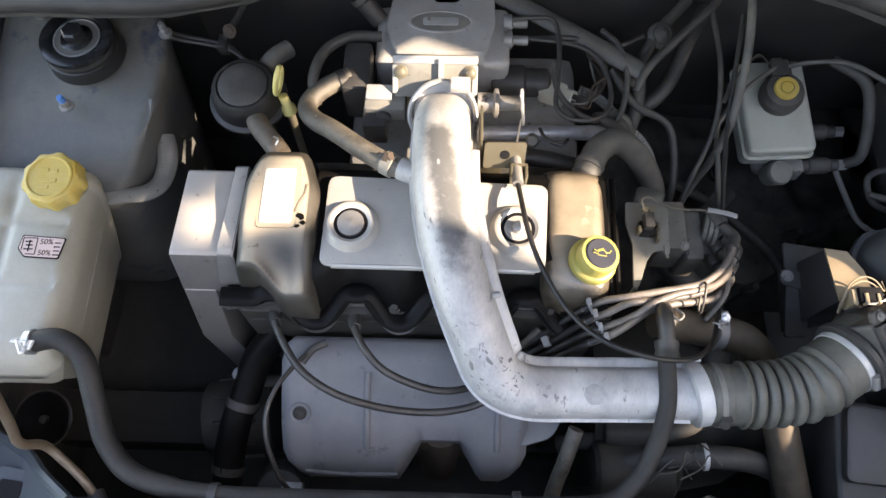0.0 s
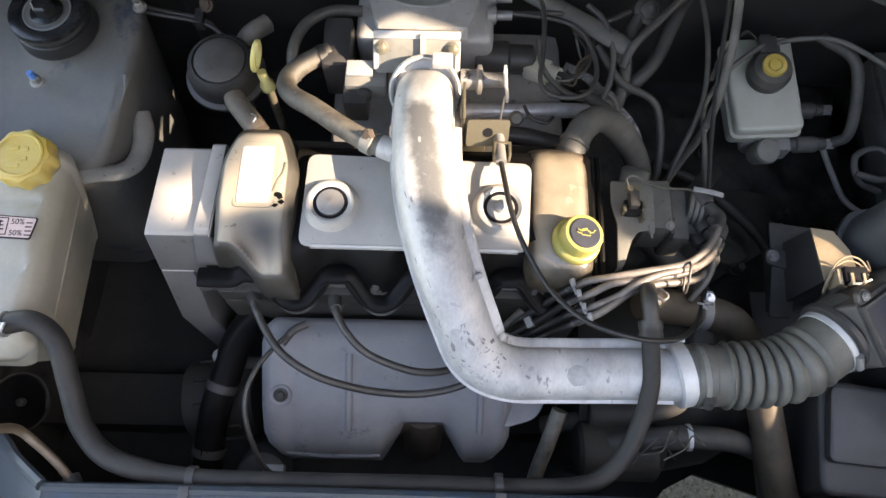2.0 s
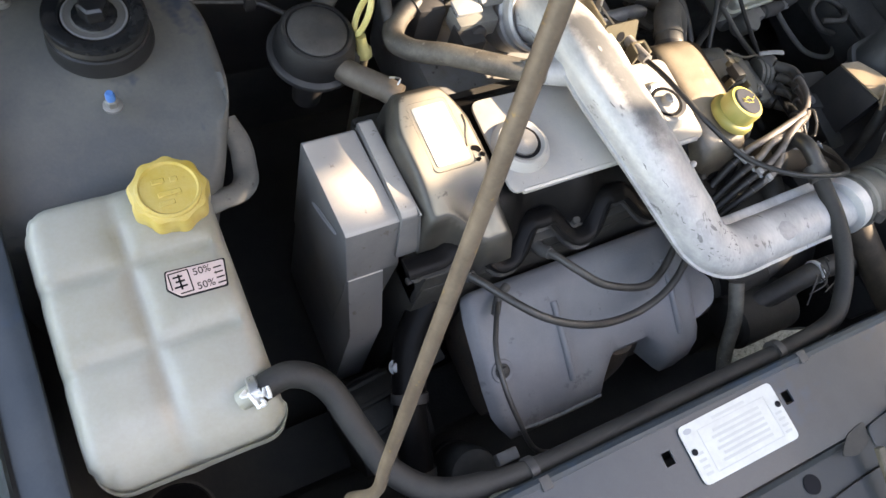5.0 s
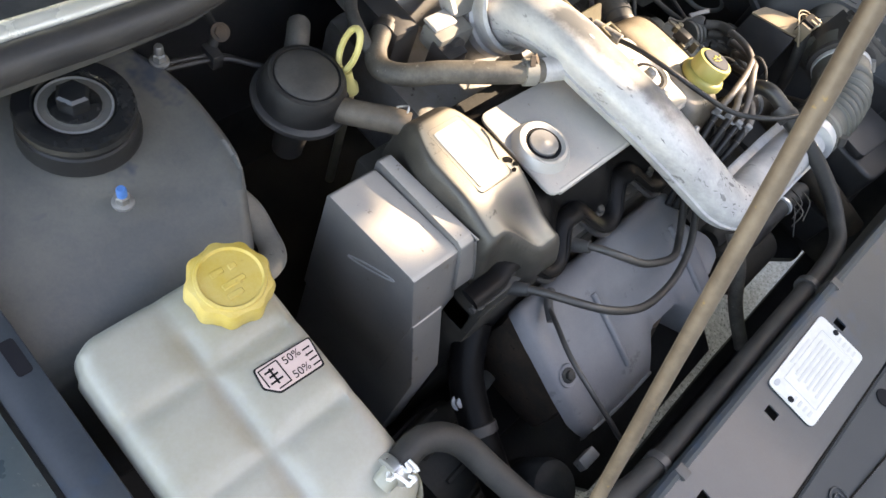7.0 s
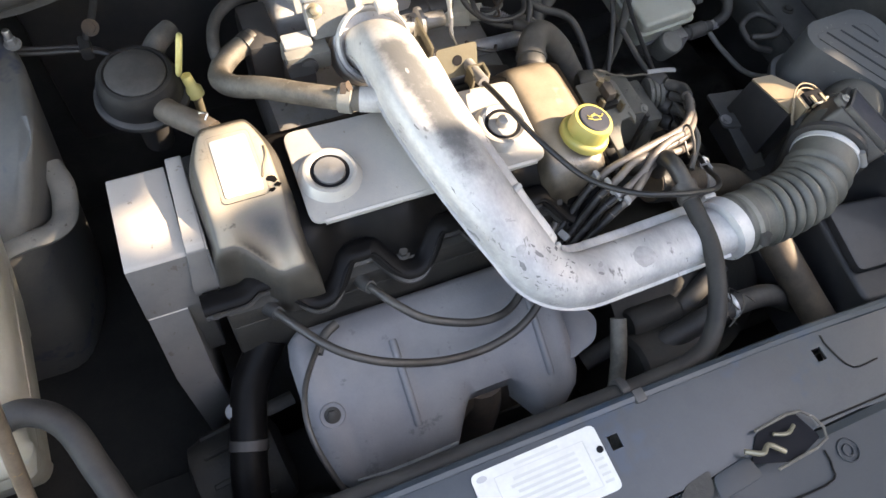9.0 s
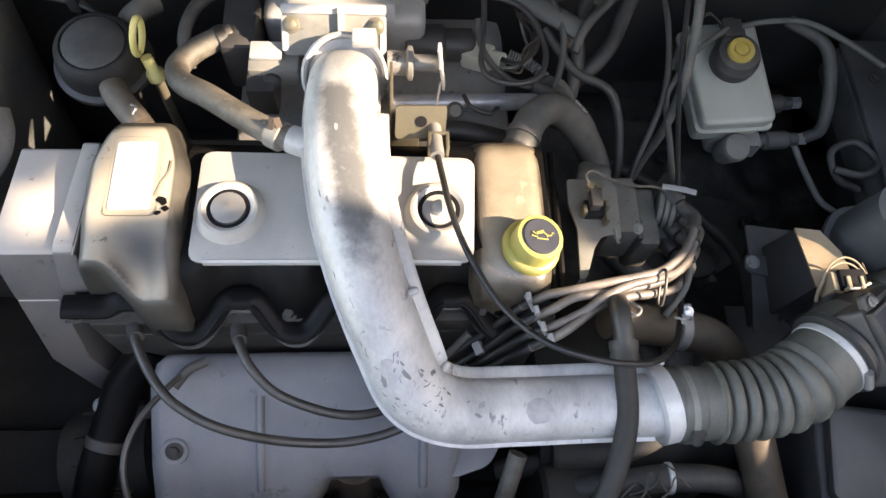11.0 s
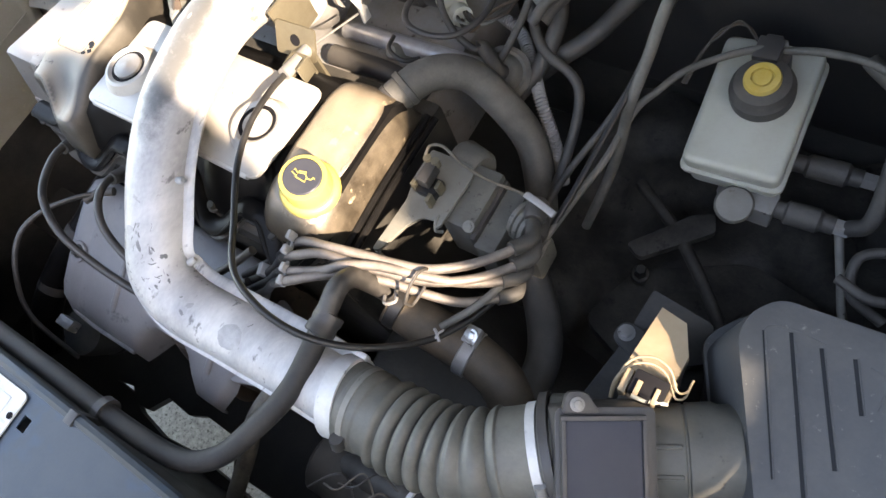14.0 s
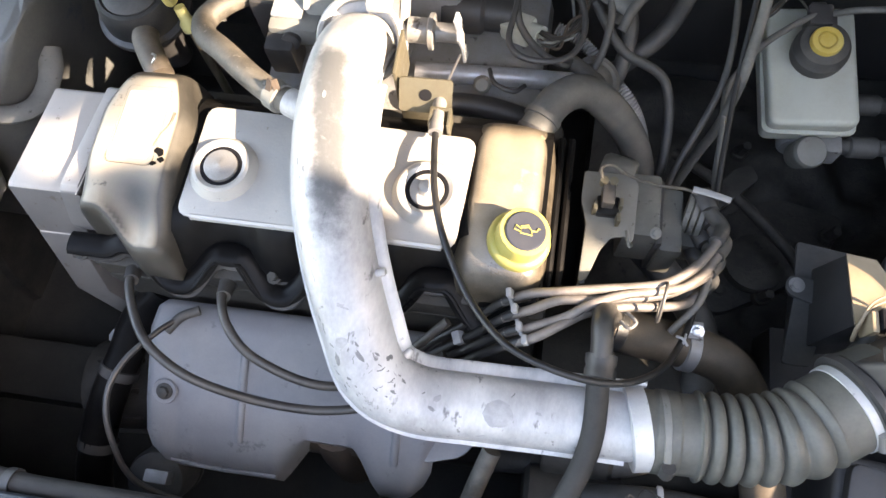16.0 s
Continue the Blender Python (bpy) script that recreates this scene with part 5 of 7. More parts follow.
    part("adjuster", tube([(0.070, 0.400, 0.798), (0.071, 0.380, 0.802), (0.072, 0.358, 0.807)], 0.0062, 12), CAST, c)
    part("inner_wire", tube([(0.079, 0.455, 0.782), (0.074, 0.425, 0.790), (0.070, 0.398, 0.798)], 0.0011, 6), STEEL, c)


throttle()


# ---- hoses, breather, dipstick ----
def hose(name, points, r, mat, label, group="", seg=14, n=8):
    return solo(name, tube(points, r, seg, n), mat, label, "hose" if "hose" in name else "cable", group)


def breather():
    b = thing("breather_valve", (-0.25, 0.49, 0.76), "round dusty black breather valve", "valve")
    m = turn_to((-0.250, 0.492, 0.744), (0.02, -0.06, 1))
    part("lower_cup", lathe([(0.016, -0.07), (0.018, -0.03), (0.030, -0.008), (0.042, 0.005), (0.0455, 0.010), (0.0465, 0.013), (0.0455, 0.017), (0.042, 0.019)], m, 36), BLACK, b)
    part("upper_cup", lathe([(0.042, 0.018), (0.0415, 0.022), (0.0405, 0.032), (0.038, 0.042), (0.035, 0.0465), (0.0315, 0.0475), (0.0308, 0.0455), (0.0292, 0.0455)], m, 36), SLICKRUB, b)
    part("lid_disc", lathe([(0.0292, 0.0440), (0.0290, 0.0472), (0.0280, 0.0480), (0.012, 0.0484)], m, 36), RUBBER, b, "dusty grey lid disc")
    part("rim_flange", lathe([(0.0440, 0.0085), (0.0470, 0.0105), (0.0476, 0.0130), (0.0470, 0.0160), (0.0440, 0.0178)], m, 40), RUBBER, b)
    part("elbow", tube([(-0.236, 0.462, 0.766), (-0.229, 0.446, 0.772), (-0.216, 0.428, 0.777), (-0.205, 0.414, 0.780), (-0.196, 0.402, 0.780)], 0.0125, 16), BROWNRUB, b, "brown rubber breather elbow")
    part("elbow_clip", tube([(-0.203, 0.417, 0.795), (-0.198, 0.414, 0.797), (-0.196, 0.409, 0.800), (-0.199, 0.406, 0.796)], 0.0011, 6, 4), STEEL, b)
    part("rear_elbow", tube([(-0.242, 0.512, 0.752), (-0.231, 0.527, 0.769), (-0.219, 0.540, 0.776), (-0.205, 0.556, 0.772)], 0.0115, 14), DUSTYRUB, b)
    d = thing("dipstick", (-0.2, 0.478, 0.74), "pale yellow plastic dipstick handle with a ring", "dipstick")
    part("tube", tube([(-0.199, 0.474, 0.60), (-0.199, 0.476, 0.70), (-0.199, 0.478, 0.755)], 0.005, 10), ZINC, d)
    part("grip", lathe([(0.009, 0), (0.009, 0.008), (0.006, 0.012), (0.0055, 0.026)], turn_to((-0.199, 0.478, 0.752), (-0.2, 0.25, 1)), 16), PALEYELLOW, d)
    bm = bmesh.new()
    m = turn_to((-0.204, 0.487, 0.803), (-0.95, 0.2, 0.22))
    ring = [m @ Vector((0.011 * math.cos(a) , 0.024 * math.sin(a), 0)) for a in [2 * math.pi * k / 24 for k in range(25)]]
    part("ring", sweep(ring, 0.0032, 8), PALEYELLOW, d)


breather()
idle_hose = hose("idle_air_hose", [(-0.050, 0.367, 0.815), (-0.072, 0.377, 0.813), (-0.10, 0.396, 0.808), (-0.135, 0.425, 0.798), (-0.163, 0.448, 0.786), (-0.172, 0.472, 0.778), (-0.155, 0.497, 0.776), (-0.125, 0.515, 0.776)], 0.0115, BROWNHOSE, "brown-grey dusty rubber air hose")
for here, there in (((-0.139, 0.5065, 0.776), (-0.131, 0.5115, 0.776)),):
    part("hose_clip", tube([here, there], 0.0128, 24, 2), LEAD, idle_hose, "dull spring clip")
hc = thing("hose_clip", (-0.068, 0.375, 0.813), "rusty spring clip on the idle air hose", "clip")
part("band", lathe([(0.0118, -0.007), (0.0136, -0.006), (0.0136, 0.006), (0.0118, 0.007)], turn_to((-0.068, 0.375, 0.813), (-0.8, 0.5, -0.1)), 24), GREYPL, hc)
for k in (-1, 1):
    part("tang", box(-0.003, 0.003, -0.001, 0.010, -0.001, 0.001, 0.0004, 1, Matrix.Translation((-0.068 + 0.004 * k, 0.373, 0.8255)) @ pose(0, 0, 0, 50, 0, 25 * k)), RUST, hc)
hose("vacuum_hose", [(-0.165, 0.480, 0.765), (-0.168, 0.505, 0.785), (-0.156, 0.540, 0.790), (-0.127, 0.562, 0.79), (-0.09, 0.567, 0.785)], 0.0065, RUBBER, "thin black rubber vacuum hose")
ch = thing("coolant_overflow_hose", (-0.15, 0.031, 0.78), "long dusty black coolant hose along the slam panel", "hose")
part("long_hose", tube([(-0.418, 0.172, 0.798), (-0.390, 0.175, 0.800), (-0.366, 0.158, 0.792), (-0.352, 0.117, 0.776), (-0.337, 0.078, 0.764), (-0.302, 0.048, 0.760), (-0.233, 0.035, 0.758),
     (-0.15, 0.033, 0.754), (0.0, 0.033, 0.750), (0.10, 0.032, 0.746), (0.160, 0.037, 0.744), (0.190, 0.055, 0.745), (0.210, 0.087, 0.755), (0.225, 0.130, 0.764), (0.226, 0.182, 0.775)],
     lambda s, u: 0.0108 if u < 0.28 else 0.0092, 14, 10), SLICKRUB, ch)
part("elbow", tube([(0.226, 0.176, 0.774), (0.2255, 0.200, 0.783), (0.2245, 0.217, 0.785), (0.227, 0.230, 0.776), (0.234, 0.236, 0.752), (0.240, 0.238, 0.735)], 0.0088, 14, 8), LEAD, ch, "dusty hose elbow")
part("joiner", lathe([(0.0105, -0.010), (0.0125, -0.009), (0.0125, -0.003), (0.0115, 0.0), (0.0125, 0.003), (0.0125, 0.009), (0.0105, 0.010)], turn_to((0.2265, 0.186, 0.776), (0.02, 1, 0.08)), 20), BLACK, ch, "black plastic hose joiner")
for x in (-0.226, 0.072):
    part("holder", join(lathe([(0.011, -0.004), (0.0125, -0.004), (0.0125, 0.004), (0.011, 0.004)], turn_to((x, 0.033, 0.756 if x < 0 else 0.747), (1, 0, 0)), 18), box(x - 0.005, x + 0.005, 0.014, 0.026, 0.748, 0.778, 0.001)), BLACK, ch)
def clamped(name, points, r, label, rings, n=10):
    """A thick hose with its end collars and clamps."""
    h = thing(name, points[0], label, "hose")
    part("tube", tube(points, r, 18, n), ROCKER if "lower" in name else DUSTYRUB if "breather" in name else DARKBROWN, h)
    wide = 0.55 if "breather" in name else 1.0
    for at, axis, mat_, what in rings:
        part("clamp" if mat_ is CAST else "collar", lathe([(r, -0.006 * wide), (r + 0.0016, -0.005 * wide), (r + 0.0016, 0.005 * wide), (r, 0.006 * wide)], turn_to(at, axis), 28), mat_, h, what)
    return h


clamped("breather_hose", [(0.150, 0.382, 0.758), (0.157, 0.399, 0.764), (0.172, 0.428, 0.764), (0.197, 0.449, 0.750), (0.226, 0.450, 0.72), (0.251, 0.446, 0.68), (0.266, 0.43, 0.65), (0.28, 0.40, 0.60)], 0.0160, "thick dusty black breather hose", [((0.1545, 0.393, 0.762), (0.4, 0.85, 0.3), BLACK, ""), ((0.160, 0.407, 0.765), (0.42, 0.85, 0.15), DUSTYRUB, "")])
rt = clamped("radiator_top_hose", [(0.236, 0.236, 0.715), (0.262, 0.234, 0.705), (0.290, 0.233, 0.697), (0.318, 0.231, 0.690), (0.352, 0.220, 0.682), (0.380, 0.185, 0.660), (0.396, 0.130, 0.635), (0.410, 0.07, 0.61), (0.43, 0.0, 0.58)], 0.020, "thick black radiator top hose", [((0.312, 0.231, 0.691), (1, -0.05, -0.2), CAST, "dull steel hose clamp"), ((0.243, 0.236, 0.712), (1, -0.05, -0.35), DARKRUB, "")])
part("clamp_lug", box(0.3075, 0.3205, 0.234, 0.250, 0.706, 0.7145, 0.0015), CAST, rt)
part("clamp_bolt", hexa((0.3145, 0.241, 0.7145), (-0.1, -0.4, 1), 0.0042, 0.004), STEEL, rt)
part("spring_clip", tube([(0.244, 0.232, 0.748), (0.250, 0.226, 0.752), (0.256, 0.232, 0.750), (0.250, 0.240, 0.746), (0.243, 0.246, 0.738)], 0.0016, 8), CAST, rt)
clamped("radiator_lower_hose", [(-0.205, 0.235, 0.645), (-0.235, 0.205, 0.62), (-0.250, 0.170, 0.60), (-0.266, 0.115, 0.58), (-0.275, 0.05, 0.55), (-0.28, 0.0, 0.5)], 0.019, "thick black lower radiator hose", [((-0.256, 0.150, 0.592), (-0.3, -0.95, -0.35), BLACK, ""), ((-0.272, 0.075, 0.562), (-0.15, -0.95, -0.4), BLACK, "")])
solo("corrugated_loom_cable", tube([(0.165, 0.555, 0.70), (0.193, 0.544, 0.695), (0.221, 0.514, 0.69), (0.247, 0.482, 0.688), (0.264, 0.466, 0.662), (0.277, 0.452, 0.620), (0.280, 0.446, 0.607)], lambda s, u: 0.0062 + 0.0009 * math.sin(s / 0.0032 * 2 * math.pi), 10, 60), SLEEVE, "grey corrugated wiring loom sleeve", "cable")
hose("clutch_cable", [(0.358, 0.66, 0.83), (0.351, 0.58, 0.815), (0.348, 0.538, 0.794), (0.346, 0.508, 0.765), (0.342, 0.481, 0.733), (0.337, 0.465, 0.682), (0.328, 0.456, 0.635), (0.31, 0.43, 0.56)], 0.0052, DUSTYRUB, "grey cable running to the bulkhead")
hose("speed_cable", [(0.435, 0.59, 0.722), (0.40, 0.566, 0.724), (0.368, 0.540, 0.719), (0.351, 0.517, 0.710), (0.339, 0.494, 0.703), (0.336, 0.44, 0.699), (0.331, 0.40, 0.702), (0.326, 0.33, 0.715), (0.315, 0.27, 0.73), (0.29, 0.235, 0.72)], 0.0034, DUSTYRUB, "thin grey cable over the gearbox side")


def ignition():
    g = "ignition leads"
    for name, pts in (("a", [(-0.198, 0.234, 0.724), (-0.187, 0.208, 0.743), (-0.165, 0.173, 0.750), (-0.143, 0.152, 0.746), (-0.108, 0.136, 0.733), (-0.056, 0.129, 0.706), (0.0, 0.131, 0.692), (0.05, 0.147, 0.695), (0.10, 0.19, 0.72)]),
                      ("b", [(-0.105, 0.224, 0.728), (-0.100, 0.206, 0.743), (-0.087, 0.183, 0.747), (-0.062, 0.162, 0.738), (-0.012, 0.149, 0.720), (0.031, 0.159, 0.704), (0.07, 0.19, 0.72), (0.10, 0.215, 0.74)])):
        lead = thing("ignition_lead", pts[0], "dusty dark ignition lead over the heat shield", "cable", g)
        part("sleeve", tube(pts, 0.0042, 10, 8), LEAD, lead)
        part("boot", tube([Vector(pts[0]) + Vector((-0.002, 0.020, -0.006)), pts[0], Vector(pts[0]) * 0.3 + Vector(pts[1]) * 0.7], lambda s, u: 0.0090 - 0.0025 * u, 12, 6), RUBBER, lead, "rubber plug boot")
    runs = [[(0.070, 0.196, 0.690), (0.118, 0.220, 0.728), (0.145, 0.233, 0.758), (0.165, 0.239, 0.771), (0.187, 0.242, 0.776), (0.221, 0.2485, 0.777), (0.250, 0.255, 0.773), (0.275, 0.2635, 0.768), (0.300, 0.283, 0.760), (0.318, 0.308, 0.750), (0.327, 0.330, 0.740)],
            [(0.075, 0.188, 0.690), (0.120, 0.208, 0.726), (0.147, 0.219, 0.760), (0.168, 0.225, 0.774), (0.190, 0.235, 0.777), (0.221, 0.241, 0.772), (0.255, 0.2495, 0.764), (0.280, 0.258, 0.759), (0.305, 0.277, 0.749), (0.322, 0.300, 0.738), (0.332, 0.320, 0.730)],
            [(0.080, 0.182, 0.688), (0.122, 0.199, 0.724), (0.150, 0.208, 0.757), (0.172, 0.213, 0.769), (0.197, 0.223, 0.774), (0.214, 0.234, 0.779), (0.240, 0.246, 0.777), (0.265, 0.254, 0.770), (0.292, 0.266, 0.754), (0.316, 0.286, 0.733), (0.330, 0.306, 0.720)],
            [(0.085, 0.176, 0.686), (0.124, 0.190, 0.722), (0.151, 0.197, 0.756), (0.174, 0.2035, 0.772), (0.195, 0.217, 0.774), (0.213, 0.230, 0.767), (0.240, 0.241, 0.758), (0.270, 0.248, 0.748), (0.298, 0.258, 0.733), (0.316, 0.276, 0.718), (0.328, 0.292, 0.708)]]
    stops = [r[-1] for r in runs]
    for run, f in zip(runs, stops):
        lead = thing("ignition_lead", run[0], "pale dusty ignition lead running to the coil", "cable", g)
        part("sleeve", tube(run[2:], 0.0042, 10, 8), PALELEAD, lead)
        # same lead below the comb, blackened for the shade it lies in
        part("lower_sleeve", tube(run[:4], 0.0041, 10, 8), DARKRUB, lead, "dark lower end, shade put into its colour")
        a, b = Vector(run[-2]), Vector(f)
        part("boot", tube([a * 0.8 + b * 0.2, b, b + Vector((-0.008, 0.016, -0.008))], 0.0066, 12, 6), RUBBER, lead, "rubber coil boot")
    comb = thing("lead_clip", (0.160, 0.215, 0.775), "pale plastic comb clip holding the ignition leads", "clip")
    for k, (y, z) in enumerate(((0.2375, 0.774), (0.2245, 0.776), (0.2110, 0.772), (0.2005, 0.773))):
        part("tooth", box(-0.0026, 0.0026, -0.0040, 0.0040, -0.0050, 0.0050, 0.001, 1, Matrix.Translation((0.150 + 0.0055 * k, y, z - 0.003)) @ pose(0, 0, 0, 0, -15, 8)), SLEEVE, comb)
    part("spine", tube([(0.148, 0.2415, 0.766), (0.157, 0.220, 0.766), (0.167, 0.197, 0.765)], 0.0018, 8), SLEEVE, comb)
    solo("lead_clip", box(-0.004, 0.004, -0.006, 0.006, -0.0055, 0.0055, 0.0015, 2, Matrix.Translation((0.110, 0.206, 0.722)) @ pose(0, 0, 0, 0, -30, 20)), SLEEVE, "small pale clip low on the ignition leads", "clip")
    solo("cable_tie", tube([(0.271, 0.232, 0.763), (0.272, 0.242, 0.773), (0.274, 0.256, 0.777), (0.276, 0.263, 0.769), (0.275, 0.254, 0.757), (0.272, 0.236, 0.752), (0.271, 0.232, 0.763)], 0.0014, 8), LEAD, "thin tie round the ignition leads", "cable tie")
    c = thing("ignition_coil", (0.25, 0.35, 0.68), "dirty grey ignition coil pack with a small connector", "ignition coil")
    part("bracket", prism(rounded([(0.206, 0.264), (0.213, 0.267), (0.2235, 0.297), (0.232, 0.309), (0.244, 0.311), (0.247, 0.304), (0.251, 0.308), (0.253, 0.362), (0.247, 0.371), (0.204, 0.371), (0.203, 0.343), (0.209, 0.318)], 0.003), 0.738, 0.742, None, 0.001), BRKGREY, c, "grey steel bracket")
    part("bracket_foot", box(0.2065, 0.2125, 0.2645, 0.2675, 0.715, 0.738, 0.001), BRKGREY, c)
    body = part("coil_body", box(0.243, 0.275, 0.316, 0.377, 0.672, 0.736, 0.004), COILGREY, c)
    part("rear_core", box(0.2765, 0.298, 0.309, 0.372, 0.660, 0.722, 0.005), COILGREY, c)
    part("saddle", box(0.2735, 0.2785, 0.313, 0.375, 0.66, 0.728, 0.001), BLACK, c)
    part("body_screw", hexa((0.271, 0.320, 0.735), (0.2, -0.5, 1), 0.0036, 0.003), GREYPL, body)
    part("winding", lathe([(0.015, -0.016), (0.018, -0.012), (0.018, 0.012), (0.015, 0.016)], turn_to((0.236, 0.380, 0.722), (0.9, -0.25, 0.1)), 24), COILGREY, c)
    for k in range(3):
        part("winding_ring", lathe([(0.017, -0.003), (0.0185, -0.002), (0.0185, 0.002), (0.017, 0.003)], turn_to((0.303 + 0.006 * k, 0.352 - 0.002 * k, 0.715), (1, -0.25, 0.1)), 24), COILGREY, c)
    for k, f in enumerate(stops):
        at = Vector(f) + Vector((-0.010, 0.022, -0.010))
        part("tower_post", lathe([(0.010, -0.016), (0.010, 0.0), (0.008, 0.004)], turn_to(at, (0.3, -0.8, 0.25)), 14), BLACK, c)
    part("tower_block", box(0.296, 0.332, 0.322, 0.352, 0.668, 0.706, 0.005), COILGREY, c)
    con = part("connector", box(0.216, 0.236, 0.326, 0.344, 0.742, 0.751, 0.002), DARKRUB, c, "brass and black connector")
    part("socket", box(0.219, 0.230, 0.330, 0.350, 0.753, 0.766, 0.002), BLACK, con)
    for x, y in ((0.2145, 0.331), (0.2365, 0.336), (0.235, 0.322)):
        part("tab", box(x - 0.0018, x + 0.0018, y - 0.004, y + 0.004, 0.744, 0.758, 0.0005), ZINC, con)
    for k in (0, 1):
        part("terminal", lathe([(0.0018, 0), (0.0038, 0.0), (0.0038, 0.008), (0.0018, 0.008)], Matrix.Translation((0.2195 + 0.008 * k, 0.351, 0.760)), 12), ZINC, con)
    part("hook", tube([(0.245, 0.316, 0.743), (0.246, 0.309, 0.743), (0.248, 0.304, 0.738), (0.251, 0.307, 0.732)], 0.0016, 8), BRKGREY, c)
    part("steel_wire", tube([(0.217, 0.352, 0.768), (0.216, 0.362, 0.768), (0.226, 0.367, 0.765), (0.245, 0.362, 0.756), (0.270, 0.362, 0.745), (0.297, 0.366, 0.735), (0.312, 0.360, 0.733)], 0.0014, 8), BROWNHOSE, c)
    part("pale_strap", tube([(0.302, 0.366, 0.737), (0.320, 0.361, 0.740), (0.334, 0.357, 0.740)], 0.0032, 8, flat=0.6), SLEEVE, c, "white plastic strap")


ignition()


def brake_reservoir():
    r = thing("brake_fluid_reservoir", (0.43, 0.54, 0.66), "milky white brake fluid reservoir with a black and yellow cap", "fluid reservoir")
    tilt = Matrix.Translation((0.431, 0.545, 0.672)) @ pose(0, 0, 0, 8, -4, 2)
    part("upper_half", prism(rounded([(-0.043, -0.064), (0.043, -0.064), (0.040, 0.066), (-0.048, 0.066)], 0.010), 0.000, 0.020, tilt, 0.006, 3), RESERVOIR, r)
    part("seam_rim", prism(rounded([(-0.046, -0.067), (0.046, -0.067), (0.043, 0.068), (-0.050, 0.068)], 0.010), -0.004, 0.001, tilt, 0.001), RESERVOIR, r)
    part("lower_half", prism(rounded([(-0.041, -0.060), (0.041, -0.060), (0.038, 0.062), (-0.045, 0.062)], 0.010), -0.035, -0.004, tilt, 0.003), RESERVOIR, r)
    m = tilt @ Matrix.Translation((0.002, 0.012, 0.022))
    cap = part("cap_collar", lathe([(0.0265, -0.004), (0.0275, 0.004), (0.0275, 0.012), (0.0262, 0.0135), (0.0255, 0.0145), (0.0265, 0.016), (0.0235, 0.022), (0.015, 0.024)], m, 36), RUBBER, r, "dusty black cap collar")
    part("cap_top", lathe([(0.0155, 0.020), (0.0155, 0.027), (0.0143, 0.029), (0.0095, 0.029), (0.0090, 0.0265), (0.0078, 0.0265), (0.0072, 0.0285)], m, 36), YELLOW, cap, "yellow cap top")
    part("level_plug", box(-0.012, 0.016, 0.030, 0.046, 0.018, 0.040, 0.003, 2, tilt), BLACK, r)
    part("plug_top", box(-0.014, 0.008, 0.030, 0.052, 0.040, 0.050, 0.002, 2, tilt), BLACK, r)
    part("plug_clip", box(-0.010, 0.004, 0.052, 0.058, 0.030, 0.044, 0.001, 1, tilt), BLACK, r)
    for k, mat_ in enumerate((LEAD, RUST, LEAD)):
        pts = [tilt @ Vector(q) for q in ((-0.012, 0.046, 0.044), (-0.026 - 0.003 * k, 0.056, 0.052 + 0.003 * k), (-0.046, 0.050 - 0.004 * k, 0.050), (-0.058, 0.030 + 0.003 * k, 0.036), (-0.066 - 0.002 * k, 0.010, 0.015))]
        part("plug_wire", tube(pts, 0.0011, 6, 6), mat_, r)
    mc = thing("brake_master_cylinder", (0.45, 0.47, 0.63), "dull grey brake master cylinder with pipe unions", "master cylinder")
    part("cylinder", lathe([(0.017, 0.0), (0.019, 0.004), (0.019, 0.11)], turn_to((0.440, 0.492, 0.610), (0, 1, 0)), 24), CAST, mc)
    part("nose", lathe([(0.015, -0.03), (0.0175, -0.004), (0.0175, 0.0), (0.0155, 0.003), (0.004, 0.0035)], turn_to((0.445, 0.472, 0.640), (0.1, -0.35, 1)), 28), BRKGREY, mc, "pale grey end plug")
    part("port_block", box(0.452, 0.478, 0.474, 0.498, 0.612, 0.640, 0.003), CAST, mc)
    for pts in ([(0.474, 0.487, 0.630), (0.495, 0.488, 0.630), (0.528, 0.490, 0.630)], [(0.470, 0.538, 0.630), (0.50, 0.541, 0.630), (0.533, 0.543, 0.630)]):
        u = part("union", tube(pts, lambda s, w: 0.0085 + (0.003 if 0.25 < w < 0.8 else 0.0), 14, 10), RUBBER, mc)
        part("union_nut", lathe([(0.008, 0), (0.008, 0.012)], turn_to(pts[2], (1, 0.05, 0)), 6), CAST, u)
    hose("brake_pipe_hose", [(0.538, 0.491, 0.630), (0.552, 0.495, 0.65), (0.548, 0.53, 0.69), (0.54, 0.57, 0.71), (0.50, 0.60, 0.715)], 0.0075, RUBBER, "dark curved hose by the brake reservoir")
    hose("reservoir_wire_cable", [(0.435, 0.586, 0.718), (0.465, 0.586, 0.728), (0.507, 0.582, 0.733), (0.55, 0.562, 0.728), (0.60, 0.535, 0.715)], 0.0034, DUSTYRUB, "thin dark wire from the reservoir cap")


brake_reservoir()


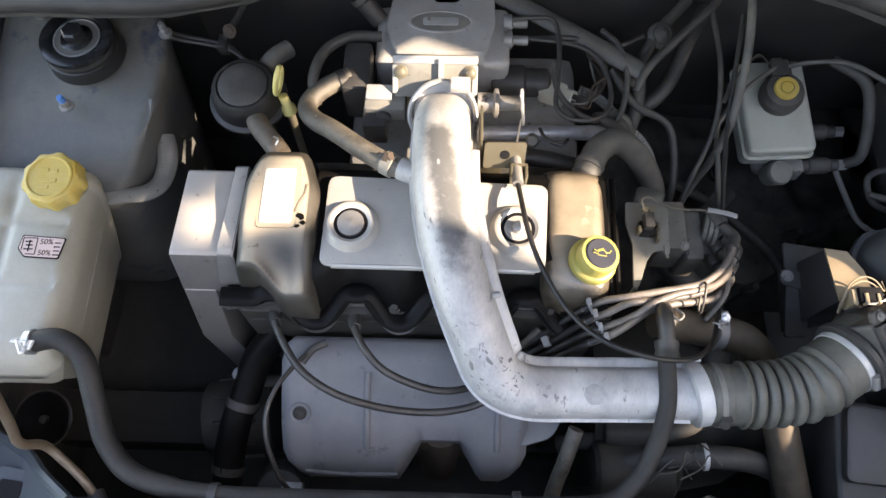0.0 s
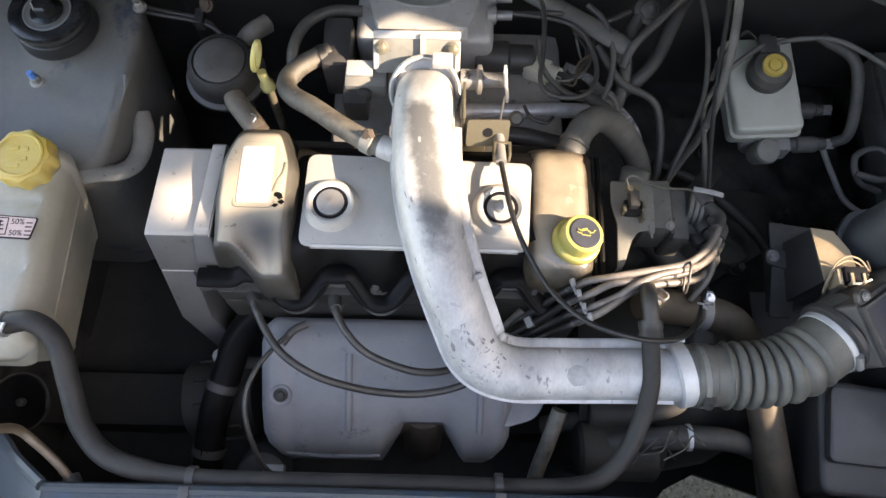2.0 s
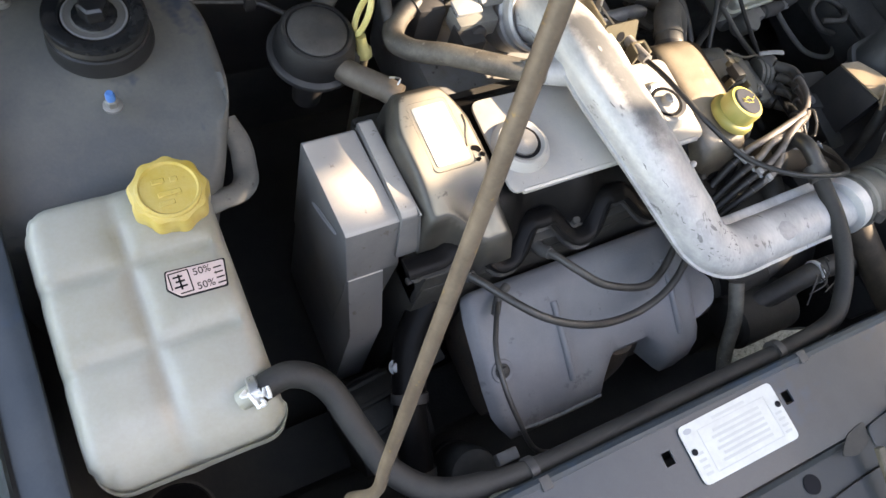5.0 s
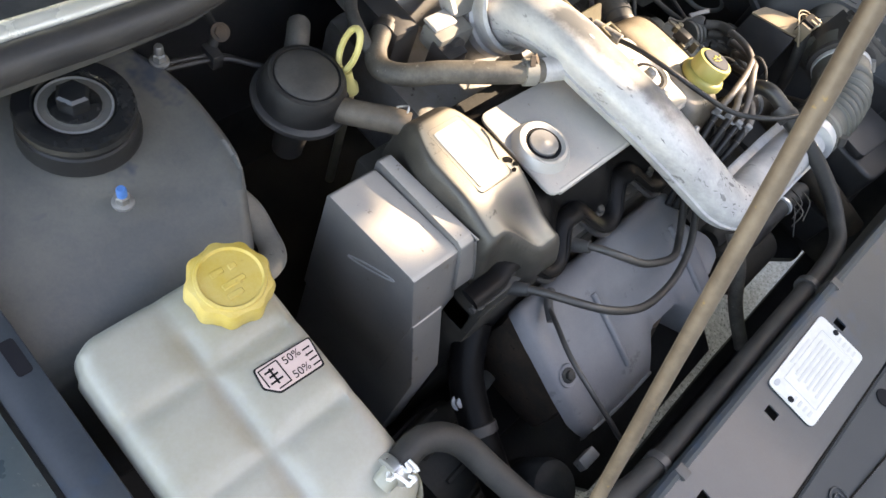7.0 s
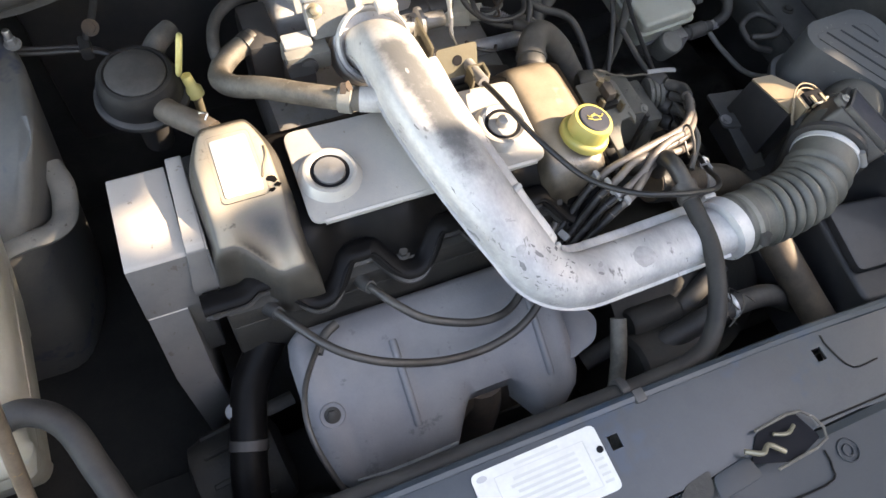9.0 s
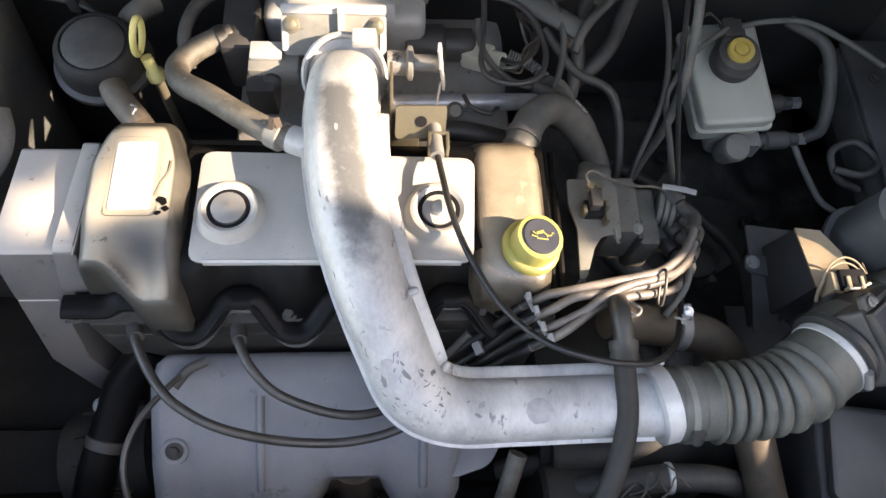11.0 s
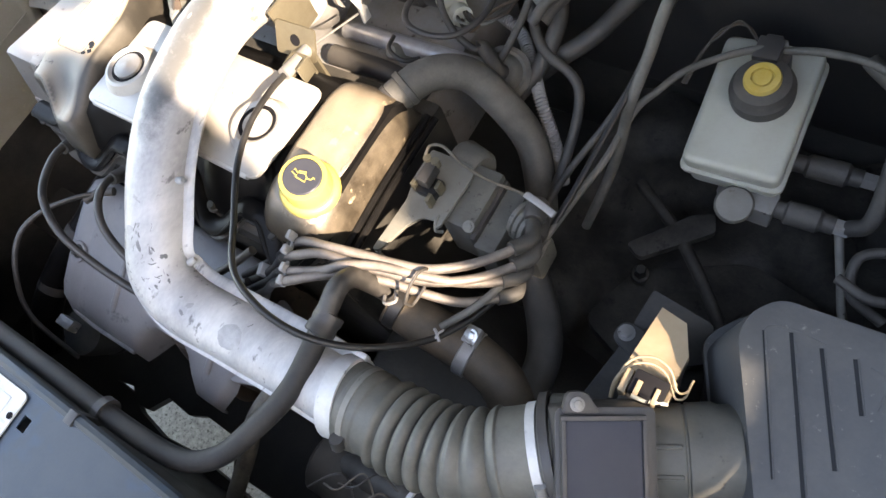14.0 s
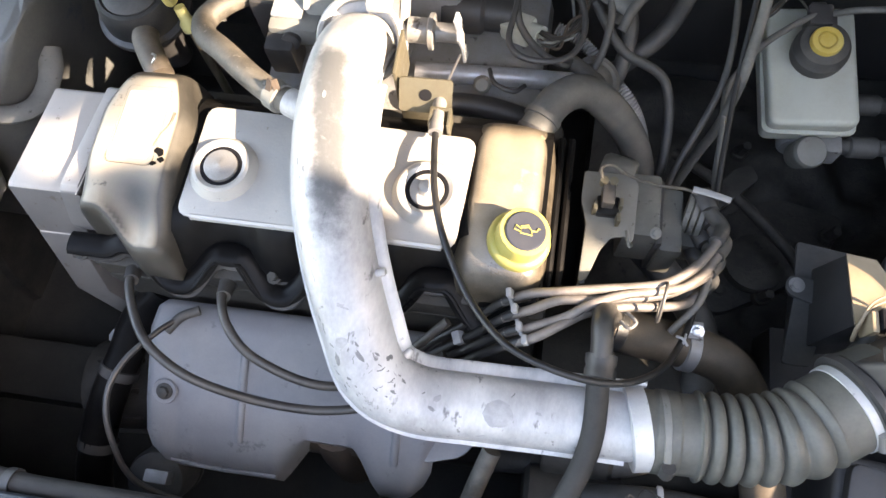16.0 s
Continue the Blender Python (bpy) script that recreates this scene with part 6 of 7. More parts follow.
# ---- coolant tank and stay ----
def coolant_tank():
    t = thing("coolant_expansion_tank", (-0.47, 0.26, 0.65), "milky yellowed plastic coolant expansion tank", "coolant tank")
    # top surface on a grid with moulded grooves between six pillows
    bm = bmesh.new()
    nu, nv = 40, 56
    def point(u, v):
        x = -0.545 + 0.146 * u
        y = 0.140 + 0.236 * v
        for cx, sx in ((-0.520, -1), (-0.419, 1)):
            for cy, sy in ((0.163, -1), (0.354, 1)):
                dx, dy = (x - cx) * sx, (y - cy) * sy
                if dx > 0 and dy > 0:
                    far = math.hypot(dx, dy)
                    k = max(dx / (0.025 if sx < 0 else 0.020), dy / 0.0225) / max(1e-6, far / 0.0225)
                    x, y = cx + sx * dx * k, cy + sy * dy * k
        z = 0.800
        ex = max(0.0, 0.10 - min(u, 1 - u)) / 0.10
        ey = max(0.0, 0.07 - min(v, 1 - v)) / 0.07
        e = min(1.0, math.hypot(ex, ey) if min(ex, ey) <= 0 else max(ex, ey))
        z -= 0.020 * (1 - math.sqrt(max(0.0, 1 - e * e)))
        z -= 0.030 * max(0.0, 0.22 - v) / 0.22 * max(0.0, 0.22 - v) / 0.22
        groove = 0.0
        gx = math.exp(-((x + 0.476) / 0.0065) ** 2) * (1 if y < 0.335 else 0.3)
        for yy in (0.304, 0.234):
            groove = max(groove, math.exp(-((y - yy) / 0.0065) ** 2) * (1 if x < -0.41 else 0.3))
        z -= 0.0042 * max(groove, gx)
        z -= 0.0022 * (1 - abs(math.sin((x + 0.476) / 0.070 * math.pi) * math.sin((y - 0.234) / 0.070 * math.pi)))
        return x, y, z
    rows = [[bm.verts.new(point(i / nu, j / nv)) for j in range(nv + 1)] for i in range(nu + 1)]
    for a, b in zip(rows, rows[1:]):
        for j in range(nv):
            bm.faces.new((a[j], b[j], b[j + 1], a[j + 1]))
    rim = [rows[0][j] for j in range(nv + 1)] + [rows[i][nv] for i in range(1, nu + 1)] + [rows[nu][j] for j in range(nv - 1, -1, -1)] + [rows[i][0] for i in range(nu - 1, 0, -1)]
    prev = rim
    for dz, out in ((-0.012, 0.000), (-0.05, -0.008), (-0.10, -0.020), (-0.15, -0.034)):
        ring = []
        for v in rim:
            c = Vector((-0.469, 0.254))
            d = Vector((v.co.x, v.co.y)) - c
            ring.append(bm.verts.new((v.co.x + d.x * out / 0.08, v.co.y + d.y * out / 0.12, 0.782 + dz)))
        for k in range(len(rim)):
            bm.faces.new((prev[k], prev[(k + 1) % len(rim)], ring[(k + 1) % len(rim)], ring[k]))
        prev = ring
    bm.faces.new(prev)
    body = part("tank_body", bm, TANK, t, angle=50)
    part("seam", tube([(-0.4085, 0.160, 0.73), (-0.4075, 0.25, 0.732), (-0.4075, 0.36, 0.735)], 0.0025, 8), TANK, body)
    part("neck", lathe([(0.028, 0), (0.028, 0.016), (0.025, 0.018)], Matrix.Translation((-0.430, 0.349, 0.790)), 30), TANK, body)
    m = turn_to((-0.430, 0.348, 0.796), (0.0, -0.06, 1))
    cap = part("cap", lathe([(0.0275, 0), (0.0305, 0.003), (0.0305, 0.018), (0.0285, 0.023), (0.0255, 0.024), (0.025, 0.026), (0.023, 0.0265), (0.0215, 0.0245)], m, 96,
                            lambda a, row: 1 + (0.05 if 0 < row < 4 else 0.0) * max(-0.6, math.cos(9 * a))), YELLOW, t, "dusty yellow fluted pressure cap")
    for k, (x, y, w) in enumerate(((-0.006, 0.008, 0.010), (0.006, 0.007, 0.006), (0.0, -0.004, 0.018), (-0.004, -0.012, 0.012))):
        part("embossing", box(x - w / 2, x + w / 2, y - 0.0022, y + 0.0022, 0.0240, 0.0256, 0.0005, 1, m), YELLOW, cap)
    lab = part("label", prism(rounded([(-0.4555, 0.271), (-0.447, 0.2617), (-0.410, 0.260), (-0.406, 0.284), (-0.453, 0.287)], 0.002), 0.8005, 0.8012), INK, t, "small pinkish coolant mixture label")
    part("label_face", prism(rounded([(-0.4542, 0.2715), (-0.4464, 0.2630), (-0.4112, 0.2615), (-0.4075, 0.283), (-0.4520, 0.2857)], 0.002), 0.8013, 0.8016), PINKLABEL, lab)
    for body_text, x, y, size in (("50%", -0.4330, 0.2765, 0.0085), ("50%", -0.4330, 0.2640, 0.0085), ("+", -0.418, 0.2715, 0.006)):
        cu = bpy.data.curves.new("text", "FONT")
        cu.body, cu.size, cu.extrude = body_text, size, 0.0001
        tmp = new("tmp", cu)
        bpy.context.view_layer.update()
        me = bpy.data.meshes.new_from_object(tmp.evaluated_get(bpy.context.evaluated_depsgraph_get()))
        bpy.data.objects.remove(tmp)
        bm = bmesh.new()
        bm.from_mesh(me)
        bmesh.ops.transform(bm, matrix=Matrix.Translation((x, y, 0.8018)), verts=bm.verts)
        part("print", bm, INK, lab)
    bars = [box(-0.4515, -0.4505, 0.2695, 0.2835, 0.8017, 0.8019), box(-0.4365, -0.4355, 0.2645, 0.2830, 0.8017, 0.8019), box(-0.4460, -0.4360, 0.2645, 0.2655, 0.8017, 0.8019), box(-0.4515, -0.4360, 0.2828, 0.2838, 0.8017, 0.8019),
            box(-0.449, -0.439, 0.270, 0.2715, 0.8017, 0.8019), box(-0.447, -0.440, 0.2745, 0.2760, 0.8017, 0.8019), box(-0.4485, -0.441, 0.2785, 0.2800, 0.8017, 0.8019), box(-0.4445, -0.443, 0.268, 0.281, 0.8017, 0.8019)]
    for k in range(4):
        bars.append(box(-0.417, -0.4105, 0.264 + 0.0045 * k, 0.2652 + 0.0045 * k, 0.8017, 0.8019))
    part("print", join(*bars), INK, lab, "dark pictogram bars")
    part("outlet", tube([(-0.430, 0.171, 0.792), (-0.42, 0.172, 0.797), (-0.41, 0.173, 0.799)], 0.0085, 12), TANK, body)
    part("mount_strap", tube([(-0.412, 0.362, 0.735), (-0.388, 0.368, 0.735), (-0.368, 0.373, 0.730), (-0.356, 0.386, 0.724), (-0.351, 0.405, 0.722), (-0.349, 0.428, 0.728), (-0.355, 0.450, 0.735)], 0.012, 12, flat=0.6, up=(0.2, 0.3, 1)), GREYPL, t, "grey mounting strap")
    c = thing("spring_hose_clip", (-0.418, 0.172, 0.80), "bright twisted steel spring hose clip", "clip")
    part("band", lathe([(0.0115, -0.004), (0.013, -0.003), (0.013, 0.003), (0.0115, 0.004)], turn_to((-0.418, 0.172, 0.798), (1, 0.05, 0.1)), 20), STEEL, c)
    rnd = random.Random(3)
    for k in range(5):
        p = Vector((-0.418 + rnd.uniform(-0.008, 0.008), 0.168 + rnd.uniform(-0.010, 0.008), 0.808))
        part("tang", tube([p, p + Vector((rnd.uniform(-0.008, 0.008), rnd.uniform(-0.008, 0.008), 0.005)), p + Vector((rnd.uniform(-0.01, 0.01), rnd.uniform(-0.012, 0.006), 0.002))], 0.0016, 6, 3), BRIGHT, c)


coolant_tank()


def stay():
    low, up = Vector((-0.393, 0.030, 0.75)), Vector((0.19, 0.324, 0.927))
    s = thing("bonnet_stay", (-0.34, 0.025, 0.775), "thin brown bonnet stay rod, propped up", "stay rod")
    pts = [(-0.345, 0.030, 0.752), (-0.354, 0.044, 0.765), (-0.369, 0.060, 0.780), (-0.381, 0.072, 0.800)]
    straight = [low + up * k for k in (0.115, 0.16, 0.3, 0.5, 0.655)]
    part("rod", tube([*pts, *straight], 0.0044, 12, 6), ROD, s)
    part("pivot", lathe([(0.008, -0.006), (0.008, 0.006)], turn_to((-0.343, 0.028, 0.750), (0.5, -0.8, 0)), 14), BLACK, s)


stay()


# ---- clutter round the engine ----
def radiator():
    r = thing("radiator", (0.05, -0.055, 0.3), "dark finned radiator behind the front panel", "radiator")
    part("core", box(-0.28, 0.36, -0.085, -0.055, 0.30, 0.70), BLACK, r)
    part("top_tank", box(-0.28, 0.36, -0.09, -0.05, 0.70, 0.74, 0.008), BLACK, r)


def clutter():
    hose("shield_sensor_cable", [(-0.155, 0.198, 0.693), (-0.170, 0.178, 0.704), (-0.189, 0.146, 0.712), (-0.196, 0.113, 0.710), (-0.190, 0.078, 0.690), (-0.172, 0.045, 0.655), (-0.12, 0.030, 0.61)], 0.0028, LEAD, "thin dark sensor cable over the shield edge")
    solo("cable_sleeve", tube([(-0.140, 0.206, 0.693), (-0.155, 0.197, 0.695), (-0.166, 0.182, 0.694)], 0.0048, 10), RUBBER, "short rubber sleeve on the sensor cable", "cable sleeve")
    # pipes along the bulkhead on the tower side
    for k in (0, 1):
        hose("bulkhead_cable", [(-0.470, 0.612 - 0.007 * k, 0.800), (-0.415, 0.594 - 0.007 * k, 0.786), (-0.360, 0.580 - 0.007 * k, 0.768), (-0.293, 0.572 - 0.005 * k, 0.757), (-0.268, 0.556, 0.752), (-0.245, 0.535, 0.745), (-0.235, 0.515, 0.72)], 0.0030, BLACK, "thin black cable along the bulkhead", "bulkhead cables")
    cc = thing("cable_clip", (-0.292, 0.571, 0.757), "dark plastic clip holding two cables on a rusty bolt", "clip")
    part("jaw", box(-0.298, -0.286, 0.561, 0.582, 0.748, 0.766, 0.003), BLACK, cc)
    part("strap", tube([(-0.290, 0.575, 0.764), (-0.286, 0.577, 0.772), (-0.281, 0.578, 0.777)], 0.005, 8, flat=0.4), BLACK, cc)
    part("clip_bolt", hexa((-0.280, 0.577, 0.777), (-0.2, -0.7, 0.7), 0.006, 0.004), RUST, cc, "rusty bolt")
    part("clip_stay", tube([(-0.281, 0.580, 0.775), (-0.272, 0.620, 0.770), (-0.265, 0.668, 0.765)], 0.004, 8), SHELL, cc)
    # dark bar and looms behind the engine
    solo("wiper_link", tube([(0.015, 0.668, 0.775), (0.12, 0.610, 0.768), (0.235, 0.545, 0.755)], 0.013, 12, flat=0.6), TOWERP, "dark painted wiper linkage bar", "bar")
    g = "wiring looms"
    looms = [([(0.225, 0.575, 0.735), (0.238, 0.545, 0.725), (0.232, 0.505, 0.70), (0.215, 0.47, 0.68)], 0.010), ([(0.30, 0.655, 0.76), (0.262, 0.61, 0.755), (0.240, 0.575, 0.745), (0.224, 0.54, 0.73)], 0.009),
             ([(0.330, 0.66, 0.74), (0.30, 0.60, 0.735), (0.275, 0.55, 0.72), (0.245, 0.525, 0.70), (0.22, 0.52, 0.67)], 0.011), ([(0.185, 0.60, 0.765), (0.205, 0.575, 0.765), (0.215, 0.535, 0.755), (0.21, 0.50, 0.735), (0.195, 0.48, 0.71)], 0.0045),
             ([(0.33, 0.64, 0.76), (0.335, 0.56, 0.75), (0.33, 0.49, 0.72), (0.30, 0.42, 0.67), (0.29, 0.38, 0.64)], 0.004), ([(0.20, 0.56, 0.74), (0.232, 0.52, 0.72), (0.28, 0.50, 0.70), (0.29, 0.44, 0.66), (0.28, 0.40, 0.62)], 0.006)]
    for pts, r in looms:
        hose("wiring_loom_cable", pts, r * 0.85, RUBBER, "dusty taped wiring loom behind the engine", g, 10)
    for pts in ([(0.335, 0.665, 0.79), (0.325, 0.630, 0.785), (0.285, 0.590, 0.775), (0.240, 0.545, 0.765), (0.226, 0.520, 0.75)],):
        hose("bulkhead_branch_cable", pts, 0.0052, RUBBER, "dusty branching cable from the bulkhead", "branching cables", 10)
    rnd = random.Random(5)
    for k in range(7):
        a, b = rnd.uniform(-0.008, 0.008), rnd.uniform(-0.008, 0.008)
        hose("thin_wire_cable", [(0.142 + a, 0.520 + b, 0.734), (0.162 + a, 0.508 + b, 0.738), (0.182 + b, 0.528 + a, 0.736), (0.187 + a, 0.560 + b, 0.734 + a), (0.177 + b, 0.590 + a, 0.730), (0.195 + a, 0.612 + b, 0.725)], 0.0016, (LEAD, RUST, LEAD, GREYPL, LEAD, RUST, LEAD)[k], "thin loose wire at the idle valve", "loose wires", 6, 6)
    hose("vacuum_line_cable", [(0.070, 0.600, 0.782), (0.105, 0.601, 0.785), (0.122, 0.594, 0.786), (0.127, 0.560, 0.786), (0.124, 0.510, 0.784), (0.121, 0.478, 0.780), (0.133, 0.462, 0.778), (0.160, 0.460, 0.776), (0.182, 0.475, 0.772), (0.19, 0.51, 0.768), (0.178, 0.552, 0.768), (0.15, 0.572, 0.770), (0.09, 0.577, 0.775)], 0.0030, BLACK, "thin black vacuum line looping past the plenum")
    hose("rear_line_cable", [(0.09, 0.578, 0.772), (0.15, 0.584, 0.768), (0.20, 0.578, 0.762), (0.24, 0.60, 0.755)], 0.0035, BLACK, "thin black line behind the plenum")
    hose("fuel_line_cable", [(0.105, 0.462, 0.752), (0.112, 0.445, 0.756), (0.130, 0.440, 0.752), (0.14, 0.452, 0.745)], 0.0022, BLACK, "thin black line under the fuel rail")
    p = thing("round_grommet", (0.265, 0.605, 0.76), "dusty round rubber grommet on the bulkhead", "grommet")
    part("disc", lathe([(0.017, -0.01), (0.017, 0.0), (0.012, 0.004), (0.011, 0.002), (0.005, 0.006), (0.003, 0.006)], turn_to((0.262, 0.600, 0.758), (0, -0.5, 1)), 24), RUBBER, p)
    # pieces low beside the gearbox
    hose("gearbox_vent_hose", [(0.150, 0.120, 0.66), (0.138, 0.085, 0.64), (0.128, 0.050, 0.60), (0.12, 0.0, 0.56)], 0.009, BROWNHOSE, "short brown hose beside the gearbox")
    hose("lower_pipe_hose", [(0.34, 0.155, 0.60), (0.28, 0.130, 0.58), (0.22, 0.125, 0.56), (0.15, 0.12, 0.52)], 0.012, RUBBER, "dark hose low behind the slam panel")
    sm = thing("starter_motor", (0.235, 0.085, 0.56), "small rusty starter motor beside the gearbox", "starter motor")
    part("casing", lathe([(0.03, -0.05), (0.036, -0.045), (0.036, 0.045), (0.03, 0.05), (0.015, 0.06)], turn_to((0.235, 0.085, 0.56), (1, 0, 0)), 24), GRIME, sm)
    part("solenoid", lathe([(0.016, -0.035), (0.019, -0.03), (0.019, 0.03), (0.012, 0.038)], turn_to((0.235, 0.13, 0.575), (1, 0, 0)), 20), GRIME, sm)
    solo("coil_spring_pulley", lathe([(0.055, -0.012), (0.06, -0.008), (0.05, 0.0), (0.06, 0.008), (0.055, 0.012), (0.02, 0.014)], turn_to((-0.30, 0.17, 0.42), (1, 0, 0)), 32), GRIME, "grimy belt pulley under the timing cover", "pulley")
    hn = thing("horn", (-0.510, 0.130, 0.56), "round black horn under the corner panel", "horn")
    m = turn_to((-0.510, 0.130, 0.56), (0, -0.2, 1))
    part("bell", lathe([(0.010, 0), (0.024, 0.004), (0.036, 0.012), (0.037, 0.018), (0.033, 0.020), (0.010, 0.012)], m, 32), ROCKER, hn)
    part("rim", sweep([m @ Vector((0.036 * math.cos(a), 0.036 * math.sin(a), 0.018)) for a in [2 * math.pi * k / 32 for k in range(33)]], 0.0015, 8), GRIME, hn)
    part("stud", lathe([(0.005, 0.010), (0.005, 0.020), (0.002, 0.021)], m, 12), GRIME, hn)


def front_low_parts():
    """Dark parts low in the bay, behind the slam panel and beside the meter."""
    p = thing("oil_filter", (-0.214, 0.065, 0.50), "dusty grey oil filter canister low behind the radiator", "oil filter")
    m = turn_to((-0.214, 0.068, 0.48), (0.1, -0.35, 1))
    part("canister", lathe([(0.030, 0.0), (0.033, 0.004), (0.033, 0.058), (0.030, 0.066), (0.020, 0.070), (0.006, 0.071)], m, 28), SHELL, p)
    part("rib_band", lathe([(0.0333, 0.010), (0.0345, 0.012), (0.0345, 0.016), (0.0333, 0.018)], m, 28), GRIME, p)
    a = thing("alternator", (-0.25, 0.16, 0.45), "grimy alternator with a finned housing under the timing cover", "alternator")
    m = turn_to((-0.275, 0.150, 0.50), (1, 0.1, 0.05))
    part("housing", lathe([(0.035, -0.05), (0.050, -0.045), (0.054, -0.03), (0.054, 0.03), (0.050, 0.045), (0.030, 0.052)], m, 28), GRIME, a)
    for k in range(10):
        q = 2 * math.pi * k / 10
        part("fin", box(0.052, 0.058, -0.003, 0.003, -0.028, 0.028, 0.001, 1, m @ Matrix.Rotation(q, 4, "Z")), GRIME, a)
    part("adjuster_bolt", hexa((-0.260, 0.184, 0.608), (-0.2, -0.4, 1), 0.006, 0.008), CAST, a, "bright adjuster bolt")
    part("adjuster_arm", tube([(-0.262, 0.187, 0.600), (-0.235, 0.180, 0.592), (-0.20, 0.185, 0.585)], 0.008, 10, flat=0.4), GRIME, a)
    e = thing("fuse_box", (0.50, 0.10, 0.60), "black moulded plastic box under the air flow meter", "box")
    part("box_body", prism(rounded([(0.438, 0.035), (0.560, 0.025), (0.565, 0.150), (0.455, 0.165)], 0.014), 0.56, 0.655, None, 0.006, 3), BLACK, e)
    part("box_lid", prism(rounded([(0.446, 0.070), (0.555, 0.060), (0.558, 0.142), (0.462, 0.155)], 0.010), 0.655, 0.668, None, 0.004, 2), BLACK, e)
    c = thing("lower_vent_hose", (0.33, 0.06, 0.60), "dark dusty hose curving low past the slam panel", "hose")
    part("hose_run", tube([(0.42, 0.085, 0.57), (0.365, 0.095, 0.61), (0.31, 0.098, 0.615), (0.26, 0.095, 0.60), (0.20, 0.09, 0.57)], 0.014, 14), RUBBER, c)
    part("hose_tie", lathe([(0.0142, -0.003), (0.016, -0.002), (0.016, 0.002), (0.0142, 0.003)], turn_to((0.31, 0.098, 0.615), (1, 0.0, 0.1)), 20), BRIGHT, c, "pale tie")
    w = thing("loose_bright_wires", (0.24, 0.05, 0.66), "pale loose wires tangled beside the overflow hose", "wires")
    rnd = random.Random(8)
    for k in range(4):
        x, y = 0.250 + 0.012 * k, 0.080 + rnd.uniform(-0.01, 0.012)
        part("wire", tube([(x - 0.02, y - 0.012, 0.655), (x, y + rnd.uniform(-0.01, 0.01), 0.668), (x + 0.012, y + 0.014, 0.664), (x + 0.03, y + rnd.uniform(-0.01, 0.02), 0.650)], 0.0010, 6, 5), BROWNHOSE if k % 2 else LEAD, w)


radiator()
clutter()
front_low_parts()


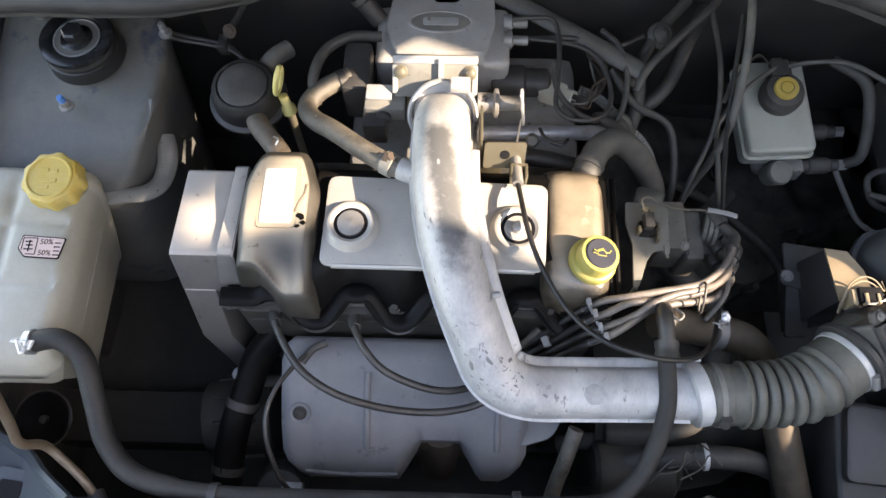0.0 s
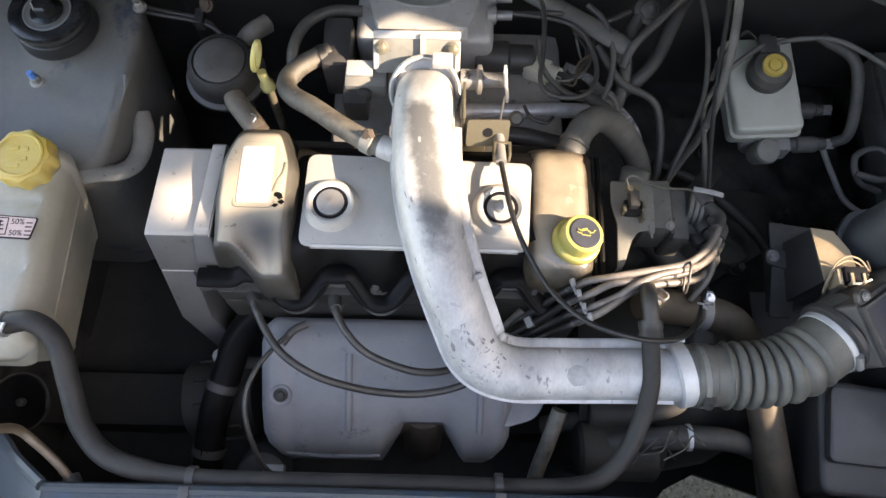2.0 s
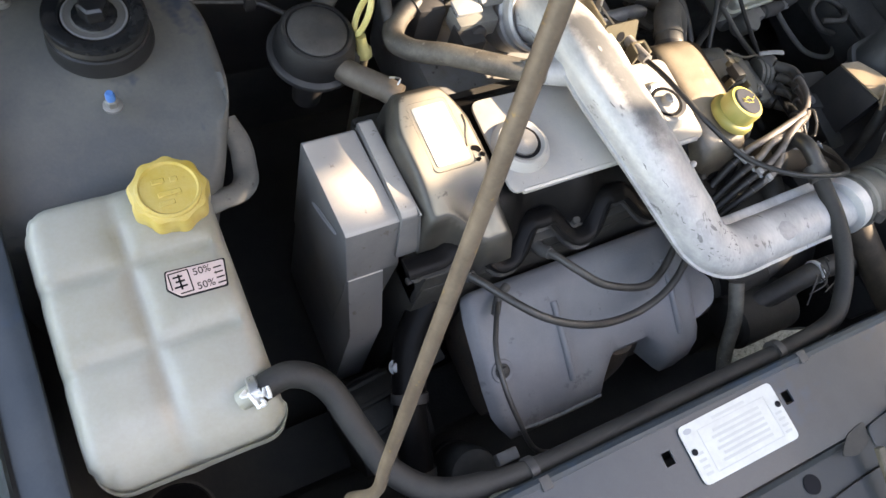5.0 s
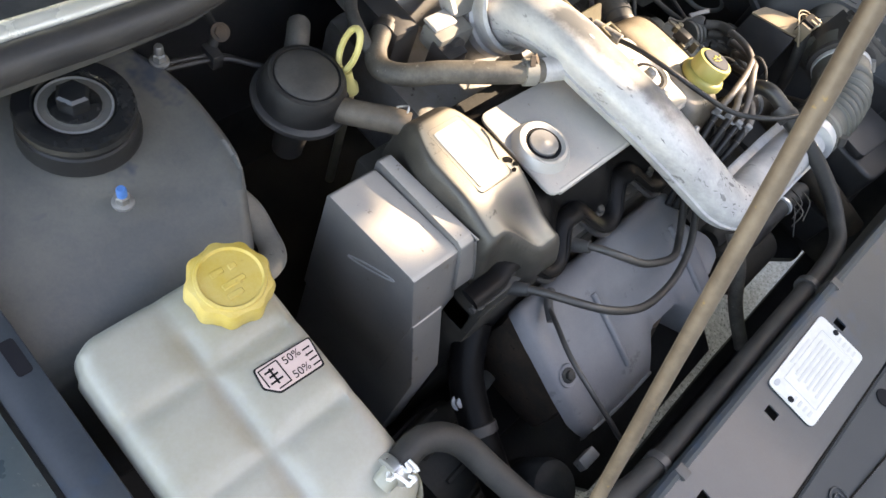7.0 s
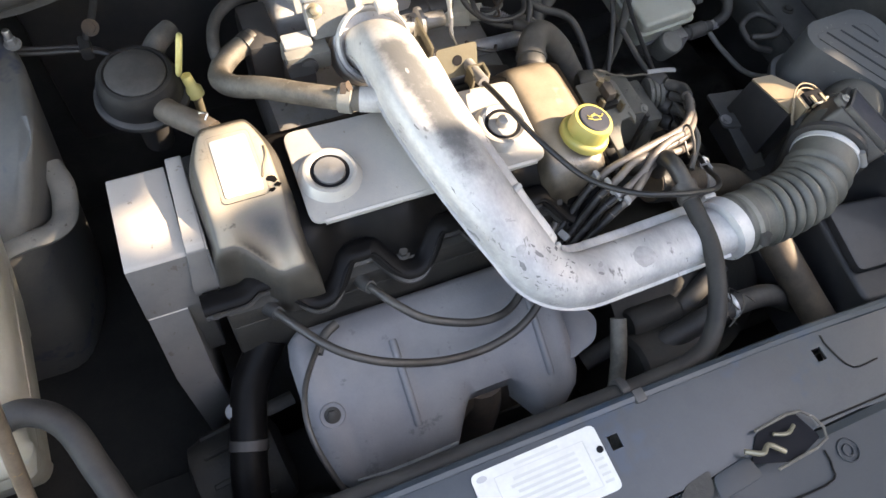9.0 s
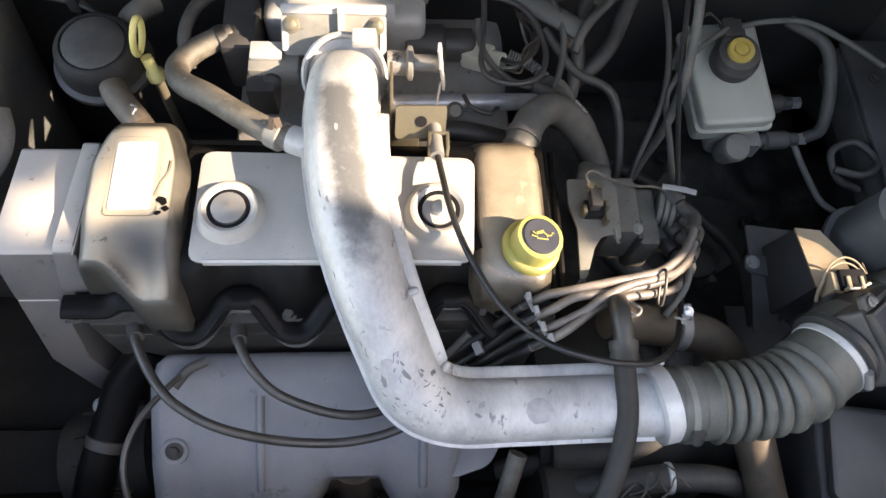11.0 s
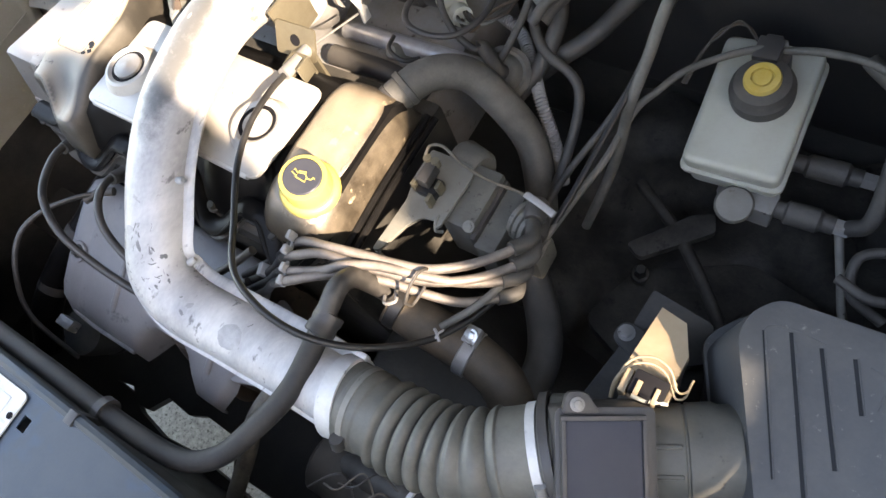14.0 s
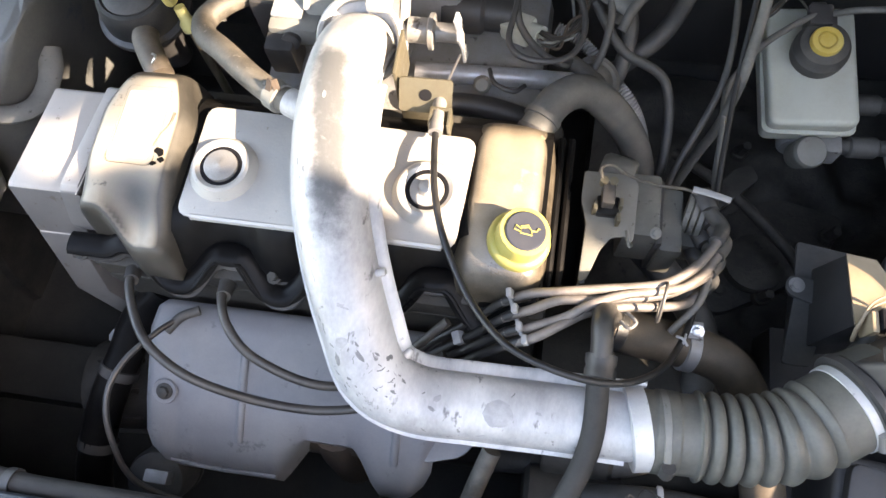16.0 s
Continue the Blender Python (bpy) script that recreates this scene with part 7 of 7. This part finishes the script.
def gearbox_casing():
    """Uneven oily casting low beside the engine."""
    bm = bmesh.new()
    rows = []
    for i in range(49):
        x = 0.235 + 0.44 * i / 48
        row = []
        for j in range(45):
            y = 0.25 + 0.44 * j / 44
            p = Vector((x * 9.0, y * 9.0, 0.3))
            z = 0.445 + 0.045 * noise.noise(p) + 0.020 * noise.noise(p * 2.3) + 0.005 * noise.noise(p * 5.5)
            row.append(bm.verts.new((x, y, z)))
        rows.append(row)
    for a, b in zip(rows, rows[1:]):
        for j in range(44):
            bm.faces.new((a[j], b[j], b[j + 1], a[j + 1]))
    edge = [e for e in bm.edges if e.is_boundary]
    made = bmesh.ops.extrude_edge_only(bm, edges=edge)["geom"]
    for v in made:
        if isinstance(v, bmesh.types.BMVert):
            v.co.z = 0.36
    g = thing("gearbox_casing", (0.46, 0.48, 0.42), "dim oily ribbed gearbox casing low in the bay", "gearbox")
    part("casing", bm, CASING, g, angle=50)
    for x, y, z in ((0.37, 0.43, 0.50), (0.45, 0.36, 0.49), (0.53, 0.45, 0.49), (0.42, 0.55, 0.50)):
        part("casing_bolt", hexa((x, y, z - 0.02), (0.1, -0.1, 1), 0.007, 0.03), CASING, g)
    part("selector_rod", tube([(0.33, 0.52, 0.52), (0.40, 0.47, 0.525), (0.47, 0.40, 0.52), (0.50, 0.35, 0.50)], 0.007, 10), CASING, g)
    part("release_arm", prism(rounded([(0.35, 0.44), (0.37, 0.43), (0.43, 0.49), (0.42, 0.51), (0.40, 0.50)], 0.006), 0.520, 0.532, None, 0.003), CASING, g)


gearbox_casing()


def right_side():
    m = thing("gearbox_mount", (0.40, 0.42, 0.40), "dark dusty gearbox mounting bracket", "mounting")
    part("arm", prism(rounded([(0.33, 0.36), (0.40, 0.33), (0.52, 0.40), (0.56, 0.48), (0.47, 0.50), (0.36, 0.44)], 0.02), 0.41, 0.47, None, 0.012), CASING, m)
    for x, y in ((0.40, 0.365), (0.49, 0.43)):
        part("mount_bolt", hexa((x, y, 0.47), (0, 0, 1), 0.007, 0.008), CASING, m)
    part("mount_rubber", lathe([(0.034, 0), (0.038, 0.006), (0.036, 0.018), (0.02, 0.024)], Matrix.Translation((0.44, 0.40, 0.47)), 24), CASING, m)
    h = "gear linkage hoses"
    hose("heater_hose", [(0.27, 0.36, 0.62), (0.31, 0.33, 0.60), (0.345, 0.28, 0.60), (0.35, 0.23, 0.59), (0.34, 0.18, 0.55)], 0.017, RUBBER, "dusty dark heater hose beside the coil", h)
    hose("brake_line_pipe_hose", [(0.53, 0.50, 0.62), (0.55, 0.46, 0.60), (0.57, 0.42, 0.59), (0.60, 0.40, 0.60), (0.61, 0.44, 0.63)], 0.004, GREYPL, "thin grey brake pipe on the inner wing", h)
    hose("coiled_brake_pipe_hose", [(0.545, 0.43, 0.66), (0.575, 0.42, 0.665), (0.60, 0.44, 0.66), (0.585, 0.47, 0.655), (0.555, 0.46, 0.65), (0.56, 0.43, 0.64), (0.59, 0.42, 0.63)], 0.0045, RUBBER, "coiled dark brake pipe on the inner wing", h)
    rail = thing("inner_wing_rail", (0.63, 0.46, 0.60), "dusty dark chassis rail on the inner wing", "rail")
    part("rail_beam", box(0.60, 0.665, 0.30, 0.62, 0.60, 0.652, 0.012), SHELL, rail)
    part("rail_cap", box(0.604, 0.665, 0.30, 0.62, 0.652, 0.660, 0.003), SHELL, rail)
    for y in (0.36, 0.46, 0.56):
        part("rail_bolt", hexa((0.632, y, 0.660), (0, 0, 1), 0.006, 0.005), GRIME, rail)


right_side()
